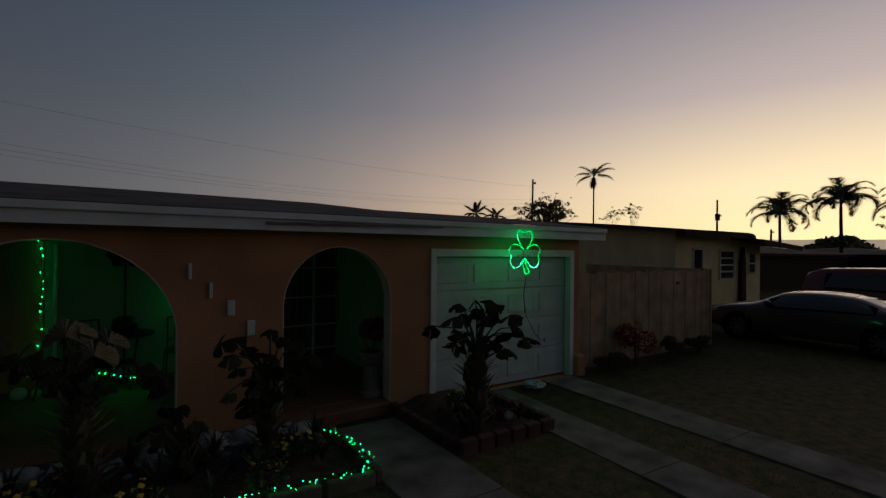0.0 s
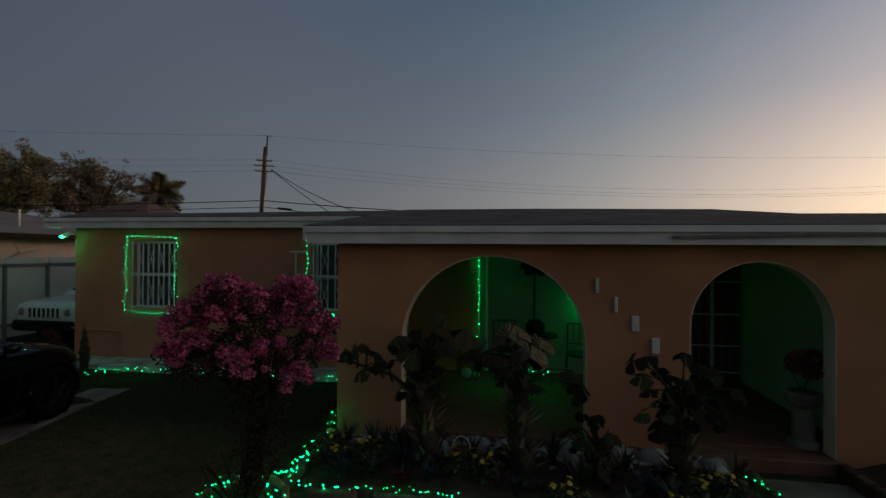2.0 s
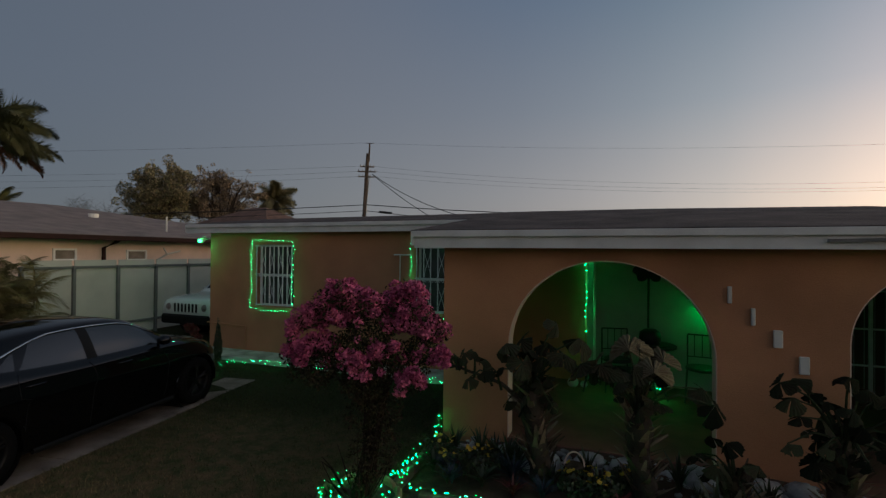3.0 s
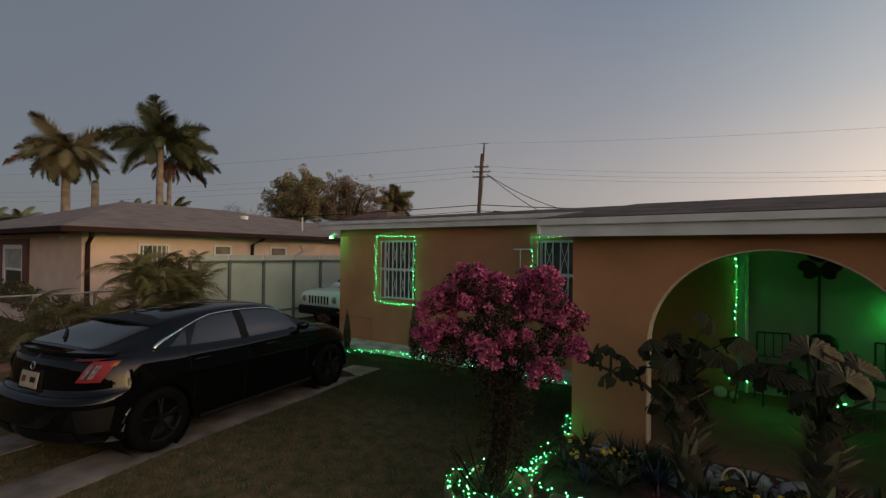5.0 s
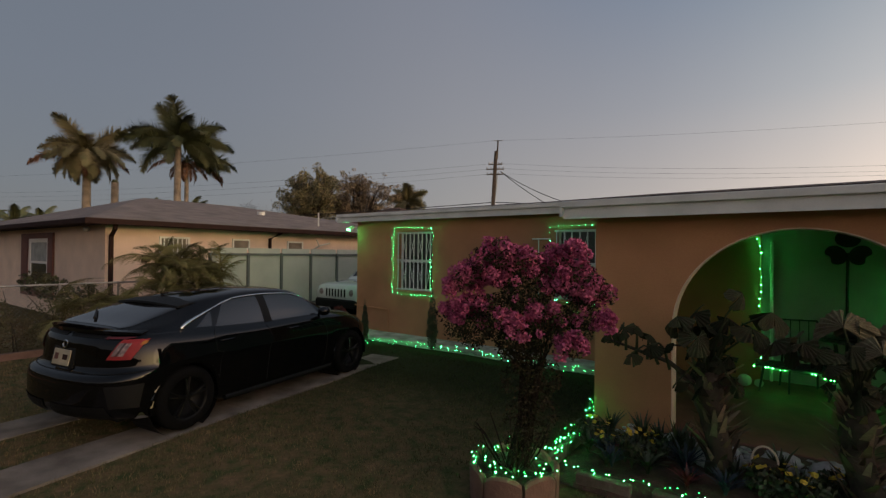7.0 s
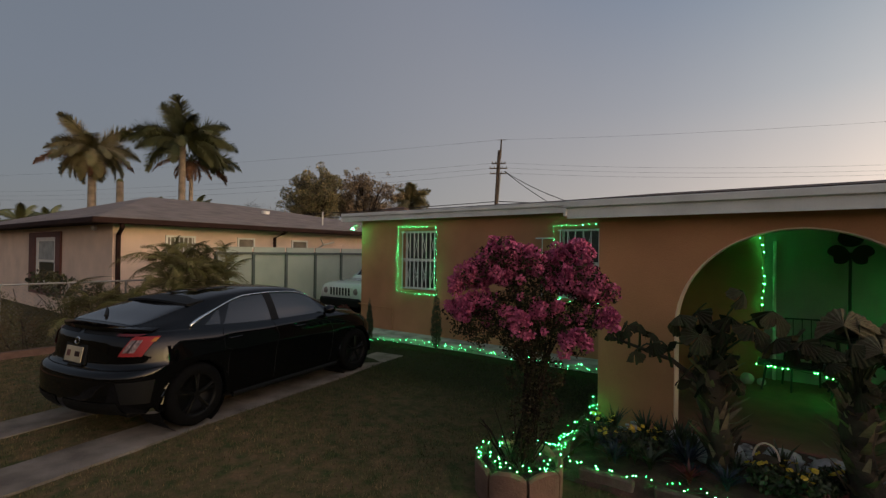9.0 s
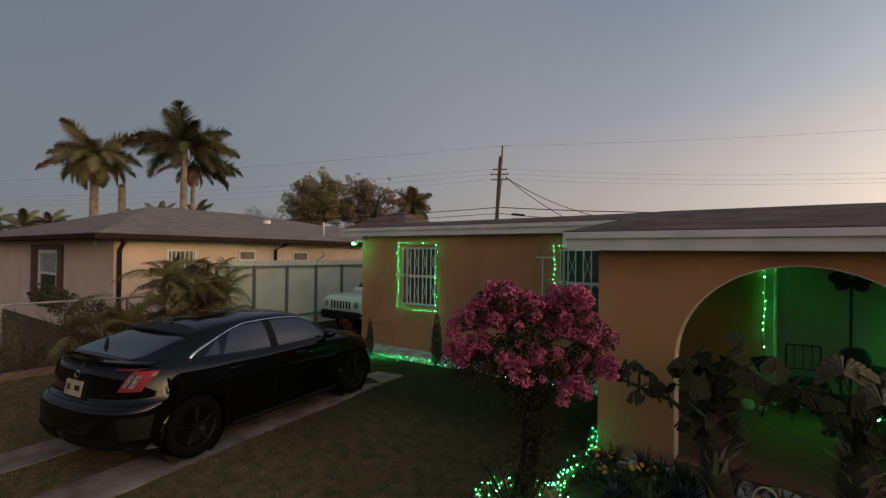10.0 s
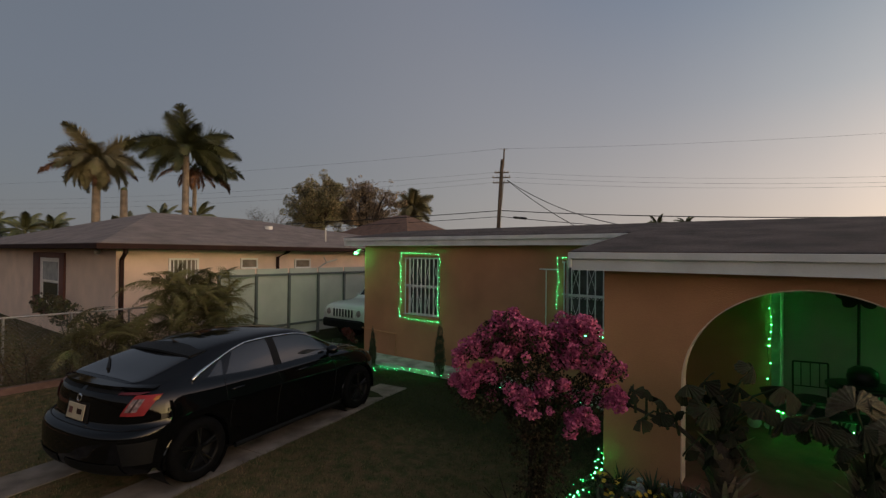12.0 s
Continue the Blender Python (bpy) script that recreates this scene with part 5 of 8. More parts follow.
part("plate_recess", nbox(-0.010, 0.03, -0.20, 0.20, -0.095, 0.105, 0.006), M_PLASTIC, car, m=TILT)
plate = part("plate", nbox(-0.024, -0.013, -0.153, 0.153, -0.077, 0.077, 0.004), M_PLATE, car, "pale plate with plain bars", m=TILT)
part("bar", nbox(-0.028, -0.0235, -0.115, -0.03, -0.02, 0.03), M_BROWN, plate)
part("bar", nbox(-0.028, -0.0235, 0.055, 0.115, -0.025, 0.035), M_REDTRIM, plate)
part("emblem", tube(bmesh.new(), [(0.250 + 0.2 * 0.034 * math.sin(t), 0.038 * math.cos(t), 0.925 + 0.034 * math.sin(t)) for t in [k * math.tau / 14 for k in range(15)]], 0.0075, 5), M_CHROME, car, "small chrome badge")
part("bumper_seam", tube(bmesh.new(), [hull.low(abs(u), 4.55, 1 if u > 0 else -1) for u in np.concatenate([-np.linspace(0.95, 0.0, 12), np.linspace(0.01, 0.95, 12)])], 0.006, 4), M_PLASTIC, car)
part("bumper_insert", hull.patch(hull.low, 0.03, 0.60, 1.0, 2.0, (1, -1), 0.006, (0, -0.06), 14, 6), M_PLASTIC, car, "matt black lower bumper", True)
for w in WHEELS:
    arch_lip(car, w, 0.33, 0.885, M_PAINT)
    for s in (1, -1):
        add_wheel(car, w, s * 0.895, 0.33, s, spokes=5, lip=M_RIM)
part("underbody", nbox(0.45, 4.1, -0.55, 0.55, 0.17, 0.35), M_PLASTIC, car)

# white off-roader at the side of the house
JEEP = [(0.0, 0.80, 0.45, 0.98, 1.06, 0.70), (0.06, 0.86, 0.42, 1.00, 1.12, 0.74), (0.3, 0.875, 0.40, 1.02, 1.60, 0.66), (0.5, 0.875, 0.38, 1.02, 1.66, 0.64), (2.2, 0.875, 0.36, 1.01, 1.70, 0.64), (2.75, 0.875, 0.36, 1.00, 1.64, 0.64),
        (3.15, 0.875, 0.36, 1.00, 1.22, 0.68), (3.3, 0.87, 0.36, 0.99, 1.10, 0.70), (4.1, 0.86, 0.40, 0.95, 1.03, 0.66), (4.3, 0.84, 0.42, 0.90, 0.98, 0.62), (4.38, 0.80, 0.46, 0.80, 0.86, 0.56)]
js = Shell(JEEP, 60, 3)
jeep = thing("offroader_car", "white boxy off-roader with a slotted grille", "car", at=(-10.22, 13.95, 0.0), rz=-90)
part("body", js.body([(0.7, 2.75, 4.12, 5.05), (2.80, 3.22, 6.05, 7.01)], (0.85, 3.45), 0.35), M_WHITECAR, jeep, "white body", True)
for s in (1, -1):
    part("side_window", js.patch((0.7, 2.75, 4.12, 5.05), s, -0.004, taper=(0.05, -0.2)), M_CARGLASS, jeep, smooth=True)
    part("headlight", lathe(bmesh.new(), [(0.0, 0.03), (0.075, 0.025), (0.095, 0.0)], 18), M_TAILCLEAR, jeep, "round headlamp", True, m=pose(4.37, s * 0.60, 0.78, 0, 0, -90))
    part("fog_lamp", lathe(bmesh.new(), [(0.0, 0.02), (0.05, 0.0)], 12), M_TAILCLEAR, jeep, "", True, m=pose(4.41, s * 0.48, 0.47, 0, 0, -90))
    part("mirror", nbox(2.85, 2.97, s * 0.90 - 0.05, s * 0.90 + 0.12 * s + 0.05, 1.02, 1.20, 0.02), M_WHITECAR, jeep)
    arch_lip(jeep, 0.85, 0.35, 0.86, M_PLASTIC), arch_lip(jeep, 3.45, 0.35, 0.86, M_PLASTIC)
    add_wheel(jeep, 0.85, s * 0.86, 0.35, s), add_wheel(jeep, 3.45, s * 0.86, 0.35, s)
part("windscreen", js.patch((2.80, 3.22, 6.05, 7.0), 0, -0.004), M_CARGLASS, jeep, smooth=True)
part("bumper", nbox(4.25, 4.45, -0.80, 0.80, 0.36, 0.60, 0.04), M_PLASTIC, jeep, "black plastic bumper")
part("grille_panel", nbox(4.33, 4.395, -0.46, 0.46, 0.64, 0.90, 0.02), M_WHITECAR, jeep)
for k in range(7):
    y = -0.36 + 0.12 * k
    part("grille_slot", nbox(4.385, 4.402, y - 0.033, y + 0.033, 0.665, 0.875, 0.006), M_PLASTIC, jeep)

# dark saloon and red wagon in the next drive on the other side
SALOON = [(0.0, 0.74, 0.42, 0.70, 0.80, 0.58), (0.08, 0.83, 0.33, 0.80, 0.92, 0.66), (0.5, 0.87, 0.25, 0.86, 0.96, 0.62), (0.85, 0.88, 0.22, 0.86, 1.00, 0.60), (1.45, 0.88, 0.2, 0.86, 1.20, 0.54), (2.1, 0.88, 0.2, 0.85, 1.245, 0.55), (2.70, 0.88, 0.2, 0.84, 1.205, 0.55),
          (3.35, 0.88, 0.2, 0.82, 0.93, 0.62), (3.8, 0.87, 0.22, 0.79, 0.86, 0.58), (4.2, 0.83, 0.25, 0.70, 0.78, 0.5), (4.42, 0.72, 0.3, 0.58, 0.66, 0.44), (4.5, 0.58, 0.34, 0.48, 0.54, 0.38)]


def plain_car(name, label, stations, paint, at, rz, wheels, wr, holes, ws, rw):
    sh = Shell(stations, 60, 3)
    c = thing(name, label, "car", at=at, rz=rz)
    part("body", sh.body([holes, ws, rw], wheels, wr), paint, c, smooth=True)
    for s in (1, -1):
        part("side_window", sh.patch(holes, s, -0.004, taper=(0.2, -0.25)), M_CARGLASS, c, smooth=True)
        part("taillight", sh.patch((stations[0][0] + 0.01, 0.28, 3.4, 4.0), s, 0.008), M_TAIL, c, smooth=True)
        part("headlight", sh.patch((stations[-1][0] - 0.4, stations[-1][0] - 0.1, 3.5, 4.1), s, 0.008), M_TAILCLEAR, c, smooth=True)
        for w in wheels:
            add_wheel(c, w, s * 0.86, wr, s, spokes=9, lip=M_RIMLIP)
        part("door_gap", tube(bmesh.new(), [sh.point(2.2, v, s) + Vector((0, s * 0.001, 0)) for v in np.linspace(2, 4.1, 8)], 0.004, 4), M_PLASTIC, c)
        mm = sh.point(2.95, 4.35, s)
        part("mirror", ball(bmesh.new(), (mm.x, mm.y + s * 0.1, mm.z + 0.03), 0.09, 10, 6, squash=0.7), paint, c, smooth=True)
    for w in wheels:
        arch_lip(c, w, wr, 0.86, paint)
    part("windscreen", sh.patch(ws, 0, -0.004), M_CARGLASS, c, smooth=True)
    part("rear_window", sh.patch(rw, 0, -0.004), M_CARGLASS, c, smooth=True)
    return c


plain_car("saloon_car", "dark four-door saloon parked beyond the board fence", SALOON, M_GREYCAR, (13.75, 2.50, 0), 90, (0.95, 3.6), 0.32, (1.05, 3.0, 4.12, 5.05), (2.80, 3.28, 6.05, 7.01), (1.0, 1.5, 6.05, 7.01))
WAGON = [(0.0, 0.78, 0.42, 0.86, 1.2, 0.62), (0.1, 0.86, 0.34, 0.98, 1.5, 0.62), (0.6, 0.9, 0.3, 1.02, 1.66, 0.62), (2.2, 0.9, 0.28, 1.0, 1.70, 0.62), (2.75, 0.9, 0.28, 0.99, 1.62, 0.62), (3.4, 0.9, 0.28, 0.98, 1.14, 0.66),
         (4.1, 0.88, 0.3, 0.92, 1.02, 0.6), (4.5, 0.8, 0.34, 0.78, 0.86, 0.5), (4.62, 0.66, 0.4, 0.62, 0.68, 0.42)]
plain_car("wagon_car", "dark red tall wagon parked behind the saloon", WAGON, M_REDCAR, (19.3, 6.79, 0), -90, (0.95, 3.65), 0.36, (0.6, 2.9, 4.12, 5.05), (2.8, 3.34, 6.05, 7.01), (0.12, 0.5, 6.05, 7.01))

# ---- plants ----
M_LEAF = pmat("fan_leaf", (0.027, 0.034, 0.016), 0.9, 0.4, 9, 0.2, 60, rand=0.6, col2=(0.032, 0.025, 0.015), spec=0.08)
M_LEAFTAN = pmat("fan_leaf_tan", (0.135, 0.118, 0.064), 0.8, 0.3, 12, 0.2, 60, rand=0.25, col2=(0.090, 0.065, 0.038), spec=0.15)
M_STEM = pmat("leaf_stem", (0.045, 0.050, 0.022), 0.7, 0.3, 9, 0.0, 60, spec=0.2)
M_LEAFDRY = pmat("dry_leaf_base", (0.21, 0.15, 0.105), 0.9, 0.35, 8, 0.3, 60, rand=0.6, spec=0.1)
M_BARK = pmat("bark", (0.065, 0.044, 0.030), 0.95, 0.35, 6, 0.5, 40)
M_PALMBARK = pmat("palm_bark", (0.30, 0.235, 0.175), 0.9, 0.25, 2, 0.3, 20)
M_FROND = pmat("palm_frond", (0.078, 0.096, 0.036), 0.6, 0.3, 3, 0.0, 30, rand=0.4, col2=(0.095, 0.085, 0.034))
M_FRONDDRY = pmat("dry_frond", (0.16, 0.115, 0.058), 0.8, 0.3, 3, 0.0, 30, rand=0.3)
M_FRONDGOLD = pmat("golden_frond", (0.215, 0.172, 0.090), 0.7, 0.3, 3, 0.0, 30, rand=0.3, col2=(0.140, 0.135, 0.060), spec=0.2)
M_FRONDDARK = pmat("royal_frond", (0.070, 0.085, 0.038), 0.7, 0.3, 3, 0.0, 30, rand=0.3, col2=(0.085, 0.080, 0.035), spec=0.2)
M_FRONDSEAR = pmat("sear_frond", (0.20, 0.105, 0.065), 0.85, 0.3, 3, 0.0, 30, rand=0.3, spec=0.1)
M_ARECA = pmat("areca_frond", (0.125, 0.128, 0.050), 0.8, 0.3, 3, 0.0, 30, rand=0.6, col2=(0.125, 0.095, 0.042), spec=0.15)
M_BRACT = pmat("magenta_bract", (0.49, 0.125, 0.225), 0.8, 0.3, 5, 0.0, 40, rand=0.28, island=True, col2=(0.31, 0.055, 0.13), spec=0.1)
M_BOUGSTEM = pmat("dark_stem", (0.035, 0.024, 0.018), 0.9, 0.3, 9, 0.3, 60, spec=0.1)
M_BOUGLEAF = pmat("bougainvillea_leaf", (0.028, 0.032, 0.014), 0.8, 0.3, 9, 0.0, 40, rand=0.6, island=True, col2=(0.042, 0.026, 0.018), spec=0.1)
M_BLUELEAF = pmat("blue_grey_leaf", (0.045, 0.060, 0.075), 0.8, 0.3, 9, 0.0, 40, rand=0.4, spec=0.1)
M_GREEN = pmat("small_leaf", (0.045, 0.060, 0.022), 0.6, 0.3, 9, 0.0, 40, rand=0.5, island=True)
M_TREE = pmat("tree_leaf", (0.150, 0.145, 0.060), 0.7, 0.3, 3, 0.0, 40, rand=0.6, island=True, col2=(0.20, 0.145, 0.072))
M_TREEDRY = pmat("tree_leaf_dry", (0.23, 0.165, 0.095), 0.75, 0.3, 3, 0.0, 40, rand=0.5, island=True)
M_VINE = pmat("vine_leaf", (0.046, 0.058, 0.018), 0.8, 0.3, 5, 0.0, 40, rand=0.5, island=True, col2=(0.060, 0.040, 0.022))
M_HEDGE = pmat("hedge_leaf", (0.085, 0.085, 0.038), 0.85, 0.3, 1.5, 0.0, 40, rand=0.5, island=True, col2=(0.105, 0.068, 0.042), spec=0.1)
M_TERRA = pmat("terracotta", (0.21, 0.115, 0.08), 0.85, 0.2, 5, 0.2, 60)
M_EDGE = pmat("edging_concrete", (0.17, 0.125, 0.10), 0.95, 0.3, 6, 0.5, 60, rand=0.12, spec=0.15)
M_ROCK = pmat("pale_rock", (0.37, 0.36, 0.36), 0.95, 0.35, 7, 0.7, 40)
M_YFLOWER = pmat("yellow_petal", (0.50, 0.33, 0.03), 0.6, 0.2, 9, 0.0, 40, rand=0.2, island=True)
M_REDBUSH = pmat("red_blossom", (0.30, 0.020, 0.018), 0.7, 0.3, 9, 0.0, 40, rand=0.4, island=True)
M_RFLOWER = pmat("red_leaf", (0.13, 0.022, 0.020), 0.6, 0.3, 9, 0.0, 40, rand=0.4, island=True)


def mesh_data(name, verts, faces, mat, smooth=False):
    me = bpy.data.meshes.new(name)
    me.from_pydata([tuple(v) for v in verts], [], faces)
    me.materials.append(mat)
    if smooth:
        me.polygons.foreach_set("use_smooth", [True] * len(me.polygons))
    return me


def fan_leaf(r, span, n, seed, cup=0.5, fold=0.3, mat=M_LEAF, split=5):
    """A pleated fan blade torn into a few wedges, each drooping and ruffled in its own way."""
    g = random.Random(seed)
    vs, fs = [], []
    for k in range(split):
        a0, a1 = -span / 2 + span * (k + 0.04) / split, -span / 2 + span * (k + 0.96) / split
        m = max(2, round(n / split) + 1)
        droop, roll, size = cup * g.uniform(0.4, 1.6), g.uniform(-0.35, 0.35), r * g.uniform(0.78, 1.12)
        first = len(vs)
        for i in range(2 * m + 1):
            f = i / (2 * m)
            a = a0 + (a1 - a0) * f
            up = (0.045 if i % 2 else -0.04) * size
            end = (0.92 + 0.10 * math.sin(math.pi * f)) * (1 + g.uniform(-0.05, 0.05)) * (1.0 if i % 2 else 0.95)
            wave = 0.12 * math.sin(5 * f + seed + k)
            for q in (0.03, 0.40, 0.75, end):
                z = up * q - droop * size * q * q + (roll * (f - 0.5) + wave) * size * q * q - fold * size * q * abs(math.sin(a)) * 0.7
                vs.append((size * q * math.cos(a), size * q * math.sin(a) * (1 - 0.25 * min(1, fold)), z))
        for i in range(2 * m):
            for j in range(3):
                p = first + 4 * i + j
                fs.append((p, p + 1, p + 5, p + 4))
    return mesh_data("leaf", vs, fs, mat)


FANS = [fan_leaf(0.19, radians(300), 16, 1, 0.35, 0.5, M_LEAF, 3), fan_leaf(0.18, radians(280), 15, 2, 0.45, 0.8, M_LEAF, 4), fan_leaf(0.165, radians(310), 15, 3, 0.6, 0.6, M_LEAF, 3), fan_leaf(0.185, radians(270), 14, 4, 0.2, 1.0, M_LEAF, 2), fan_leaf(0.155, radians(290), 14, 5, 0.25, 1.2, M_LEAF, 3)]
TANFANS = [fan_leaf(0.24, radians(230), 14, 6, 0.25, 0.45, M_LEAFTAN, 2), fan_leaf(0.21, radians(210), 13, 7, 0.35, 0.6, M_LEAFTAN, 2)]
STUB = mesh_data("leaf_base", [(0, -0.030, 0), (0, 0.030, 0), (0.045, 0.024, 0.09), (0.045, -0.024, 0.09), (0.10, 0.008, 0.20), (0.10, -0.008, 0.20), (0.03, 0, 0.07)], [(0, 1, 2, 3), (3, 2, 4, 5), (0, 3, 6), (1, 6, 2), (2, 6, 4), (3, 5, 6), (5, 4, 6)], M_LEAFDRY)


def fan_palm(at, trunk, lean, leaves, seed, label, size=1.0, thick=0.10, tan=(), extra=0, arm=(), tilt=(5, 60), rise=(-0.18, 0.22)):
    """leaves: blade centres in the garden; extra small ones are scattered round the head; arm: blades carried by one side branch."""
    g = random.Random(seed)
    p = thing("fan_palm", label, "plant", "fan palms", at=at)
    o = Vector(at)
    top = Vector((lean[0], lean[1], trunk))
    path = [top * (k / 6) + Vector((0.025 * math.sin(k * 1.3 + seed), 0.025 * math.cos(k * 1.7), 0)) for k in range(7)]
    part("trunk", tube(bmesh.new(), path, [thick * q for q in (1.0, 0.95, 0.88, 0.95, 1.05, 1.1, 0.6)], 9), M_BARK, p, smooth=True)
    for k in range(90):
        q = 0.05 + 0.99 * k / 90
        a = k * 2.4 + g.uniform(-0.3, 0.3)
        part("leaf_base", STUB, None, p, m=Matrix.Translation(top * q + Vector((math.cos(a), math.sin(a), 0)) * thick * 0.75) @ Euler((g.uniform(-0.3, 0.3), g.uniform(-0.1, 0.7), a)).to_matrix().to_4x4() @ Matrix.Scale(g.uniform(0.45, 1.1) * (0.6 if thick > 0.15 else 1.0), 4))
    ends = [(Vector(c) - o, size * g.uniform(0.85, 1.1), i in tan, top) for i, c in enumerate(leaves)]
    if arm:
        tip = Vector(arm[0]) - o
        elbow = top.lerp(tip, 0.35) + Vector((0, 0, -0.04))
        part("branch", tube(bmesh.new(), [top * 0.75, elbow, tip.lerp(elbow, 0.4) + Vector((0, 0, -0.02)), tip - Vector((0, 0, 0.03))], [0.03, 0.02, 0.015, 0.008], 6), M_BARK, p, smooth=True)
        ends += [(Vector(c) - o, 0.62 * g.uniform(0.85, 1.15), False, elbow.lerp(tip, min(0.9, i / len(arm)))) for i, c in enumerate(reversed(arm))]
    for k in range(extra + 5):
        a, r = k * 2.4 + g.uniform(-0.4, 0.4), g.uniform(0.08, 0.34)
        ends.append((top + Vector((math.cos(a) * r, math.sin(a) * r, g.uniform(*rise))), size * g.uniform(0.45, 0.75), False, top))
    for end, sc, pale, foot in ends:
        d = end - foot
        a = math.atan2(d.y, d.x) + g.uniform(-0.5, 0.5)
        end = end - Vector((math.cos(a), math.sin(a), 0)) * 0.05 * sc + Vector((0, 0, 0.05 * sc))
        mid = foot.lerp(end, 0.55) + Vector((0, 0, 0.05 + 0.10 * d.length))
        part("stem", tube(bmesh.new(), [foot - Vector((0, 0, 0.06)), foot.lerp(mid, 0.5) + Vector((0, 0, 0.03)), mid, end], [0.014, 0.011, 0.008, 0.006], 5), M_STEM, p)
        if pale:
            rot = Euler((radians(g.uniform(38, 52)), 0, g.uniform(-0.35, 0.1))).to_matrix().to_4x4() @ Euler((0, 0, math.pi / 2)).to_matrix().to_4x4()
        else:
            rot = Euler((g.uniform(-0.5, 0.5), radians(g.uniform(*tilt)), a)).to_matrix().to_4x4()
        part("leaf", g.choice(TANFANS if pale else FANS), None, p, m=Matrix.Translation(end) @ rot @ Matrix.Scale(sc, 4))
    return p


fan_palm((3.70, 4.56, 0.14), 0.80, (0.03, 0.0), [(3.28, 4.45, 1.35), (3.44, 4.56, 1.48), (3.74, 4.62, 1.50), (3.86, 4.44, 1.51), (3.99, 4.52, 1.44), (4.12, 4.45, 1.31), (4.36, 4.55, 1.16), (4.47, 4.50, 1.03), (4.30, 4.40, 1.06), (4.04, 4.40, 1.14), (3.99, 4.35, 0.98), (3.36, 4.40, 1.20), (3.76, 4.40, 1.34), (3.12, 4.60, 1.26), (3.60, 4.75, 1.34), (3.90, 4.70, 1.29), (3.55, 4.36, 1.11), (3.64, 4.52, 1.42), (3.24, 4.30, 1.12)],
         11, "ruffled fan palm with a stout trunk before the garage", 0.80, 0.125, extra=6, tilt=(-30, 35), rise=(0.05, 0.30))
fan_palm((-0.62, 5.08, 0.14), 0.82, (-0.08, -0.04), [(-0.44, 4.88, 1.57), (-0.24, 5.02, 1.43), (-0.83, 4.94, 1.39), (-0.68, 5.05, 1.31), (-0.57, 5.06, 1.23), (-0.36, 4.81, 1.33), (-0.73, 4.79, 1.22), (-0.53, 5.15, 1.35), (-0.30, 5.20, 1.20), (-0.94, 4.90, 1.36)],
         12, "ruffled fan palm leaning out past the arch pillar", 0.76, 0.10, extra=12, arm=[(-1.51, 5.02, 1.17), (-1.34, 4.94, 1.23), (-1.22, 5.05, 1.24), (-1.11, 5.06, 1.17), (-1.26, 4.81, 1.04), (-1.12, 4.79, 1.12)])
fan_palm((0.25, 5.04, 0.14), 0.74, (-0.04, -0.03), [(-0.08, 4.88, 1.2), (-0.18, 5.02, 1.2), (0.03, 4.94, 1.19), (0.09, 5.0, 1.36), (0.25, 5.02, 1.38), (0.32, 4.81, 1.22), (-0.13, 4.89, 1.24), (0.15, 4.88, 1.24), (0.44, 5.02, 1.28), (0.73, 5.05, 1.08), (-0.30, 4.85, 1.24), (0.77, 4.79, 1.02), (0.35, 5.25, 1.22)],
         13, "ruffled fan palm in front of the wide arch", 0.80, 0.10, tan=(3, 4, 5, 8), extra=9, rise=(0.05, 0.40))
fan_palm((1.66, 5.12, 0.14), 0.62, (0.0, 0.0), [(1.18, 4.98, 1.21), (1.30, 5.12, 1.22), (1.27, 5.04, 1.08), (1.42, 5.15, 1.12), (1.54, 5.16, 1.06), (1.60, 4.91, 1.30), (1.80, 5.04, 1.20), (1.53, 5.25, 0.92), (1.69, 4.99, 1.05), (1.50, 5.16, 0.84), (1.22, 4.91, 0.77), (1.40, 4.89, 0.66), (2.00, 5.25, 1.12), (2.10, 4.99, 1.00), (1.90, 4.90, 0.82), (2.08, 5.25, 0.80)],
         14, "ruffled fan palm between the two arches", 0.68, 0.10, extra=16)
fan_palm((0.95, 5.05, 0.14), 0.26, (-0.03, 0.0), [(0.93, 5.15, 0.66), (0.85, 4.98, 0.68), (1.10, 4.95, 0.55), (0.75, 5.0, 0.50)], 15, "young fan palm low in the flower bed", 0.62, 0.06, extra=5)


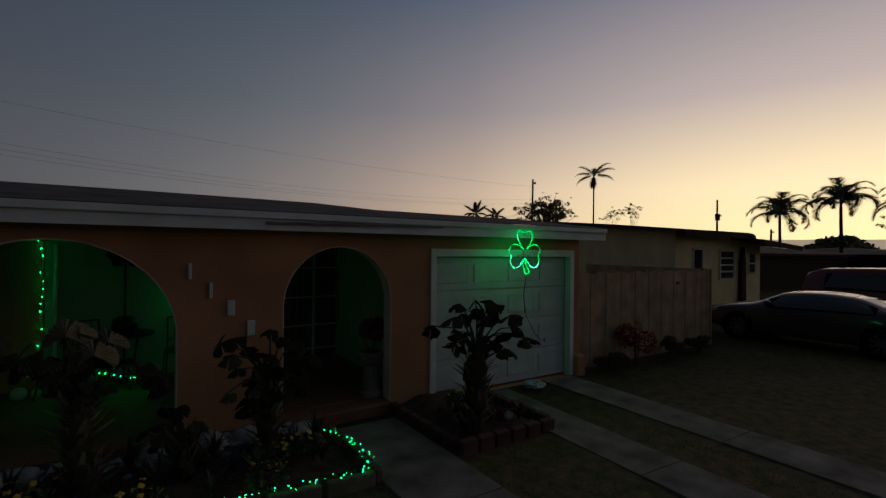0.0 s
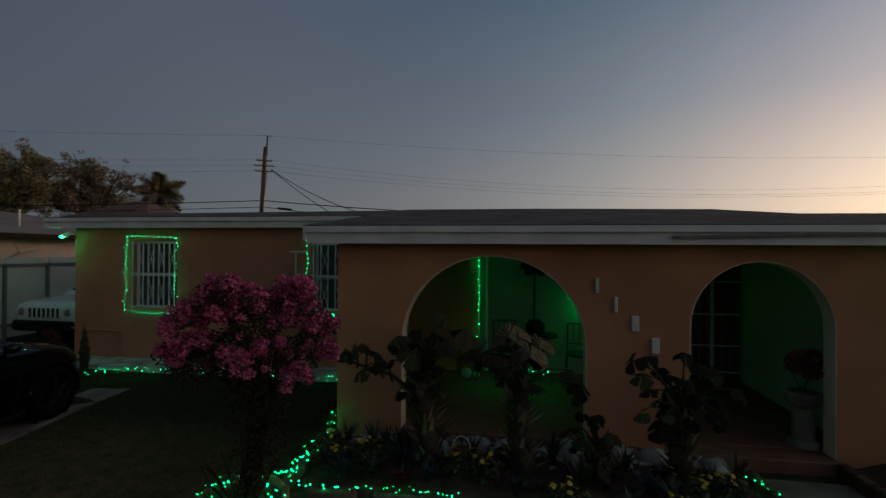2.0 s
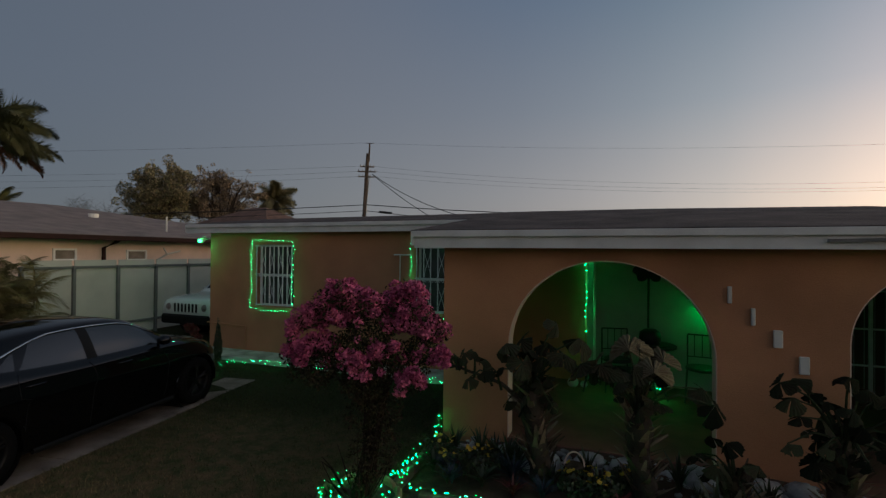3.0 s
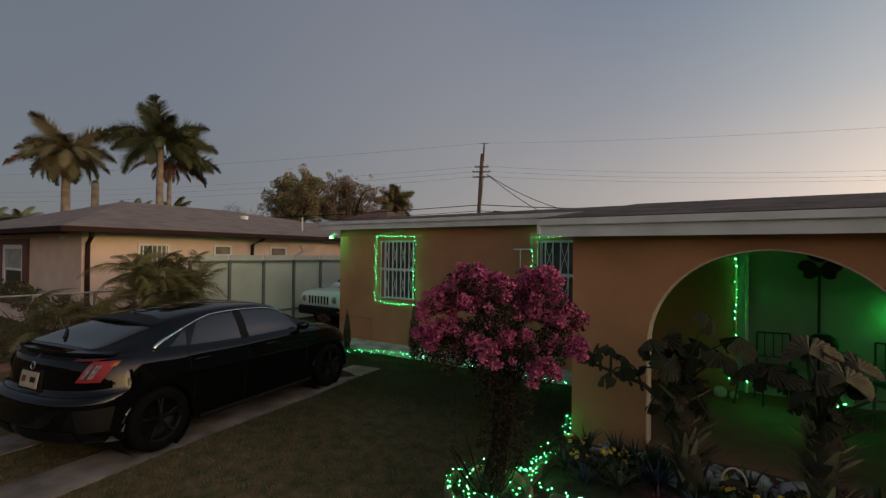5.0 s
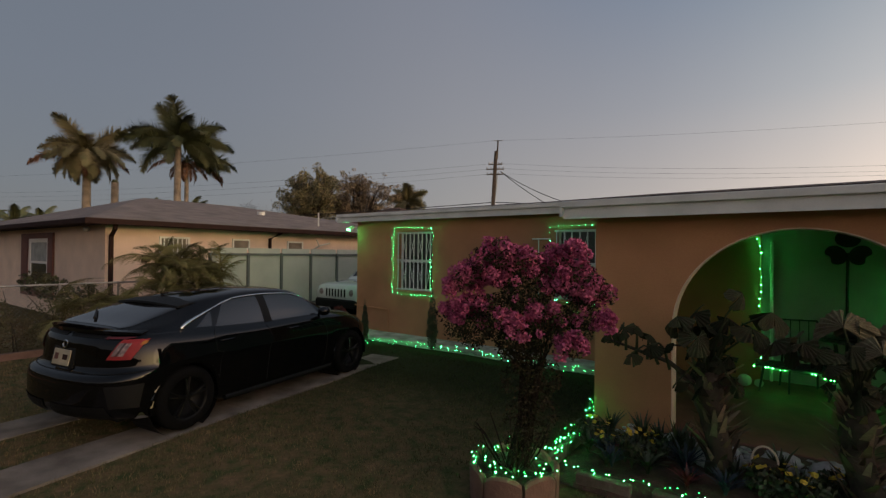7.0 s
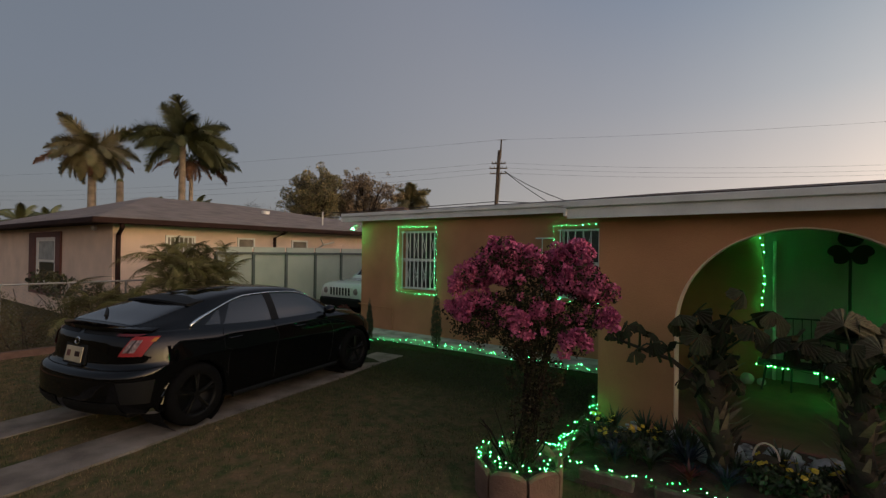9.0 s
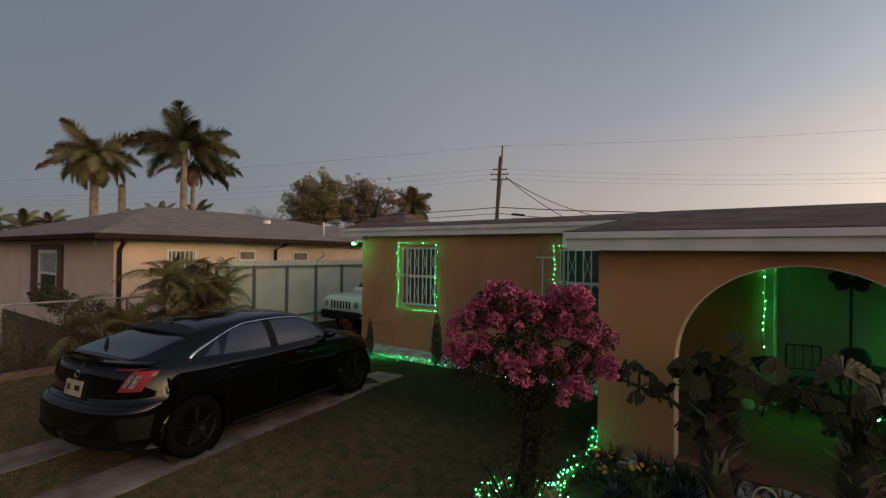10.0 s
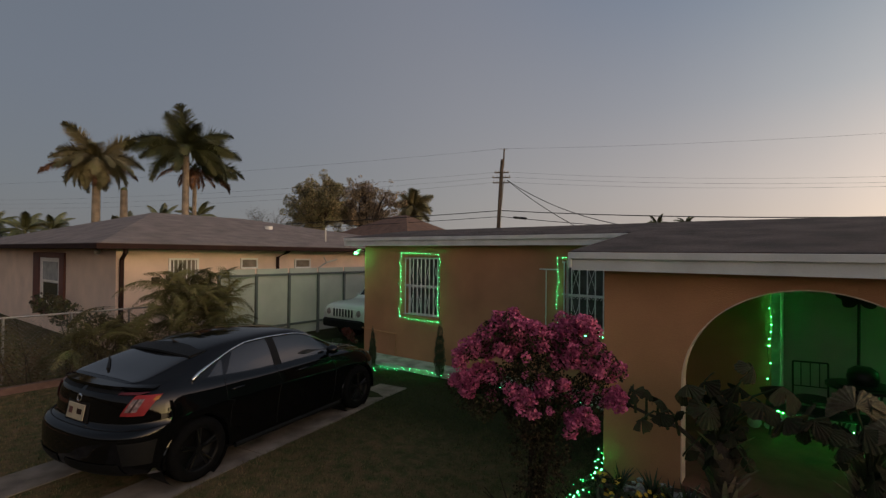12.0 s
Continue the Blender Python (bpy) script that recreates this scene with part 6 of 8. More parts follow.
def frond_mesh(n, droop, width, mat, seed, name="frond", thick=0.014, plume=0.0, curl=0.0):
    """A feather frond of length 1 along x, arching down; curl turns it over like a hook."""
    g = random.Random(seed)
    vs, fs = [], []

    hook = [Vector((0, 0, 0))]
    for i in range(60):
        a = curl * ((i + 0.5) / 60) ** 1.5
        hook.append(hook[-1] + Vector((math.cos(a), 0, -math.sin(a))) / 60)

    def rach(t):
        if curl:
            return hook[round(60 * max(0.0, min(1.0, t)))]
        return Vector((t * (1 - 0.18 * droop * t * t), 0, 0.16 * t - droop * 0.55 * t ** 2.2))
    for i in range(n):
        t = 0.13 + 0.87 * i / (n - 1)
        p = rach(t)
        d = (rach(min(1, t + 0.03)) - rach(t - 0.03)).normalized()
        ln = width * (math.sin(math.pi * min(1, 0.16 + 0.80 * t)) ** 0.7) * g.uniform(0.85, 1.1)
        for s in (1, -1):
            o = (Vector((0, s, 0)) * 0.80 + d * 0.62 + Vector((0, 0, -0.30 - 0.35 * droop + g.uniform(-0.1, 0.1) + plume * g.uniform(-0.9, 0.9)))).normalized()
            k = len(vs)
            w = d * thick
            vs += [p - w, p + w, p + o * ln * 0.6 + w * 0.6 + Vector((0, 0, -0.015)), p + o * ln + Vector((0, 0, -0.10 * ln))]
            fs += [(k, k + 1, k + 2), (k, k + 2, k + 3)]
    k0 = len(vs)
    m = 9
    for i in range(m + 1):
        t = i / m
        p, r = rach(t), 0.016 * (1 - 0.85 * t)
        vs += [p + Vector((0, r, 0)), p + Vector((0, -r, 0)), p + Vector((0, 0, -r * 1.4))]
    for i in range(m):
        a = k0 + 3 * i
        for q in range(3):
            fs.append((a + q, a + (q + 1) % 3, a + 3 + (q + 1) % 3, a + 3 + q))
    return mesh_data(name, vs, fs, mat)


FRONDS = [frond_mesh(58, d, 0.28, M_FROND, i) for i, d in enumerate((0.65, 1.0, 1.35))]
FINE = [frond_mesh(64, d, 0.30, M_ARECA, 40 + i, "frond", 0.006, 0.9) for i, d in enumerate((0.9, 1.3, 1.7))]
DRYF = [frond_mesh(90, d, 0.23, M_FRONDDRY, 7 + i, "frond", 0.012, 0.9) for i, d in enumerate((0.9, 1.3))]
CURLED = [frond_mesh(110, 0.5, 0.25, M_FROND, 20 + i, "frond", 0.009, 0.8, c) for i, c in enumerate((2.1, 2.5, 2.9, 1.4))]
SKIRT = [frond_mesh(80, 0.8, 0.22, M_FRONDDRY, 26 + i, "frond", 0.008, 1.2) for i in range(2)]


def palm(at, height, length, n, seed, label, radius=0.2, dry=0, kinds=FRONDS, low=-35, high=80, lean=(0, 0), bulge=1.0, bark=M_PALMBARK, own=(), face=0):
    g = random.Random(seed)
    p = thing("palm_tree", label, "palm", "palm trees", at=at)
    top = Vector((lean[0], lean[1], height))
    part("trunk", tube(bmesh.new(), [top * (k / 8) ** 1.0 + Vector((lean[0] * 0.3 * math.sin(k * 0.8), 0, 0)) * (1 if k < 8 else 0) for k in range(9)], [radius * (1.25 if k == 0 else 1.0 + (bulge - 1) * math.sin(math.pi * k / 8)) * (1 - 0.25 * k / 8) for k in range(9)], 9), bark, p, smooth=True)
    crown = part("crownshaft", tube(bmesh.new(), [top - Vector((0, 0, 0.02 * length)), top + Vector((0, 0, 0.20 * length))], [radius * 0.8, radius * 0.45], 8), M_FROND, p, smooth=True)
    for az, e, size, kind in own:
        part("frond", kind, None, p, m=Matrix.Translation(top + Vector((0, 0, 0.08 * length))) @ Euler((g.uniform(-0.3, 0.3), -radians(e), radians(az + face) + g.uniform(-0.1, 0.1))).to_matrix().to_4x4() @ Matrix.Scale(length * size * g.uniform(0.95, 1.05), 4))
    for k in range(n):
        e = low + (high - low) * ((k + 0.5) / n) ** 0.9 + g.uniform(-6, 6)
        a = k * 2.39996 + g.uniform(-0.25, 0.25)
        use = g.choice(DRYF) if k < dry else g.choice(kinds)
        part("frond", use, None, p, m=Matrix.Translation(top + Vector((0, 0, 0.12 * length))) @ Euler((g.uniform(-0.25, 0.25), -radians(e), a)).to_matrix().to_4x4() @ Matrix.Scale(length * g.uniform(0.82, 1.08), 4))
    return p


# royal palms and others, beyond the next house
GOLD = [frond_mesh(240, d, 0.31, M_FRONDGOLD, 160 + i, "frond", 0.009, 1.5) for i, d in enumerate((0.6, 1.0, 1.4))]
ROYAL = [frond_mesh(240, d, 0.33, M_FRONDDARK, 170 + i, "frond", 0.009, 1.5) for i, d in enumerate((0.45, 0.95, 1.3))]
SEAR = [frond_mesh(110, d, 0.19, M_FRONDSEAR, 180 + i, "frond", 0.012, 1.2) for i, d in enumerate((0.7, 1.1))]
palm((-48.4, 15.6, 0), 10.0, 3.65, 0, 1, "tall royal palm with drooping golden fronds", 0.38, face=73,
     own=[(180, 62, 1.05, GOLD[0]), (0, 48, 1.05, GOLD[0]), (180, 22, 1.0, GOLD[1]), (205, 6, 0.95, GOLD[1]), (150, 0, 0.9, GOLD[2]), (0, 18, 1.0, GOLD[1]), (25, 0, 0.95, GOLD[2]), (-25, -4, 0.9, GOLD[2]), (182, -10, 0.95, GOLD[2]), (90, 40, 0.9, GOLD[1]), (270, 45, 0.85, GOLD[1]), (80, -10, 0.9, GOLD[2]), (275, -15, 0.8, GOLD[2]), (235, -30, 0.75, GOLD[2]),
          (310, -33, 0.75, GOLD[2]), (200, -32, 0.8, GOLD[2]), (345, -50, 0.65, SEAR[1]), (255, -48, 0.7, GOLD[2]), (290, -52, 0.65, SEAR[1]), (270, 5, 0.8, GOLD[2]), (130, -25, 0.85, GOLD[2]), (50, -25, 0.8, GOLD[2]), (225, -55, 0.65, SEAR[1]), (320, -58, 0.6, SEAR[0]), (182, -8, 1.2, SEAR[0]), (160, 40, 0.9, GOLD[1]), (20, 30, 0.9, GOLD[1]), (195, -18, 0.85, GOLD[2]), (-10, -18, 0.85, GOLD[2]), (215, 18, 0.85, GOLD[2]), (330, 15, 0.85, GOLD[2]), (170, -30, 0.8, GOLD[2]), (10, -60, 0.6, SEAR[1]), (245, 20, 0.8, GOLD[2]), (295, 22, 0.8, GOLD[2]), (265, -38, 0.75, SEAR[1]), (215, -45, 0.75, SEAR[1]), (325, -46, 0.7, SEAR[0]), (250, -70, 0.55, SEAR[0]), (0, -12, 1.0, SEAR[0])])
palm((-39.9, 19.1, 0), 10.3, 4.3, 0, 2, "tall royal palm behind the grey roof", 0.31, face=65,
     own=[(200, 86, 0.95, ROYAL[0]), (170, 70, 0.8, ROYAL[0]), (180, 20, 1.05, ROYAL[1]), (205, 6, 0.95, ROYAL[1]), (150, -2, 0.9, ROYAL[2]), (0, 34, 0.9, ROYAL[2]), (15, 46, 0.8, ROYAL[1]), (-20, 10, 0.9, ROYAL[2]), (30, 0, 0.85, ROYAL[2]), (270, 20, 0.7, ROYAL[2]), (90, 35, 0.8, ROYAL[1]), (320, -5, 0.75, ROYAL[2]), (240, -8, 0.7, ROYAL[2]), (5, 22, 1.05, ROYAL[1]), (-10, 48, 0.9, ROYAL[1]), (190, 32, 0.85, ROYAL[1]), (0, -2, 0.95, ROYAL[2]), (280, 55, 0.8, ROYAL[1]), (300, 30, 0.8, ROYAL[1])])
palm((-40.8, 20.25, 0), 9.1, 3.9, 0, 3, "slimmer royal palm beside its neighbour", 0.20, face=63,
     own=[(0, 28, 1.05, ROYAL[2]), (-15, 12, 1.0, ROYAL[1]), (20, -12, 0.95, SEAR[0]), (180, 6, 0.85, SEAR[1]), (0, 60, 0.8, ROYAL[1]), (165, 45, 0.8, ROYAL[1]), (90, 20, 0.8, ROYAL[1]), (270, -50, 0.5, SEAR[1]), (190, -40, 0.55, SEAR[0]), (0, -30, 0.6, SEAR[0]), (300, -50, 0.5, SEAR[1]), (230, -45, 0.5, SEAR[1]), (180, -20, 0.55, SEAR[1]), (10, -45, 0.55, SEAR[1]), (20, -2, 0.95, SEAR[1])])
palm((-47.4, 17.35, 0), 7.75, 1.2, 0, 4, "old royal palm trunk that has lost its fronds", 0.36, face=72, own=[(0, -50, 0.6, SEAR[1])])
palm((-39.0, 46.8, 0), 7.9, 3.2, 24, 5, "small palm behind the brown roof", 0.22, 0, GOLD, low=-50)
for i, (x, y, h, r) in enumerate(((-62, 16, 4.1, 3.0), (-66, 12, 3.9, 3.2), (-60, 22, 4.3, 3.0), (-58, 13, 3.8, 2.8), (-62, 31, 6.6, 3.0), (-63, 27, 6.0, 2.8))):
    palm((x, y, 0), h, r, 15, 30 + i, "low bushy palm in the far tree line", 0.2, 2)
for i, (x, y, h, r) in enumerate(((-13.0, 61, 5.9, 1.7), (-10.0, 61.5, 5.8, 1.7), (46.6, 61, 7.6, 2.6), (50.7, 61, 7.4, 2.6), (17.0, 60, 5.4, 1.6))):
    palm((x, y, 0), h, r, 14, 50 + i, "palm head showing over the roof", 0.2, 1)
palm((40.8, 33.12, 0), 9.85, 2.3, 0, 60, "tall slender palm against the sunset", 0.10, face=-51, bark=M_BARK,
     own=[(180, 32, 0.9, CURLED[3]), (165, 62, 0.9, CURLED[3]), (0, 48, 1.0, CURLED[3]), (15, 70, 1.0, CURLED[3]), (90, 75, 0.85, CURLED[0]), (0, 15, 1.0, CURLED[3]), (185, 2, 0.95, CURLED[3]), (270, 40, 0.9, CURLED[0])] + [(k * 45, -72 + 5 * (k % 3), 0.62 + 0.05 * (k % 2), SKIRT[k % 2]) for k in range(8)])
for i, (y, h, label) in enumerate(((18.3, 5.05, "coconut palm with arching fronds against the sunset"), (14.15, 5.65, "coconut palm with arching fronds by the street"), (9.7, 5.05, "coconut palm at the edge of the street"))):
    coco = palm((46.5, y - 0.1, 0), h, 3.15, 17, 61 + i, label, 0.14, 0, CURLED[:3], low=18, high=95, lean=(0.0, 0.1), bark=M_BARK)
    if i == 1:
        part("spear", tube(bmesh.new(), [(0, 0.1, h + 0.2), (0, 0.12, h + 1.4), (0, 0.22, h + 2.45)], [0.07, 0.06, 0.012], 6), M_FROND, coco, "unopened spear leaf")


def leaf_cloud(name, blobs, count, size, mat, seed, flat=0.6):
    """Small leaves strewn through ellipsoid clumps (x, y, z, rx, ry, rz), denser towards the rim."""
    g = np.random.default_rng(seed)
    blobs = np.array(blobs, float)
    vol = blobs[:, 3] * blobs[:, 4] * blobs[:, 5]
    pick = g.choice(len(blobs), count, p=vol / vol.sum())
    d = g.normal(size=(count, 3))
    d /= np.linalg.norm(d, axis=1)[:, None]
    rad = g.uniform(0.35, 1.0, count) ** 0.5
    c = blobs[pick, :3] + d * rad[:, None] * blobs[pick, 3:]
    e1 = g.normal(size=(count, 3))
    e1 /= np.linalg.norm(e1, axis=1)[:, None]
    e2 = np.cross(e1, g.normal(size=(count, 3)))
    e2 /= np.linalg.norm(e2, axis=1)[:, None]
    s = size * g.uniform(0.6, 1.4, count)[:, None]
    v = np.stack([c - e1 * s, c + e2 * s * flat, c + e1 * s, c - e2 * s * flat], 1).reshape(-1, 3)
    me = bpy.data.meshes.new(name)
    me.from_pydata(v.tolist(), [], [(4 * i, 4 * i + 1, 4 * i + 2, 4 * i + 3) for i in range(count)])
    me.materials.append(mat)
    return me


def lobes(c, r, n, seed, k=0.5):
    """Clumps scattered over an ellipsoid."""
    g = random.Random(seed)
    out = []
    for i in range(n):
        d = Vector((g.gauss(0, 1), g.gauss(0, 1), g.gauss(0, 1))).normalized() * g.uniform(0.25, 1.0)
        q = g.uniform(0.5, 1.3) * k
        out.append((c[0] + d.x * r[0], c[1] + d.y * r[1], c[2] + d.z * r[2], r[0] * q, r[1] * q, r[2] * q))
    return out


def branches(bm, base, ends, r, g):
    for e in ends:
        a, b = Vector(base), Vector(e)
        m = a.lerp(b, 0.5) + Vector((g.uniform(-0.1, 0.1), g.uniform(-0.1, 0.1), 0.08)) * (b - a).length
        tube(bm, [a, a.lerp(m, 0.55), m, b], [r, r * 0.75, r * 0.5, r * 0.15], 5)
    return bm


def broad_tree(at, h, blobs, count, size, mat, seed, label, trunk=0.3):
    t = thing("tree", label, "tree", at=at)
    g = random.Random(seed)
    b = bmesh.new()
    fork = (0, 0, h * 0.45)
    tube(b, [(0, 0, 0), (0.05, 0, h * 0.25), fork], [trunk, trunk * 0.8, trunk * 0.6], 8)
    branches(b, fork, [q[:3] for q in blobs[::5]], trunk * 0.3, g)
    part("trunk", b, M_BARK, t)
    part("crown", leaf_cloud("crown", blobs, count, size, mat, seed), None, t)
    return t


broad_tree((-35.6, 29.0, 0), 9.5, lobes((0.2, 0, 6.9), (3.7, 2.4, 2.8), 70, 3, 0.21) + lobes((0.2, 0, 7.1), (4.4, 2.8, 3.1), 200, 13, 0.10) + lobes((0.2, 0, 5.2), (3.9, 2.4, 1.8), 50, 23, 0.18), 40000, 0.066, M_TREE, 3, "dense olive-green tree behind the houses")
broad_tree((-31.8, 32.0, 0), 9.0, lobes((-1.1, 0, 6.8), (3.9, 2.4, 2.4), 64, 4, 0.17) + lobes((-1.1, 0, 5.3), (3.9, 2.4, 1.7), 40, 24, 0.17) + lobes((-0.5, 0, 7.3), (4.4, 2.6, 2.7), 190, 14, 0.085), 30000, 0.066, M_TREEDRY, 4, "thin brownish tree losing its leaves")
broad_tree((33.4, 32.7, 0), 7.4, lobes((0, 0, 5.9), (3.3, 2.4, 1.5), 60, 5, 0.13) + lobes((0, 0, 6.1), (3.9, 2.6, 1.8), 120, 15, 0.055), 5200, 0.09, M_TREE, 5, "dark rounded tree behind the garage roof")
broad_tree((47.6, 9.9, 0), 5.6, lobes((0, 0, 4.4), (2.0, 2.4, 1.4), 130, 6, 0.10), 3200, 0.07, M_TREEDRY, 6, "sparse tree beside the coconut palms", 0.10)
broad_tree((60.0, 18.0, 0), 4.2, lobes((0, 0, 3.0), (5.0, 3.0, 1.2), 10, 7, 0.45), 1800, 0.25, M_TREE, 7, "dark bushy trees down the street")


def bare_tree(at, h, spread, seed, label, n=24):
    g = random.Random(seed)
    t = thing("bare_tree", label, "tree", at=at)
    b = bmesh.new()
    tube(b, [(0, 0, 0), (0, 0, h * 0.5)], [0.16, 0.10], 6)
    for i in range(n):
        a, q = g.uniform(0, math.tau), g.uniform(0.3, 1)
        e = Vector((math.cos(a) * spread * q, math.sin(a) * spread * q, h * g.uniform(0.75, 1.0)))
        s = Vector((0, 0, h * g.uniform(0.3, 0.5)))
        m = s.lerp(e, 0.5) + Vector((g.uniform(-0.3, 0.3), g.uniform(-0.3, 0.3), 0.2))
        tube(b, [s, m, e], [0.045, 0.022, 0.008], 4, False)
        for _ in range(9):
            f = s.lerp(m, g.random()) if g.random() < 0.3 else m.lerp(e, g.uniform(0.1, 0.9))
            tube(b, [f, f + Vector((g.uniform(-1, 1), g.uniform(-1, 1), g.uniform(0.1, 0.9))) * spread * 0.35], [0.012, 0.005], 3, False)
    part("crown", b, M_BARK, t)
    return t


bare_tree((-49.5, 33.5, 0), 7.4, 3.6, 1, "leafless grey tree behind the grey roof", 34)
bare_tree((-62, 5, 0), 6.5, 3.5, 2, "leafless tree far to the side")
broad_tree((44.5, 33.8, 0), 6.8, lobes((0, 0, 6.1), (1.2, 1.5, 0.9), 46, 8, 0.11), 420, 0.07, M_TREEDRY, 8, "small lacy tree on the skyline", 0.07)
broad_tree((44.5, 31.0, 0), 7.2, lobes((0, 0, 6.4), (1.2, 1.4, 1.0), 46, 9, 0.11), 420, 0.07, M_TREEDRY, 9, "small lacy tree against the sunset", 0.07)

# far ridge and tree line, haze put into their colour
b = bmesh.new()
ridge = [(x, 900, 10 + 16 * max(0, noise.noise((x * 0.002, 0, 3))) + 5 * noise.noise((x * 0.01, 1, 0))) for x in range(-2000, 2001, 40)]
for (x0, y0, z0), (x1, y1, z1) in zip(ridge, ridge[1:]):
    quad(b, (x0, y0, -5), (x1, y1, -5), (x1, y1, z1), (x0, y0, z0))
struct("backdrop", b, pmat("haze_ridge", (0.16, 0.15, 0.15), 1.0, 0.15, 0.01, 0.0, 1), "hazy low ridge on the far horizon", "backdrop")
# sunset haze on this ridge is emission of its own material
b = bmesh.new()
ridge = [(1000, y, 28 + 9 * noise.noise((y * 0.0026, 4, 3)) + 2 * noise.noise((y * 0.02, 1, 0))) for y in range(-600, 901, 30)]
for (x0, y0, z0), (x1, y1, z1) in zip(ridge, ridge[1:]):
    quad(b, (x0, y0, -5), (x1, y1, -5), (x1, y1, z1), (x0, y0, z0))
struct("backdrop", b, glow("ridge_haze_glow", (1.0, 0.70, 0.44), 1.5), "far ridge with sunset haze as its own glow", "backdrop")

# unseen dark wall added behind the walk, to darken what the car reflects
b = bmesh.new()
crest = [(x, -26, 4.6 + 1.6 * noise.noise((x * 0.11, 7, 0)) + 0.5 * noise.noise((x * 0.6, 2, 0))) for x in range(-120, 121, 2)]
for (x0, y0, z0), (x1, y1, z1) in zip(crest, crest[1:]):
    quad(b, (x0, y0, -0.5), (x1, y1, -0.5), (x1, y1, z1), (x0, y0, z0))
    quad(b, (x0, y0 - 3, -0.5), (x0, y0 - 3, z0), (x1, y1 - 3, z1), (x1, y1 - 3, -0.5))
    quad(b, (x0, y0, z0), (x1, y1, z1), (x1, y1 - 3, z1), (x0, y0 - 3, z0))
struct("backdrop", b, M_HEDGE, "unseen dark backdrop added behind the walk", "backdrop")

# ---- bougainvillea in its pot ----
pot = thing("planting_ring", "low ring of curved pale terracotta edging with dark soil", "planter", at=(-1.93, 4.06, 0.0))
for k in range(7):
    b = bmesh.new()
    a0, a1, n = k * math.tau / 7 + 0.03, (k + 1) * math.tau / 7 - 0.03, 9
    cols = []
    for i in range(n + 1):
        t = a0 + (a1 - a0) * i / n
        top = 0.215 + 0.05 * math.sin(math.pi * i / n) ** 0.6
        cols.append([b.verts.new((r * math.cos(t), r * math.sin(t), z)) for r, z in ((0.345, -0.02), (0.35, top - 0.02), (0.335, top), (0.31, top), (0.295, top - 0.02), (0.295, -0.02))])
    for p, q in zip(cols, cols[1:]):
        for i in range(5):
            b.faces.new((p[i], q[i], q[i + 1], p[i + 1]))
    b.faces.new(cols[0]), b.faces.new(list(reversed(cols[-1])))
    part("edging_section", b, M_TERRA, pot, smooth=False)
part("soil", tube(bmesh.new(), [(0, 0, 0.10), (0, 0, 0.205), (0, 0, 0.22)], [0.296, 0.296, 0.18], 24), M_SOIL, pot)
bg = thing("bougainvillea", "magenta bougainvillea bush with bare lower stems", "shrub", at=(-1.93, 4.06, 0.262))
g = random.Random(8)
for k in range(9):
    b = bmesh.new()
    a = k * 0.7 + g.uniform(-0.2, 0.2)
    r0 = g.uniform(0.02, 0.10)
    e = Vector((0.12 + math.cos(a) * g.uniform(0.10, 0.42), math.sin(a) * g.uniform(0.10, 0.35) - 0.05, g.uniform(0.95, 1.35)))
    s = Vector((math.cos(a) * r0, math.sin(a) * r0, -0.07))
    tube(b, [s, Vector((0.10 + 0.05 * math.cos(a), 0.05 * math.sin(a), 0.35)), Vector((0.14 + 0.08 * math.cos(a), 0.07 * math.sin(a), 0.72)), e], [0.024, 0.018, 0.012, 0.004], 6)
    part("stem", b, M_BOUGSTEM, bg, "woody brown stem")
for k in range(14):
    b = bmesh.new()
    a = g.uniform(0, math.tau)
    s = Vector((math.cos(a) * 0.1, math.sin(a) * 0.1, -0.07))
    tube(b, [s, s + Vector((math.cos(a) * 0.16, math.sin(a) * 0.16, 0.22)), s + Vector((math.cos(a) * 0.26, math.sin(a) * 0.26, g.uniform(0.25, 0.5)))], [0.008, 0.006, 0.003], 4)
    part("sucker", b, M_BOUGSTEM, bg)
# clumps as (across, height, radius), seen from the lawn; the crown spreads like an umbrella over a narrow leafy stem
BLOOM = [(-0.11, 1.90, 0.11), (-0.20, 1.82, 0.13), (-0.03, 1.85, 0.11), (-0.28, 1.74, 0.10), (-0.36, 1.71, 0.08), (-0.46, 1.63, 0.06), (0.09, 1.82, 0.11), (0.25, 1.80, 0.10), (0.34, 1.88, 0.06), (0.43, 1.92, 0.06), (0.50, 1.88, 0.05),
         (0.37, 1.75, 0.12), (0.49, 1.72, 0.12), (0.59, 1.64, 0.10), (0.67, 1.59, 0.07), (0.28, 1.69, 0.10), (-0.12, 1.71, 0.08), (-0.50, 1.43, 0.07), (-0.41, 1.46, 0.06), (-0.33, 1.50, 0.07), (-0.23, 1.53, 0.06)]
LOWBLOOM = [(0.06, 1.34, 0.085), (-0.03, 1.41, 0.06), (0.20, 1.43, 0.07), (0.28, 1.48, 0.05), (0.42, 1.22, 0.09), (0.46, 1.29, 0.06), (0.37, 1.28, 0.05), (0.67, 1.42, 0.06), (0.60, 1.40, 0.05)]
SHADY = [(0.11, 1.60, 0.18), (-0.12, 1.42, 0.16), (-0.28, 1.31, 0.14), (0.04, 1.22, 0.16), (0.22, 1.31, 0.15), (0.34, 1.38, 0.13), (0.52, 1.44, 0.12), (0.49, 1.32, 0.10), (-0.42, 1.31, 0.09), (0.12, 1.09, 0.13), (0.24, 0.97, 0.13), (0.04, 0.93, 0.13), (0.18, 0.81, 0.12), (0.24, 0.70, 0.11), (0.06, 0.66, 0.12), (0.16, 0.54, 0.12), (0.04, 0.45, 0.10)]


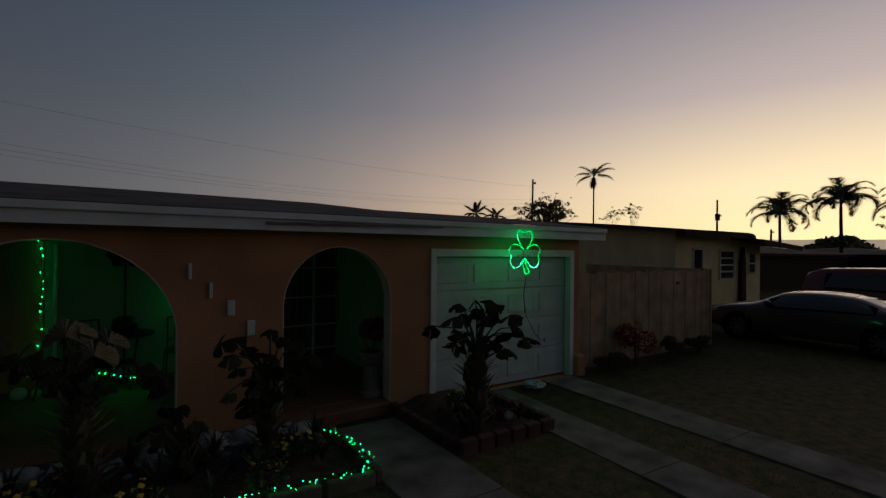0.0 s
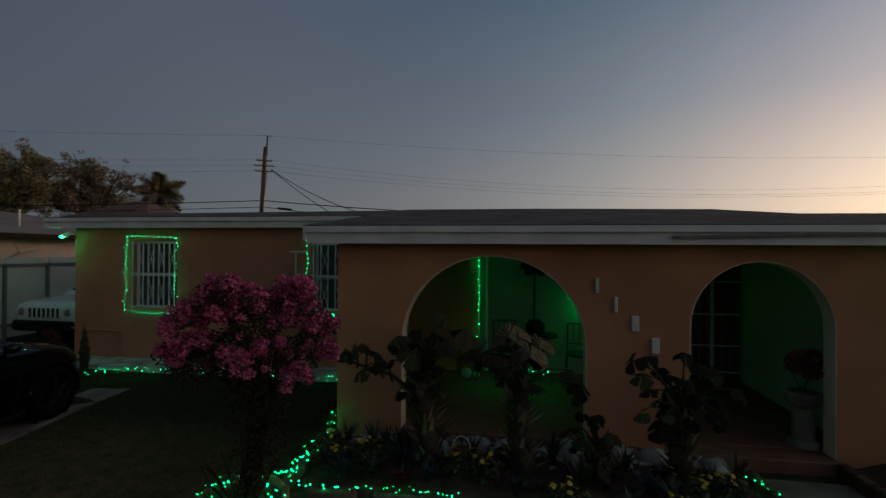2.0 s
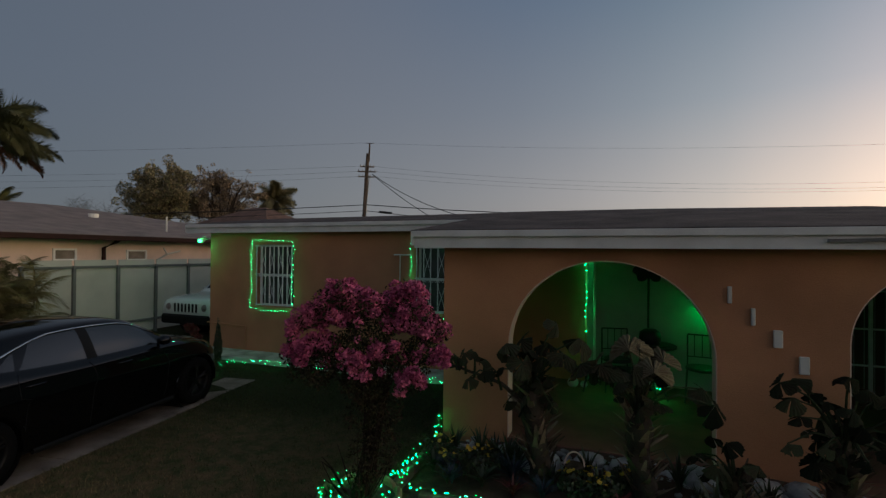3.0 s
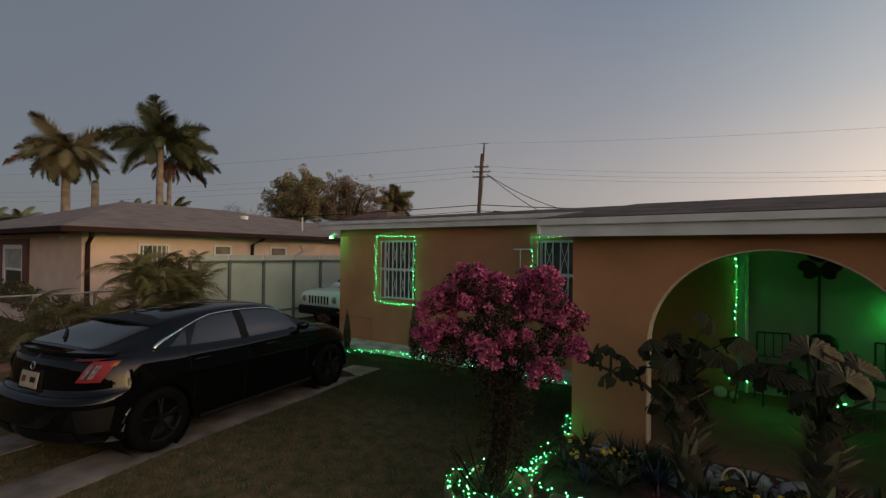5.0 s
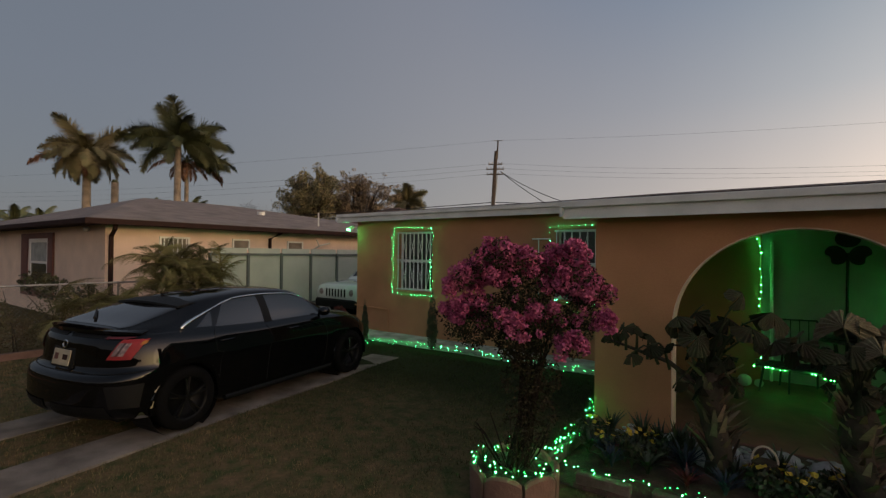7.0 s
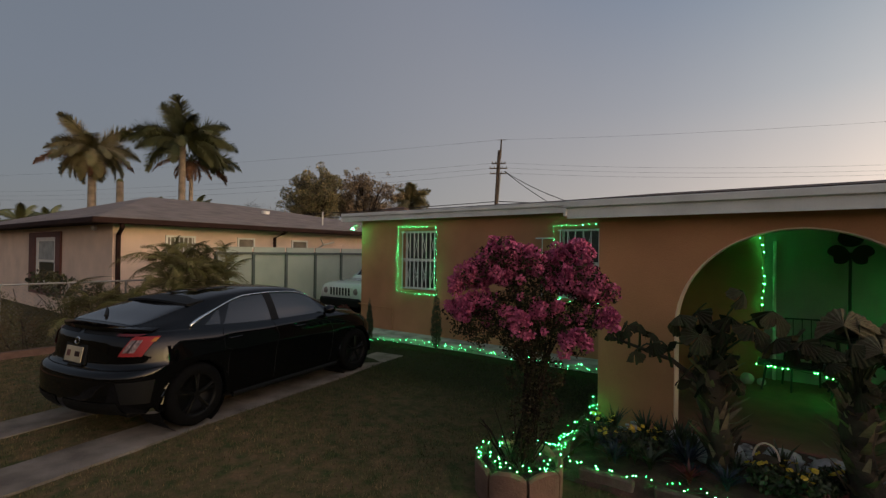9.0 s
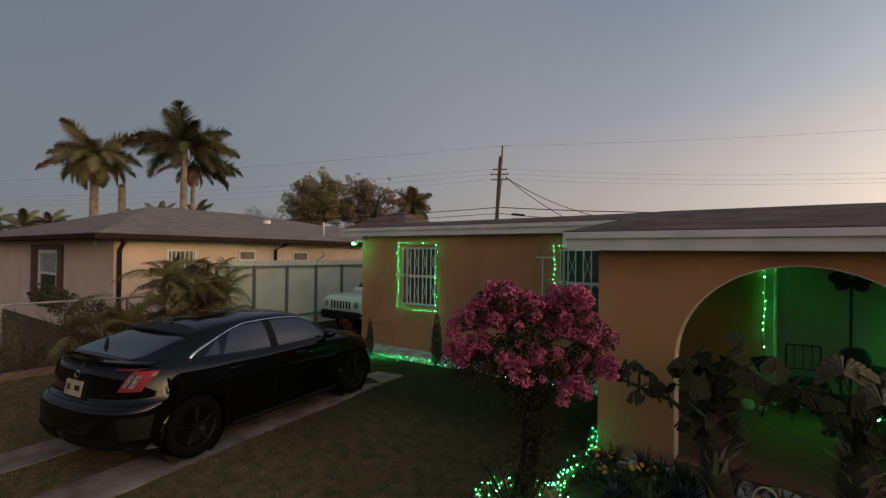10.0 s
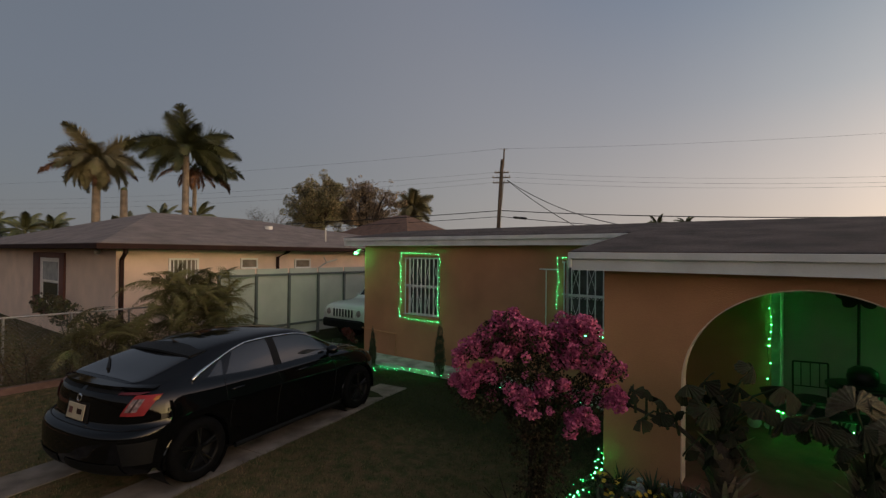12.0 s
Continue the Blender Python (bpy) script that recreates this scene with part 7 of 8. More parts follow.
def in_bush(a, depth, z):
    return Vector((0.03 + 0.893 * a - 0.450 * depth, -0.11 + 0.450 * a + 0.893 * depth, z - 0.262))


CLUMPS, LEAVES = [], []
for rows, front in ((BLOOM, False), (LOWBLOOM, True)):
    for a, z, rad in rows:
        for depth in ((-0.20,) if front else (-0.13 + g.uniform(-0.05, 0.05), 0.12 + g.uniform(-0.05, 0.08))):
            c = in_bush(a * (1 if depth < 0 else 0.9) + (0 if depth < 0 else g.uniform(-0.05, 0.05)), depth, z - (0 if depth < 0 else g.uniform(0, 0.06)))
            for k in range(round(125 * rad)):
                d = Vector((g.gauss(0, 1), g.gauss(0, 1), g.gauss(0.3, 1))).normalized()
                q, w = g.uniform(0.022, 0.055), rad * g.uniform(0.55, 1.12)
                CLUMPS.append((*(c + d * w), q * 1.15, q * 1.15, q))
            LEAVES.append((*c, rad * 1.1, rad * 1.1, rad))
for a, z, rad in (SHADY[0], SHADY[1], SHADY[4], SHADY[5], SHADY[6]):
    c = in_bush(a, -0.10, z)
    for k in range(round(48 * rad)):
        d = Vector((g.gauss(0, 1), g.gauss(0, 1), g.gauss(0, 1))).normalized()
        q = g.uniform(0.022, 0.05)
        CLUMPS.append((*(c + d * rad * g.uniform(0.5, 1.05)), q, q, q))
for a, z, rad in SHADY:
    for depth in (-0.10, 0.08) if z > 1.0 else (-0.03,):
        LEAVES.append((*in_bush(a, depth, z), rad * 1.12, rad * 1.12, rad * 1.05))
for k in range(34):
    a, z, rad = g.choice(BLOOM + SHADY[:9])
    d = Vector((g.gauss(0, 1), g.gauss(0, 1), g.gauss(0.6, 0.8))).normalized() * rad * g.uniform(1.15, 1.5)
    LEAVES.append((*(in_bush(a, 0, z) + d), 0.035, 0.035, 0.035))
part("blossom", leaf_cloud("blossom", CLUMPS, 30000, 0.0115, M_BRACT, 21, 0.85), None, bg, "magenta papery bracts")
part("foliage", leaf_cloud("foliage", LEAVES, 20000, 0.0135, M_BOUGLEAF, 22, 0.5), None, bg, "small dark green leaves")

# ---- flower beds ----
def mound(name, x0, x1, y0, y1, h, label, n=26, m=12):
    b = bmesh.new()
    vs = [[b.verts.new((x0 + (x1 - x0) * i / n, y0 + (y1 - y0) * j / m, 0.0 + h * min(1, 4 * min(i / n, 1 - i / n, j / m + 0.02, 1.25 - j / m)) + 0.035 * noise.noise((i * 0.6, j * 0.6, 2)))) for j in range(m + 1)] for i in range(n + 1)]
    for i in range(n):
        for j in range(m):
            b.faces.new((vs[i][j], vs[i + 1][j], vs[i + 1][j + 1], vs[i][j + 1]))
    return struct(name, b, M_SOIL, label, "flower bed", True)


mound("flower_bed", -1.84, 2.40, 4.42, 5.90, 0.14, "dark mulched flower bed before the arches")
mound("flower_bed", 3.40, 4.62, 4.42, 5.90, 0.13, "dark mulched bed in front of the garage wall", 12, 12)

edging = thing("stone_edging", "low weathered pinkish concrete edging", "edging", kind="structure")
g = random.Random(3)


def edge_run(a, b, step, mat, w, h, name, owner):
    a, b = Vector(a), Vector(b)
    n = max(1, int((b - a).length / step))
    ang = math.atan2((b - a).y, (b - a).x)
    for i in range(n):
        p = a.lerp(b, (i + 0.5) / n)
        me = EDGE[(w, h, step)] if (w, h, step) in EDGE else EDGE.setdefault((w, h, step), mesh_of(box(bmesh.new(), -step * 0.47, step * 0.47, -w / 2, w / 2, -0.04, h, 0.012), mat, name=name))
        part(name, me, None, owner, m=pose(p.x, p.y, 0, g.uniform(-3, 3), g.uniform(-1, 1), math.degrees(ang) + g.uniform(-1.5, 1.5)))


EDGE = {}
for a, b2 in (((-1.66, 4.49), (-0.5, 4.54)), ((-0.5, 4.54), (0.5, 4.45)), ((0.5, 4.45), (1.44, 4.33)), ((1.44, 4.33), (2.40, 4.27))):
    edge_run(a, b2, 0.46, M_EDGE, 0.07, 0.115, "edging_block", edging)
edge_run((2.43, 4.27), (2.43, 5.60), 0.44, M_EDGE, 0.07, 0.115, "edging_block", edging)
edge_run((-1.88, 4.56), (-1.88, 5.88), 0.44, M_EDGE, 0.07, 0.115, "edging_block", edging)
bricks = thing("brick_edging", "single row of old red bricks round the bed", "edging", kind="structure")
for a, b2 in (((3.36, 4.36), (4.70, 4.36)), ((3.36, 4.42), (3.36, 5.86)), ((4.70, 4.42), (4.70, 5.86))):
    edge_run(a, b2, 0.215, M_BRICK, 0.10, 0.135, "brick", bricks)

g = random.Random(17)
for x, y, r in ((-0.95, 5.42, 0.17), (-0.66, 5.30, 0.20), (-0.22, 5.55, 0.15), (0.12, 5.50, 0.16), (0.75, 5.52, 0.17), (1.18, 5.55, 0.18), (1.55, 5.58, 0.14), (2.05, 5.45, 0.12), (4.25, 4.66, 0.08)):
    b = ball(bmesh.new(), (0, 0, 0), r, 14, 9, 0.10, 0.62, g)
    for vtx in b.verts:
        vtx.co *= 1 + 0.16 * noise.noise(vtx.co * 9 + Vector((x, y, 0)))
    o = tagged(new("rock", mesh_of(b, M_ROCK, True, "rock")), "rough pale limestone rock in the flower bed", "rock", "garden rocks")
    o.matrix_basis = pose(x, y, 0.13 + r * 0.22, g.uniform(-12, 12), g.uniform(-12, 12), g.uniform(0, 360))


g2 = np.random.default_rng(12)
vs, fs = [], []
for k in range(520):
    x, y, r = g2.uniform(-1.55, 2.2), g2.normal(5.52, 0.13), g2.uniform(0.018, 0.05)
    n0 = len(vs)
    for t in range(6):
        q = t * math.pi / 3
        for zz, w in ((-0.3, 0.9), (0.25, 1.0)):
            vs.append((x + r * w * math.cos(q) * g2.uniform(0.7, 1.1), min(5.8, y) + r * w * math.sin(q) * g2.uniform(0.7, 1.1), 0.14 + r * zz))
    vs.append((x + r * g2.uniform(-0.2, 0.2), min(5.8, y), 0.14 + r * 0.6))
    for t in range(6):
        c, d = n0 + 2 * t, n0 + 2 * ((t + 1) % 6)
        fs += [(c, d, d + 1, c + 1), (c + 1, d + 1, n0 + 12)]
tagged(new("gravel", mesh_data("gravel", vs, fs, M_ROCK)), "pale limestone chippings along the back of the bed", "gravel", "", "stuff")


def tuft_mesh(n, h, w, mat, seed, spread=0.6):
    """Arching strap leaves."""
    g = random.Random(seed)
    vs, fs = [], []
    for i in range(n):
        a, e, hh = g.uniform(0, math.tau), g.uniform(0.25, 1.0) * spread, h * g.uniform(0.6, 1.1)
        d, s = Vector((math.cos(a), math.sin(a), 0)), Vector((-math.sin(a), math.cos(a), 0)) * w
        k = len(vs)
        for q, ww in ((0, 0.7), (0.35, 1), (0.7, 0.8), (1.0, 0.08)):
            p = d * hh * e * (0.15 * q + 0.85 * q * q) + Vector((0, 0, hh * (q - 0.45 * e * q * q)))
            vs += [p - s * ww, p + s * ww]
        fs += [(k + 2 * j, k + 2 * j + 1, k + 2 * j + 3, k + 2 * j + 2) for j in range(3)]
    return mesh_data("tuft", vs, fs, mat)


TUFTS = [tuft_mesh(34, 0.34, 0.011, M_GREEN, 1), tuft_mesh(26, 0.26, 0.016, M_GREEN, 2, 0.9), tuft_mesh(18, 0.42, 0.02, M_GREEN, 3, 0.5), tuft_mesh(30, 0.22, 0.014, M_RFLOWER, 4, 0.9), tuft_mesh(60, 0.30, 0.010, M_BLUELEAF, 5, 0.8)]
for i, (dx, dy, sc) in enumerate(((-0.2, -0.12, 0.55), (0.12, -0.2, 0.6), (-0.05, -0.25, 0.5), (0.22, -0.05, 0.5), (-0.24, 0.08, 0.5))):
    o = tagged(new("weed", TUFTS[i % 2]), "small green weed growing in the planting ring", "plant", "weeds in the ring")
    o.matrix_basis = pose(-1.93 + dx, 4.06 + dy, 0.20, 0, 0, i * 67) @ Matrix.Scale(sc, 4)
for i, (x, y, k, s) in enumerate(((-1.55, 5.35, 0, 1.0), (-1.25, 5.30, 0, 1.1), (-1.62, 4.92, 1, 0.9), (-1.10, 4.80, 1, 1.0), (-0.80, 4.72, 3, 0.9), (-0.95, 5.20, 0, 1.2), (0.05, 4.75, 3, 1.0), (0.75, 4.75, 2, 1.0), (1.10, 4.55, 1, 1.0),
                              (1.45, 4.62, 0, 1.0), (2.05, 4.72, 3, 1.0), (2.12, 5.15, 0, 1.1), (0.55, 5.30, 2, 0.9), (-0.15, 5.10, 3, 0.8), (3.75, 5.00, 3, 1.0), (4.10, 4.62, 3, 1.1), (4.40, 4.60, 3, 1.1), (4.05, 5.00, 0, 0.9), (-0.85, 4.95, 4, 1.1),
                              (1.30, 4.80, 4, 0.9), (-0.55, 4.75, 4, 0.8), (0.20, 4.68, 4, 0.7), (3.58, 4.62, 3, 0.9))):
    o = tagged(new("bedding_plant", TUFTS[k]), "dark red-leaved bedding plant" if k == 3 else "grey-blue fine-leaved bedding plant" if k == 4 else "green strap-leaved bedding plant in the bed", "plant", "bedding plants")
    o.matrix_basis = pose(x, y, 0.11, 0, 0, i * 73) @ Matrix.Scale(s, 4)


g3 = random.Random(91)
for i in range(46):
    x, y = (g3.uniform(-1.7, 2.25), g3.uniform(4.62, 5.35)) if i < 36 else (g3.uniform(3.5, 4.6), g3.uniform(4.5, 5.3))
    k = g3.choice((0, 1, 1, 3, 3, 4, 2)) if i < 36 else g3.choice((3, 3, 1))
    o = tagged(new("bedding_plant", TUFTS[k]), "dark red-leaved bedding plant" if k == 3 else "grey-blue fine-leaved bedding plant" if k == 4 else "green strap-leaved bedding plant in the bed", "plant", "bedding plants")
    o.matrix_basis = pose(x, y, 0.11, 0, 0, i * 47) @ Matrix.Scale(g3.uniform(0.45, 0.85), 4)


b = bmesh.new()
ctr = b.verts.new((0, 0, 0.004))
rim = [b.verts.new((math.cos(t) * 0.024, math.sin(t) * 0.024, 0.006 * math.sin(3 * t))) for t in [q * math.tau / 9 for q in range(9)]]
for q in range(9):
    b.faces.new((ctr, rim[q], rim[(q + 1) % 9]))
DAISY = mesh_of(b, M_YFLOWER, name="flower")
CLUMP = leaf_cloud("leaves", [(0, 0, 0.11, 0.18, 0.18, 0.10)], 420, 0.022, M_GREEN, 31)
for i, (x, y) in enumerate(((-1.42, 5.02), (-1.15, 5.12), (-1.68, 5.2), (0.15, 5.2), (-0.05, 4.9), (-0.28, 4.95), (1.62, 4.85), (1.82, 4.95), (1.5, 4.45), (0.62, 4.5), (3.95, 5.2), (4.2, 5.15), (1.95, 4.9))):
    o = thing("yellow_flowers", "low clump of small yellow flowers", "flowers", "yellow flower clumps", at=(x, y, 0.11), rz=i * 51)
    part("foliage", CLUMP, None, o)
    for k in range(9):
        a, r, z = g.uniform(0, math.tau), g.uniform(0.02, 0.17), g.uniform(0.14, 0.26)
        part("flower", DAISY, None, o, m=pose(math.cos(a) * r, math.sin(a) * r, z, g.uniform(-40, 40), g.uniform(-40, 40), 0))

planter = thing("planter", "pale round concrete planter inside the entrance arch", "planter", at=(3.22, 6.22, 0.15))
part("pedestal", tube(bmesh.new(), [(0, 0, 0), (0, 0, 0.05), (0, 0, 0.07), (0, 0, 0.40), (0, 0, 0.44), (0, 0, 0.56), (0, 0, 0.57)], [0.15, 0.15, 0.11, 0.10, 0.15, 0.18, 0.15], 18), M_CONC, planter)
part("soil", tube(bmesh.new(), [(0, 0, 0.56), (0, 0, 0.572)], [0.14, 0.13], 14), M_SOIL, planter)
pb = thing("potted_plant", "dark red-leaved plant in the pale planter", "plant", at=(3.22, 6.22, 0.72))
part("branching_stem", branches(bmesh.new(), (0, 0, 0), [(0.1, 0, 0.3), (-0.12, 0.05, 0.28), (0, -0.1, 0.35)], 0.012, g), M_BARK, pb)
part("foliage", leaf_cloud("foliage", lobes((0, 0, 0.24), (0.24, 0.22, 0.2), 8, 77, 0.45), 800, 0.028, M_RFLOWER, 78), None, pb)
basket = thing("garden_basket", "small wicker basket with a hooped handle", "basket", at=(-0.32, 5.12, 0.18))
part("bowl", tube(bmesh.new(), [(0, 0, 0), (0, 0, 0.12), (0, 0, 0.125)], [0.07, 0.09, 0.085], 14), M_LEAFDRY, basket)
part("handle", tube(bmesh.new(), [(0.085 * math.cos(t), 0, 0.12 + 0.12 * math.sin(t)) for t in [math.pi * k / 12 for k in range(13)]], 0.008, 6), M_CREAM, basket, "pale hoop handle")

# ---- shrubs by the walls and fences ----
def cypress(at, h, r, label):
    t = thing("cypress", label, "shrub", "young cypresses", at=at)
    part("trunk", tube(bmesh.new(), [(0, 0, 0), (0, 0, h * 0.7)], [0.018, 0.006], 5), M_BARK, t)
    part("foliage", leaf_cloud("foliage", [(0, 0, h * q, r * w, r * w, h * 0.14) for q, w in ((0.16, 0.8), (0.32, 1.0), (0.48, 0.95), (0.64, 0.75), (0.80, 0.5), (0.93, 0.25))], 4200, 0.016, M_GREEN, int(h * 100), 0.35), None, t)


cypress((-7.28, 7.76, 0.0), 0.86, 0.085, "slim young cypress by the lights")
cypress((-5.72, 8.02, 0.0), 1.12, 0.12, "taller slim cypress below the barred window")
hedge = thing("hedge", "dry tangled vine hedge along the chain-link fence", "hedge", at=(0, 0, 0))
hb = [(-11.3 + 0.2 * math.sin(k * 2.1), -0.3 + 0.42 * k, 0.46 + 0.18 * math.sin(k * 1.3), 0.40, 0.42, 0.50 + 0.16 * math.sin(k * 2.9)) for k in range(18)]
part("foliage", leaf_cloud("foliage", hb, 30000, 0.021, M_HEDGE, 41, 0.35), None, hedge)
b = bmesh.new()
g = random.Random(6)
for k in range(60):
    y = g.uniform(-0.4, 7.0)
    tube(b, [(-11.3, y, 0), (-11.3 + g.uniform(-0.2, 0.2), y + g.uniform(-0.2, 0.2), 0.5), (-11.35 + g.uniform(-0.3, 0.3), y + g.uniform(-0.4, 0.4), g.uniform(0.8, 1.25))], [0.012, 0.008, 0.004], 4, False)
part("twig_tangle", b, M_BARK, hedge)
tw = thing("vine", "leafy vine hanging on the neighbour's window wall", "vine", at=(-12.6, 4.0, 0))
part("foliage", leaf_cloud("foliage", [(-1.2, 0.3, 0.95, 0.8, 0.3, 0.3), (-2.4, 0.4, 1.05, 0.7, 0.3, 0.25), (-0.2, 0.6, 0.8, 0.6, 0.3, 0.35), (-3.6, 0.5, 1.0, 0.8, 0.3, 0.3)], 900, 0.05, M_VINE, 42), None, tw)
part("branching_stem", branches(bmesh.new(), (-1.2, 0.4, 0), [(-1.2, 0.3, 1.1), (-2.4, 0.4, 1.2), (-0.2, 0.6, 1.0), (-3.6, 0.5, 1.1)], 0.02, g), M_BARK, tw)
strip("bed_kerb", [(-10.82, -2.0), (-10.70, -2.0), (-10.86, 6.9), (-10.98, 6.9)], -0.05, 0.11, "red-brown kerb between lawn and hedge", M_TERRA)
tagged(bpy.data.objects["bed_kerb"], "red-brown kerb between lawn and hedge", "kerb")
for ax, ay, count, tall, lab in ((-11.05, 5.95, 170, 1.0, "bushy areca palm by the panel fence"), (-11.15, 4.35, 46, 0.55, "low young areca palm among the hedge")):
    areca = thing("areca_palm", lab, "palm", "areca palms", at=(ax, ay, 0))
    g = random.Random(44 + count)
    for k in range(count):
        a, e = k * 2.4, 5 + 78 * (k / count) + g.uniform(-14, 14)
        part("frond", g.choice(FINE), None, areca, m=Matrix.Translation((g.uniform(-0.3, 0.3), g.uniform(-0.75, 0.75), tall * (0.65 + 1.05 * g.random()))) @ Euler((g.uniform(-0.5, 0.5), -radians(e), a)).to_matrix().to_4x4() @ Matrix.Scale(g.uniform(0.55, 1.0), 4))
    for k in range(9):
        a = k * 0.7
        part("cane", tube(bmesh.new(), [(0.2 * math.cos(a), 0.25 * math.sin(a), 0), (0.25 * math.cos(a), 0.3 * math.sin(a), 0.8 * tall)], [0.03, 0.015], 6), M_BARK, areca)
for x, y, h, mat, lab in ((-9.35, 9.0, 0.5, M_RFLOWER, "small reddish shrub beside the house corner"), (-9.6, 8.6, 0.28, M_GREEN, "low green plant beside the house corner"), (8.35, 5.75, 0.85, M_REDBUSH, "red-flowering shrub against the board fence"), (7.6, 5.75, 0.35, M_VINE, "low dark shrub at the foot of the fence"), (9.4, 5.75, 0.4, M_VINE, "low dark shrub along the board fence"), (10.4, 5.7, 0.35, M_VINE, "low shrub near the fence end")):
    t = thing("shrub", lab, "shrub", at=(x, y, 0))
    part("branching_stem", branches(bmesh.new(), (0, 0, 0), [(0.1, 0, h * 0.9), (-0.1, 0.05, h * 0.8), (0, -0.1, h * 0.85)], 0.012, g), M_BARK, t)
    part("foliage", leaf_cloud("foliage", lobes((0, 0, h * 0.62), (0.30, 0.25, h * 0.36), 6, int(x * 7) + 90, 0.55), 700, 0.03, mat, int(x * 10) + 200), None, t)
bag = thing("plastic_bag", "crumpled pale plastic sheet on the ground by the garage", "bag", at=(5.62, 5.62, 0.03))
b = ball(bmesh.new(), (0, 0, 0.05), 0.16, 14, 8, 0.25, 0.35, random.Random(9))
part("sheet", b, pmat("pale_plastic", (0.38, 0.42, 0.42), 0.4, 0.2, 12, 0.3, 30), bag)

# ---- string lights ----
BULB = mesh_of(ball(bmesh.new(), (0, 0, 0), 0.0044, 8, 5), M_BULB, True, "bulb")
DIM = mesh_of(ball(bmesh.new(), (0, 0, 0), 0.0042, 8, 5), M_BULBDIM, True, "bulb")
PORCHBULB = mesh_of(ball(bmesh.new(), (0, 0, 0), 0.0044, 8, 5), M_BULBPORCH, True, "bulb")
WINBULB = mesh_of(ball(bmesh.new(), (0, 0, 0), 0.0066, 8, 5), M_BULBWIN, True, "bulb")
HANGBULB = mesh_of(ball(bmesh.new(), (0, 0, 0), 0.0044, 8, 5), M_BULBHANG, True, "bulb")
LAWNBULB = mesh_of(ball(bmesh.new(), (0, 0, 0), 0.0062, 8, 5), M_BULBWIN, True, "bulb")
M_WIRE = pmat("light_wire", (0.01, 0.03, 0.012), 0.6, 0.1, 5, 0.0, 30)


def string_lights(points, step, label, seed, jitter=0.03, up=0.02, size=1.0, skip=0.12, lit=BULB, dull=DIM):
    """Bulbs and wire along a polyline; the bulbs stray from the wire as they do when laid by hand."""
    g = random.Random(seed)
    s = thing("string_lights", label, "string lights", "green string lights", at=points[0])
    o = Vector(points[0])
    pts = [Vector(p) - o for p in points]
    path = []
    for a, b in zip(pts, pts[1:]):
        n = max(1, round((b - a).length / step))
        path += [a.lerp(b, k / n) for k in range(n)]
    path.append(pts[-1])
    wob = [p + Vector((g.uniform(-1, 1), g.uniform(-1, 1), g.uniform(-0.6, 0.6))) * jitter * 0.5 for p in path]
    part("wire", tube(bmesh.new(), wob, 0.003, 4, False), M_WIRE, s)
    for p in wob:
        if g.random() < skip:
            continue
        q = p + Vector((g.uniform(-1, 1) * jitter, g.uniform(-1, 1) * jitter, g.uniform(0, 1) * up))
        part("bulb", lit if g.random() < 0.72 else dull, None, s, m=Matrix.Translation(q) @ Matrix.Scale(size * g.uniform(0.75, 1.15), 4))
    return s


ring = [(-1.93 + 0.335 * math.cos(t), 4.06 + 0.335 * math.sin(t), 0.275) for t in [radians(70) + k * radians(285) / 14 for k in range(15)]]
inner = [(-1.93 + 0.22 * math.cos(t), 4.06 + 0.22 * math.sin(t), 0.25) for t in [radians(-20) - k * radians(300) / 12 for k in range(13)]]
string_lights([(-1.90, 5.86, 0.30), (-1.90, 5.70, 0.16), (-1.89, 5.06, 0.14), (-1.87, 4.60, 0.17)] + ring + inner, 0.048, "green string lights along the bed and round the pot", 1, 0.045, 0.03, 0.76, 0.08)
string_lights([(-1.86, 5.84, 0.22), (-1.85, 5.60, 0.15), (-1.84, 5.10, 0.14), (-1.80, 4.66, 0.17), (-1.72, 4.42, 0.20)], 0.055, "green string lights doubled back along the bed corner", 9, 0.045, 0.03, 0.76, 0.15)
string_lights([(-1.74, 4.48, 0.145), (-0.5, 4.53, 0.145), (0.5, 4.44, 0.145), (1.44, 4.32, 0.145), (2.30, 4.26, 0.145), (2.40, 4.44, 0.145), (2.42, 4.66, 0.14), (2.42, 5.05, 0.12), (2.33, 5.42, 0.12)], 0.046, "green string lights laid on the bed edging", 2, 0.04, 0.02, 0.78, 0.1)
string_lights([(-7.10, 7.62, 0.06), (-6.5, 7.80, 0.07), (-6.0, 7.90, 0.07), (-5.4, 8.00, 0.07), (-4.6, 8.02, 0.07), (-3.0, 7.86, 0.07), (-2.40, 7.92, 0.07)], 0.050, "green string lights along the lawn edge", 3, 0.085, 0.08, 0.78, 0.08, LAWNBULB, LAWNBULB)
string_lights([(-6.26, BY - 0.11, 2.42), (-7.32, BY - 0.11, 2.44), (-7.37, BY - 0.11, 1.9), (-7.34, BY - 0.11, 1.4), (-7.38, BY - 0.11, 1.02), (-6.9, BY - 0.11, 0.95), (-6.24, BY - 0.11, 0.97), (-6.30, BY - 0.11, 1.5), (-6.24, BY - 0.11, 2.0), (-6.27, BY - 0.11, 2.40)], 0.082, "green string lights framing the barred window", 4, 0.022, 0.02, 0.84, 0.06, WINBULB, WINBULB)
string_lights([(-3.58, BY - 0.11, 1.12), (-3.61, BY - 0.11, 1.7), (-3.59, BY - 0.11, 2.36), (-3.2, BY - 0.11, 2.39), (-2.52, BY - 0.11, 2.40)], 0.085, "green string lights framing the second window", 5, 0.022, 0.02, 0.84, 0.06, WINBULB, WINBULB)
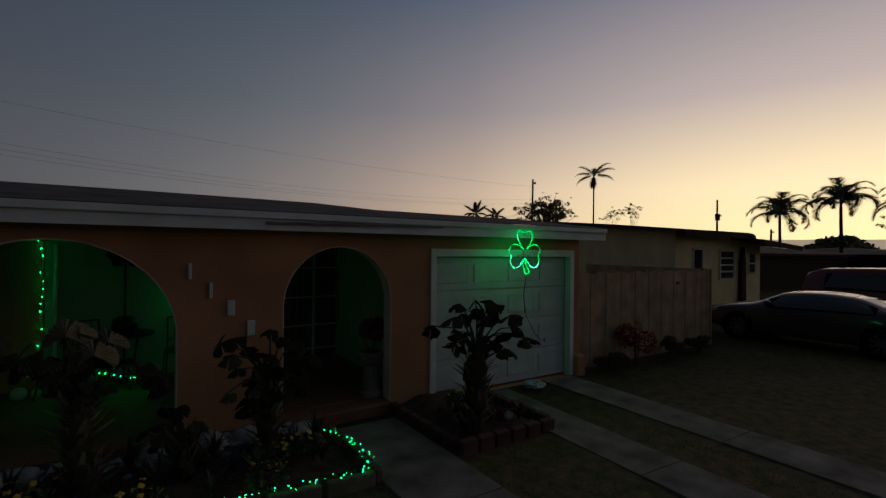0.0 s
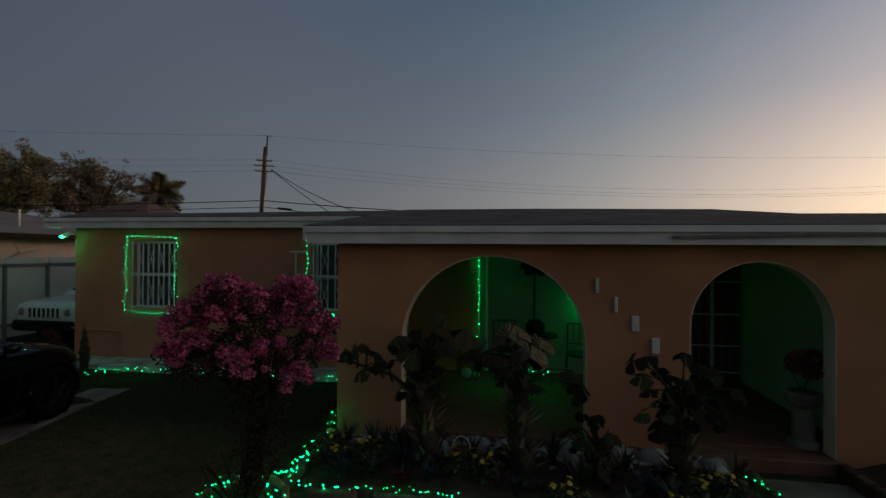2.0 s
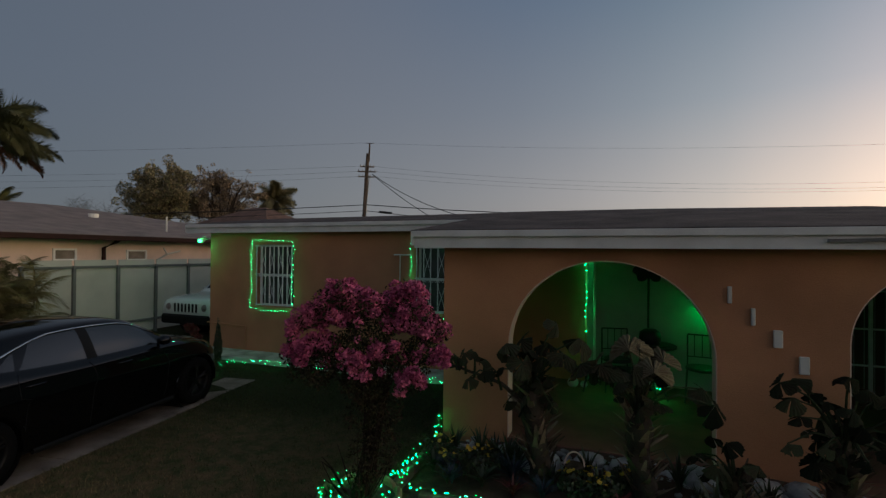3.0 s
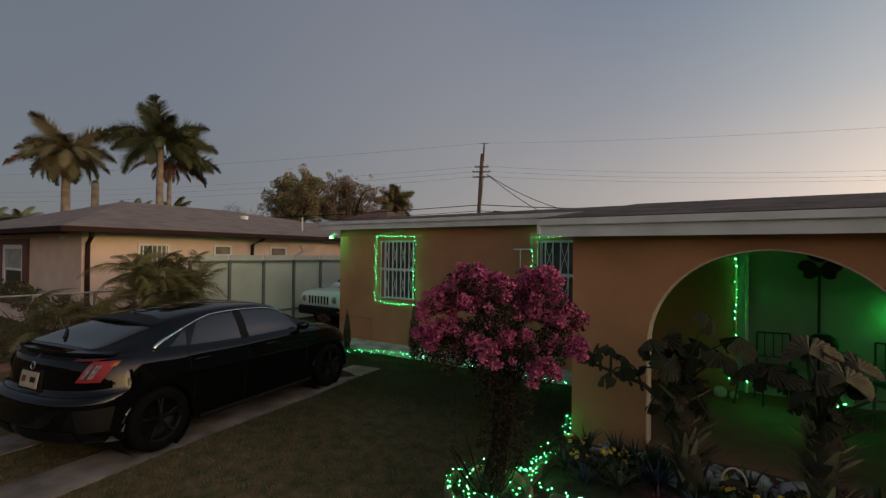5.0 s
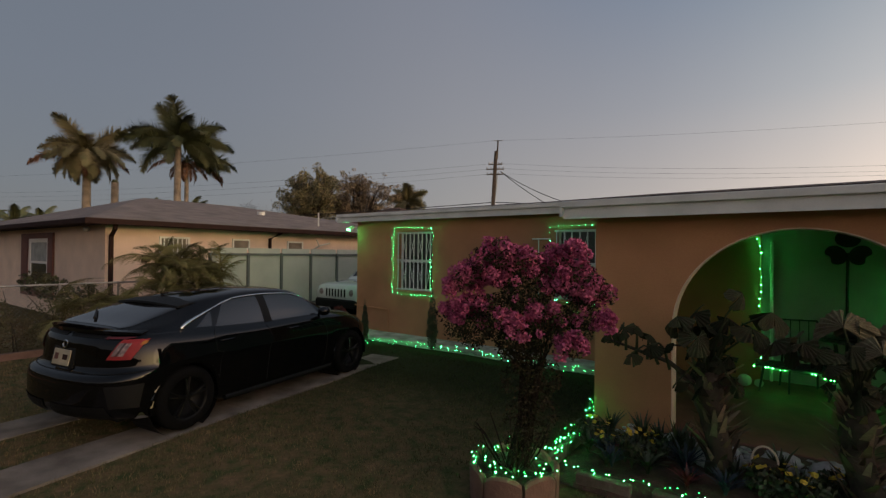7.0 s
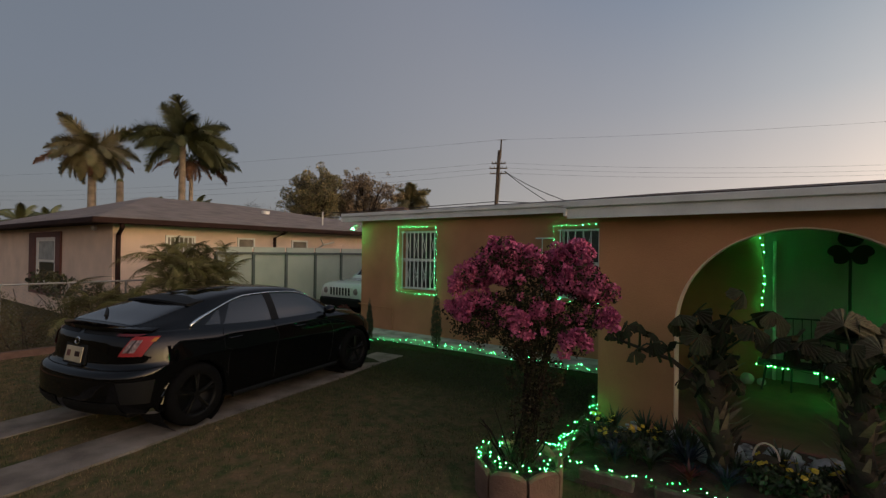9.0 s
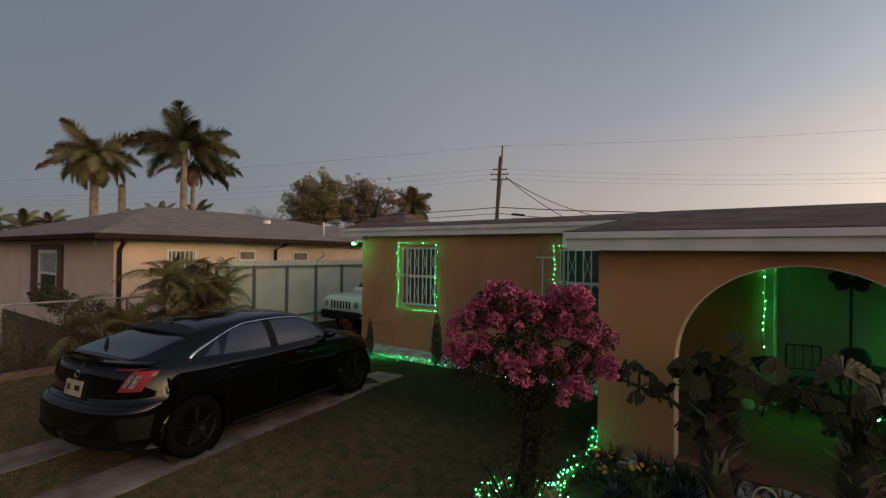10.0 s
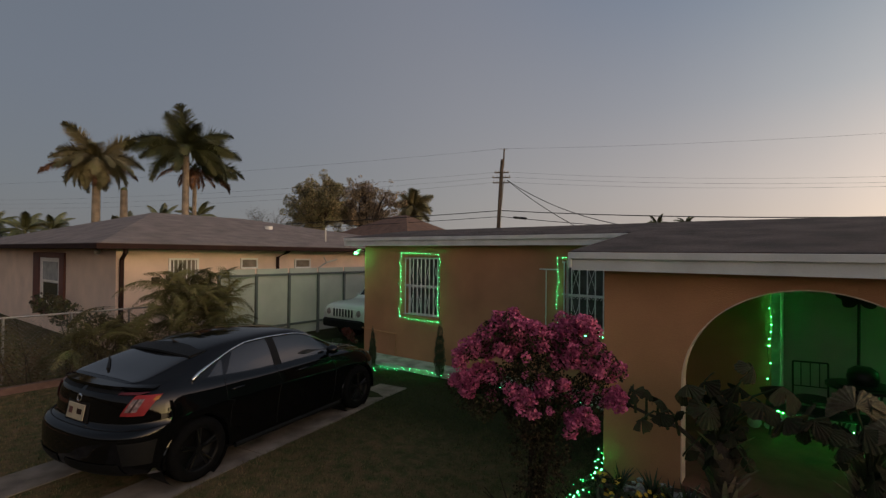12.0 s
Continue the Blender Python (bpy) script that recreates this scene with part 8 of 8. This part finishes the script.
string_lights([(-3.50, BY - 0.11, 1.06), (-3.2, BY - 0.11, 1.02), (-2.52, BY - 0.11, 1.03)], 0.062, "green string lights under the second window", 6, 0.04, 0.03, 1.0, 0.08, WINBULB, WINBULB)
string_lights([(-0.49, 8.63, 2.24), (-0.47, 8.63, 1.95), (-0.44, 8.63, 1.60), (-0.49, 8.63, 1.20), (-0.46, 8.62, 0.85), (-0.50, 8.60, 0.56), (-0.42, 8.52, 0.50)], 0.105, "green string lights hanging from the porch ceiling", 7, 0.02, 0, 1.7, 0.12, HANGBULB, HANGBULB)
string_lights([(-0.47, 8.05, 0.48), (-0.10, 8.02, 0.46), (0.20, 8.0, 0.44), (0.36, 7.97, 0.40), (0.46, 7.95, 0.33), (0.58, 7.93, 0.34), (0.67, 7.92, 0.38)], 0.065, "green string lights draped along the porch bench", 8, 0.03, 0, 1.25, 0.2, PORCHBULB, PORCHBULB)

# ---- grass ----
def grass(name, n, region, holes, seed, label, h=0.032):
    g = np.random.default_rng(seed)
    x0, x1, y0, y1 = region
    p = np.stack([g.uniform(x0, x1, n), g.uniform(y0, y1, n)], 1)
    keep = np.ones(n, bool)
    for a, b, c, d in holes:
        keep &= ~((p[:, 0] > a) & (p[:, 0] < b) & (p[:, 1] > c) & (p[:, 1] < d))
    # the wheel strips run slightly askew
    for xa, xb, w in ((-4.63, -6.10, 0.30), (-6.06, -7.42, 0.29)):
        xc = xa + (xb - xa) * (p[:, 1] + 2.5) / 9.5
        keep &= ~((np.abs(p[:, 0] - xc) < w) & (p[:, 1] < 7.05))
    patch = np.array([noise.noise((a * 0.9, b * 0.9, 5.0)) for a, b in p])
    patch = patch + 0.8 * np.array([noise.noise((a * 4.5, b * 4.5, 2.0)) for a, b in p])
    keep &= g.uniform(-0.6, 0.6, n) < patch + 0.25
    p, patch = p[keep], patch[keep]
    m = len(p)
    a = g.uniform(0, math.tau, m)
    hh = h * g.uniform(0.5, 1.3, m)
    d = np.stack([np.cos(a), np.sin(a)], 1)
    lean = g.uniform(0.2, 1.1, m)[:, None] * hh[:, None]
    w = 0.0034
    z0 = np.array([0.025 * (noise.noise((q[0] * 0.7, q[1] * 0.7, 0)) - 0.3) for q in p])
    side = np.stack([-d[:, 1], d[:, 0]], 1) * w
    v = np.empty((m, 3, 3))
    v[:, 0, :2], v[:, 1, :2], v[:, 2, :2] = p - side, p + side, p + d * lean
    v[:, 0, 2] = v[:, 1, 2] = z0 - 0.004
    v[:, 2, 2] = z0 + hh
    me = bpy.data.meshes.new(name)
    me.from_pydata(v.reshape(-1, 3).tolist(), [], [(3 * i, 3 * i + 1, 3 * i + 2) for i in range(m)])
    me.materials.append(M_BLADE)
    return tagged(new(name, me), label, "grass", "", "stuff")


BEDS = [(-1.9, 2.46, 4.45, 6.0), (3.3, 4.75, 4.3, 6.0), (2.44, 3.32, -3, 6.0), (-2.4, -1.55, 3.65, 4.5), (4.2, 5.35, -3, 6), (5.75, 6.75, -3, 6)]
grass("grass", 170000, (-10.7, -1.9, 0.6, 8.2), BEDS + [(-8.6, -1.9, 7.8, 9.2)], 1, "short patchy lawn grass")
grass("grass", 36000, (-1.9, 2.42, 1.6, 4.45), BEDS, 2, "short patchy lawn grass before the flower bed")
grass("grass", 8000, (2.44, 5.8, 1.6, 6.0), BEDS, 3, "short dry grass between the wheel strips")
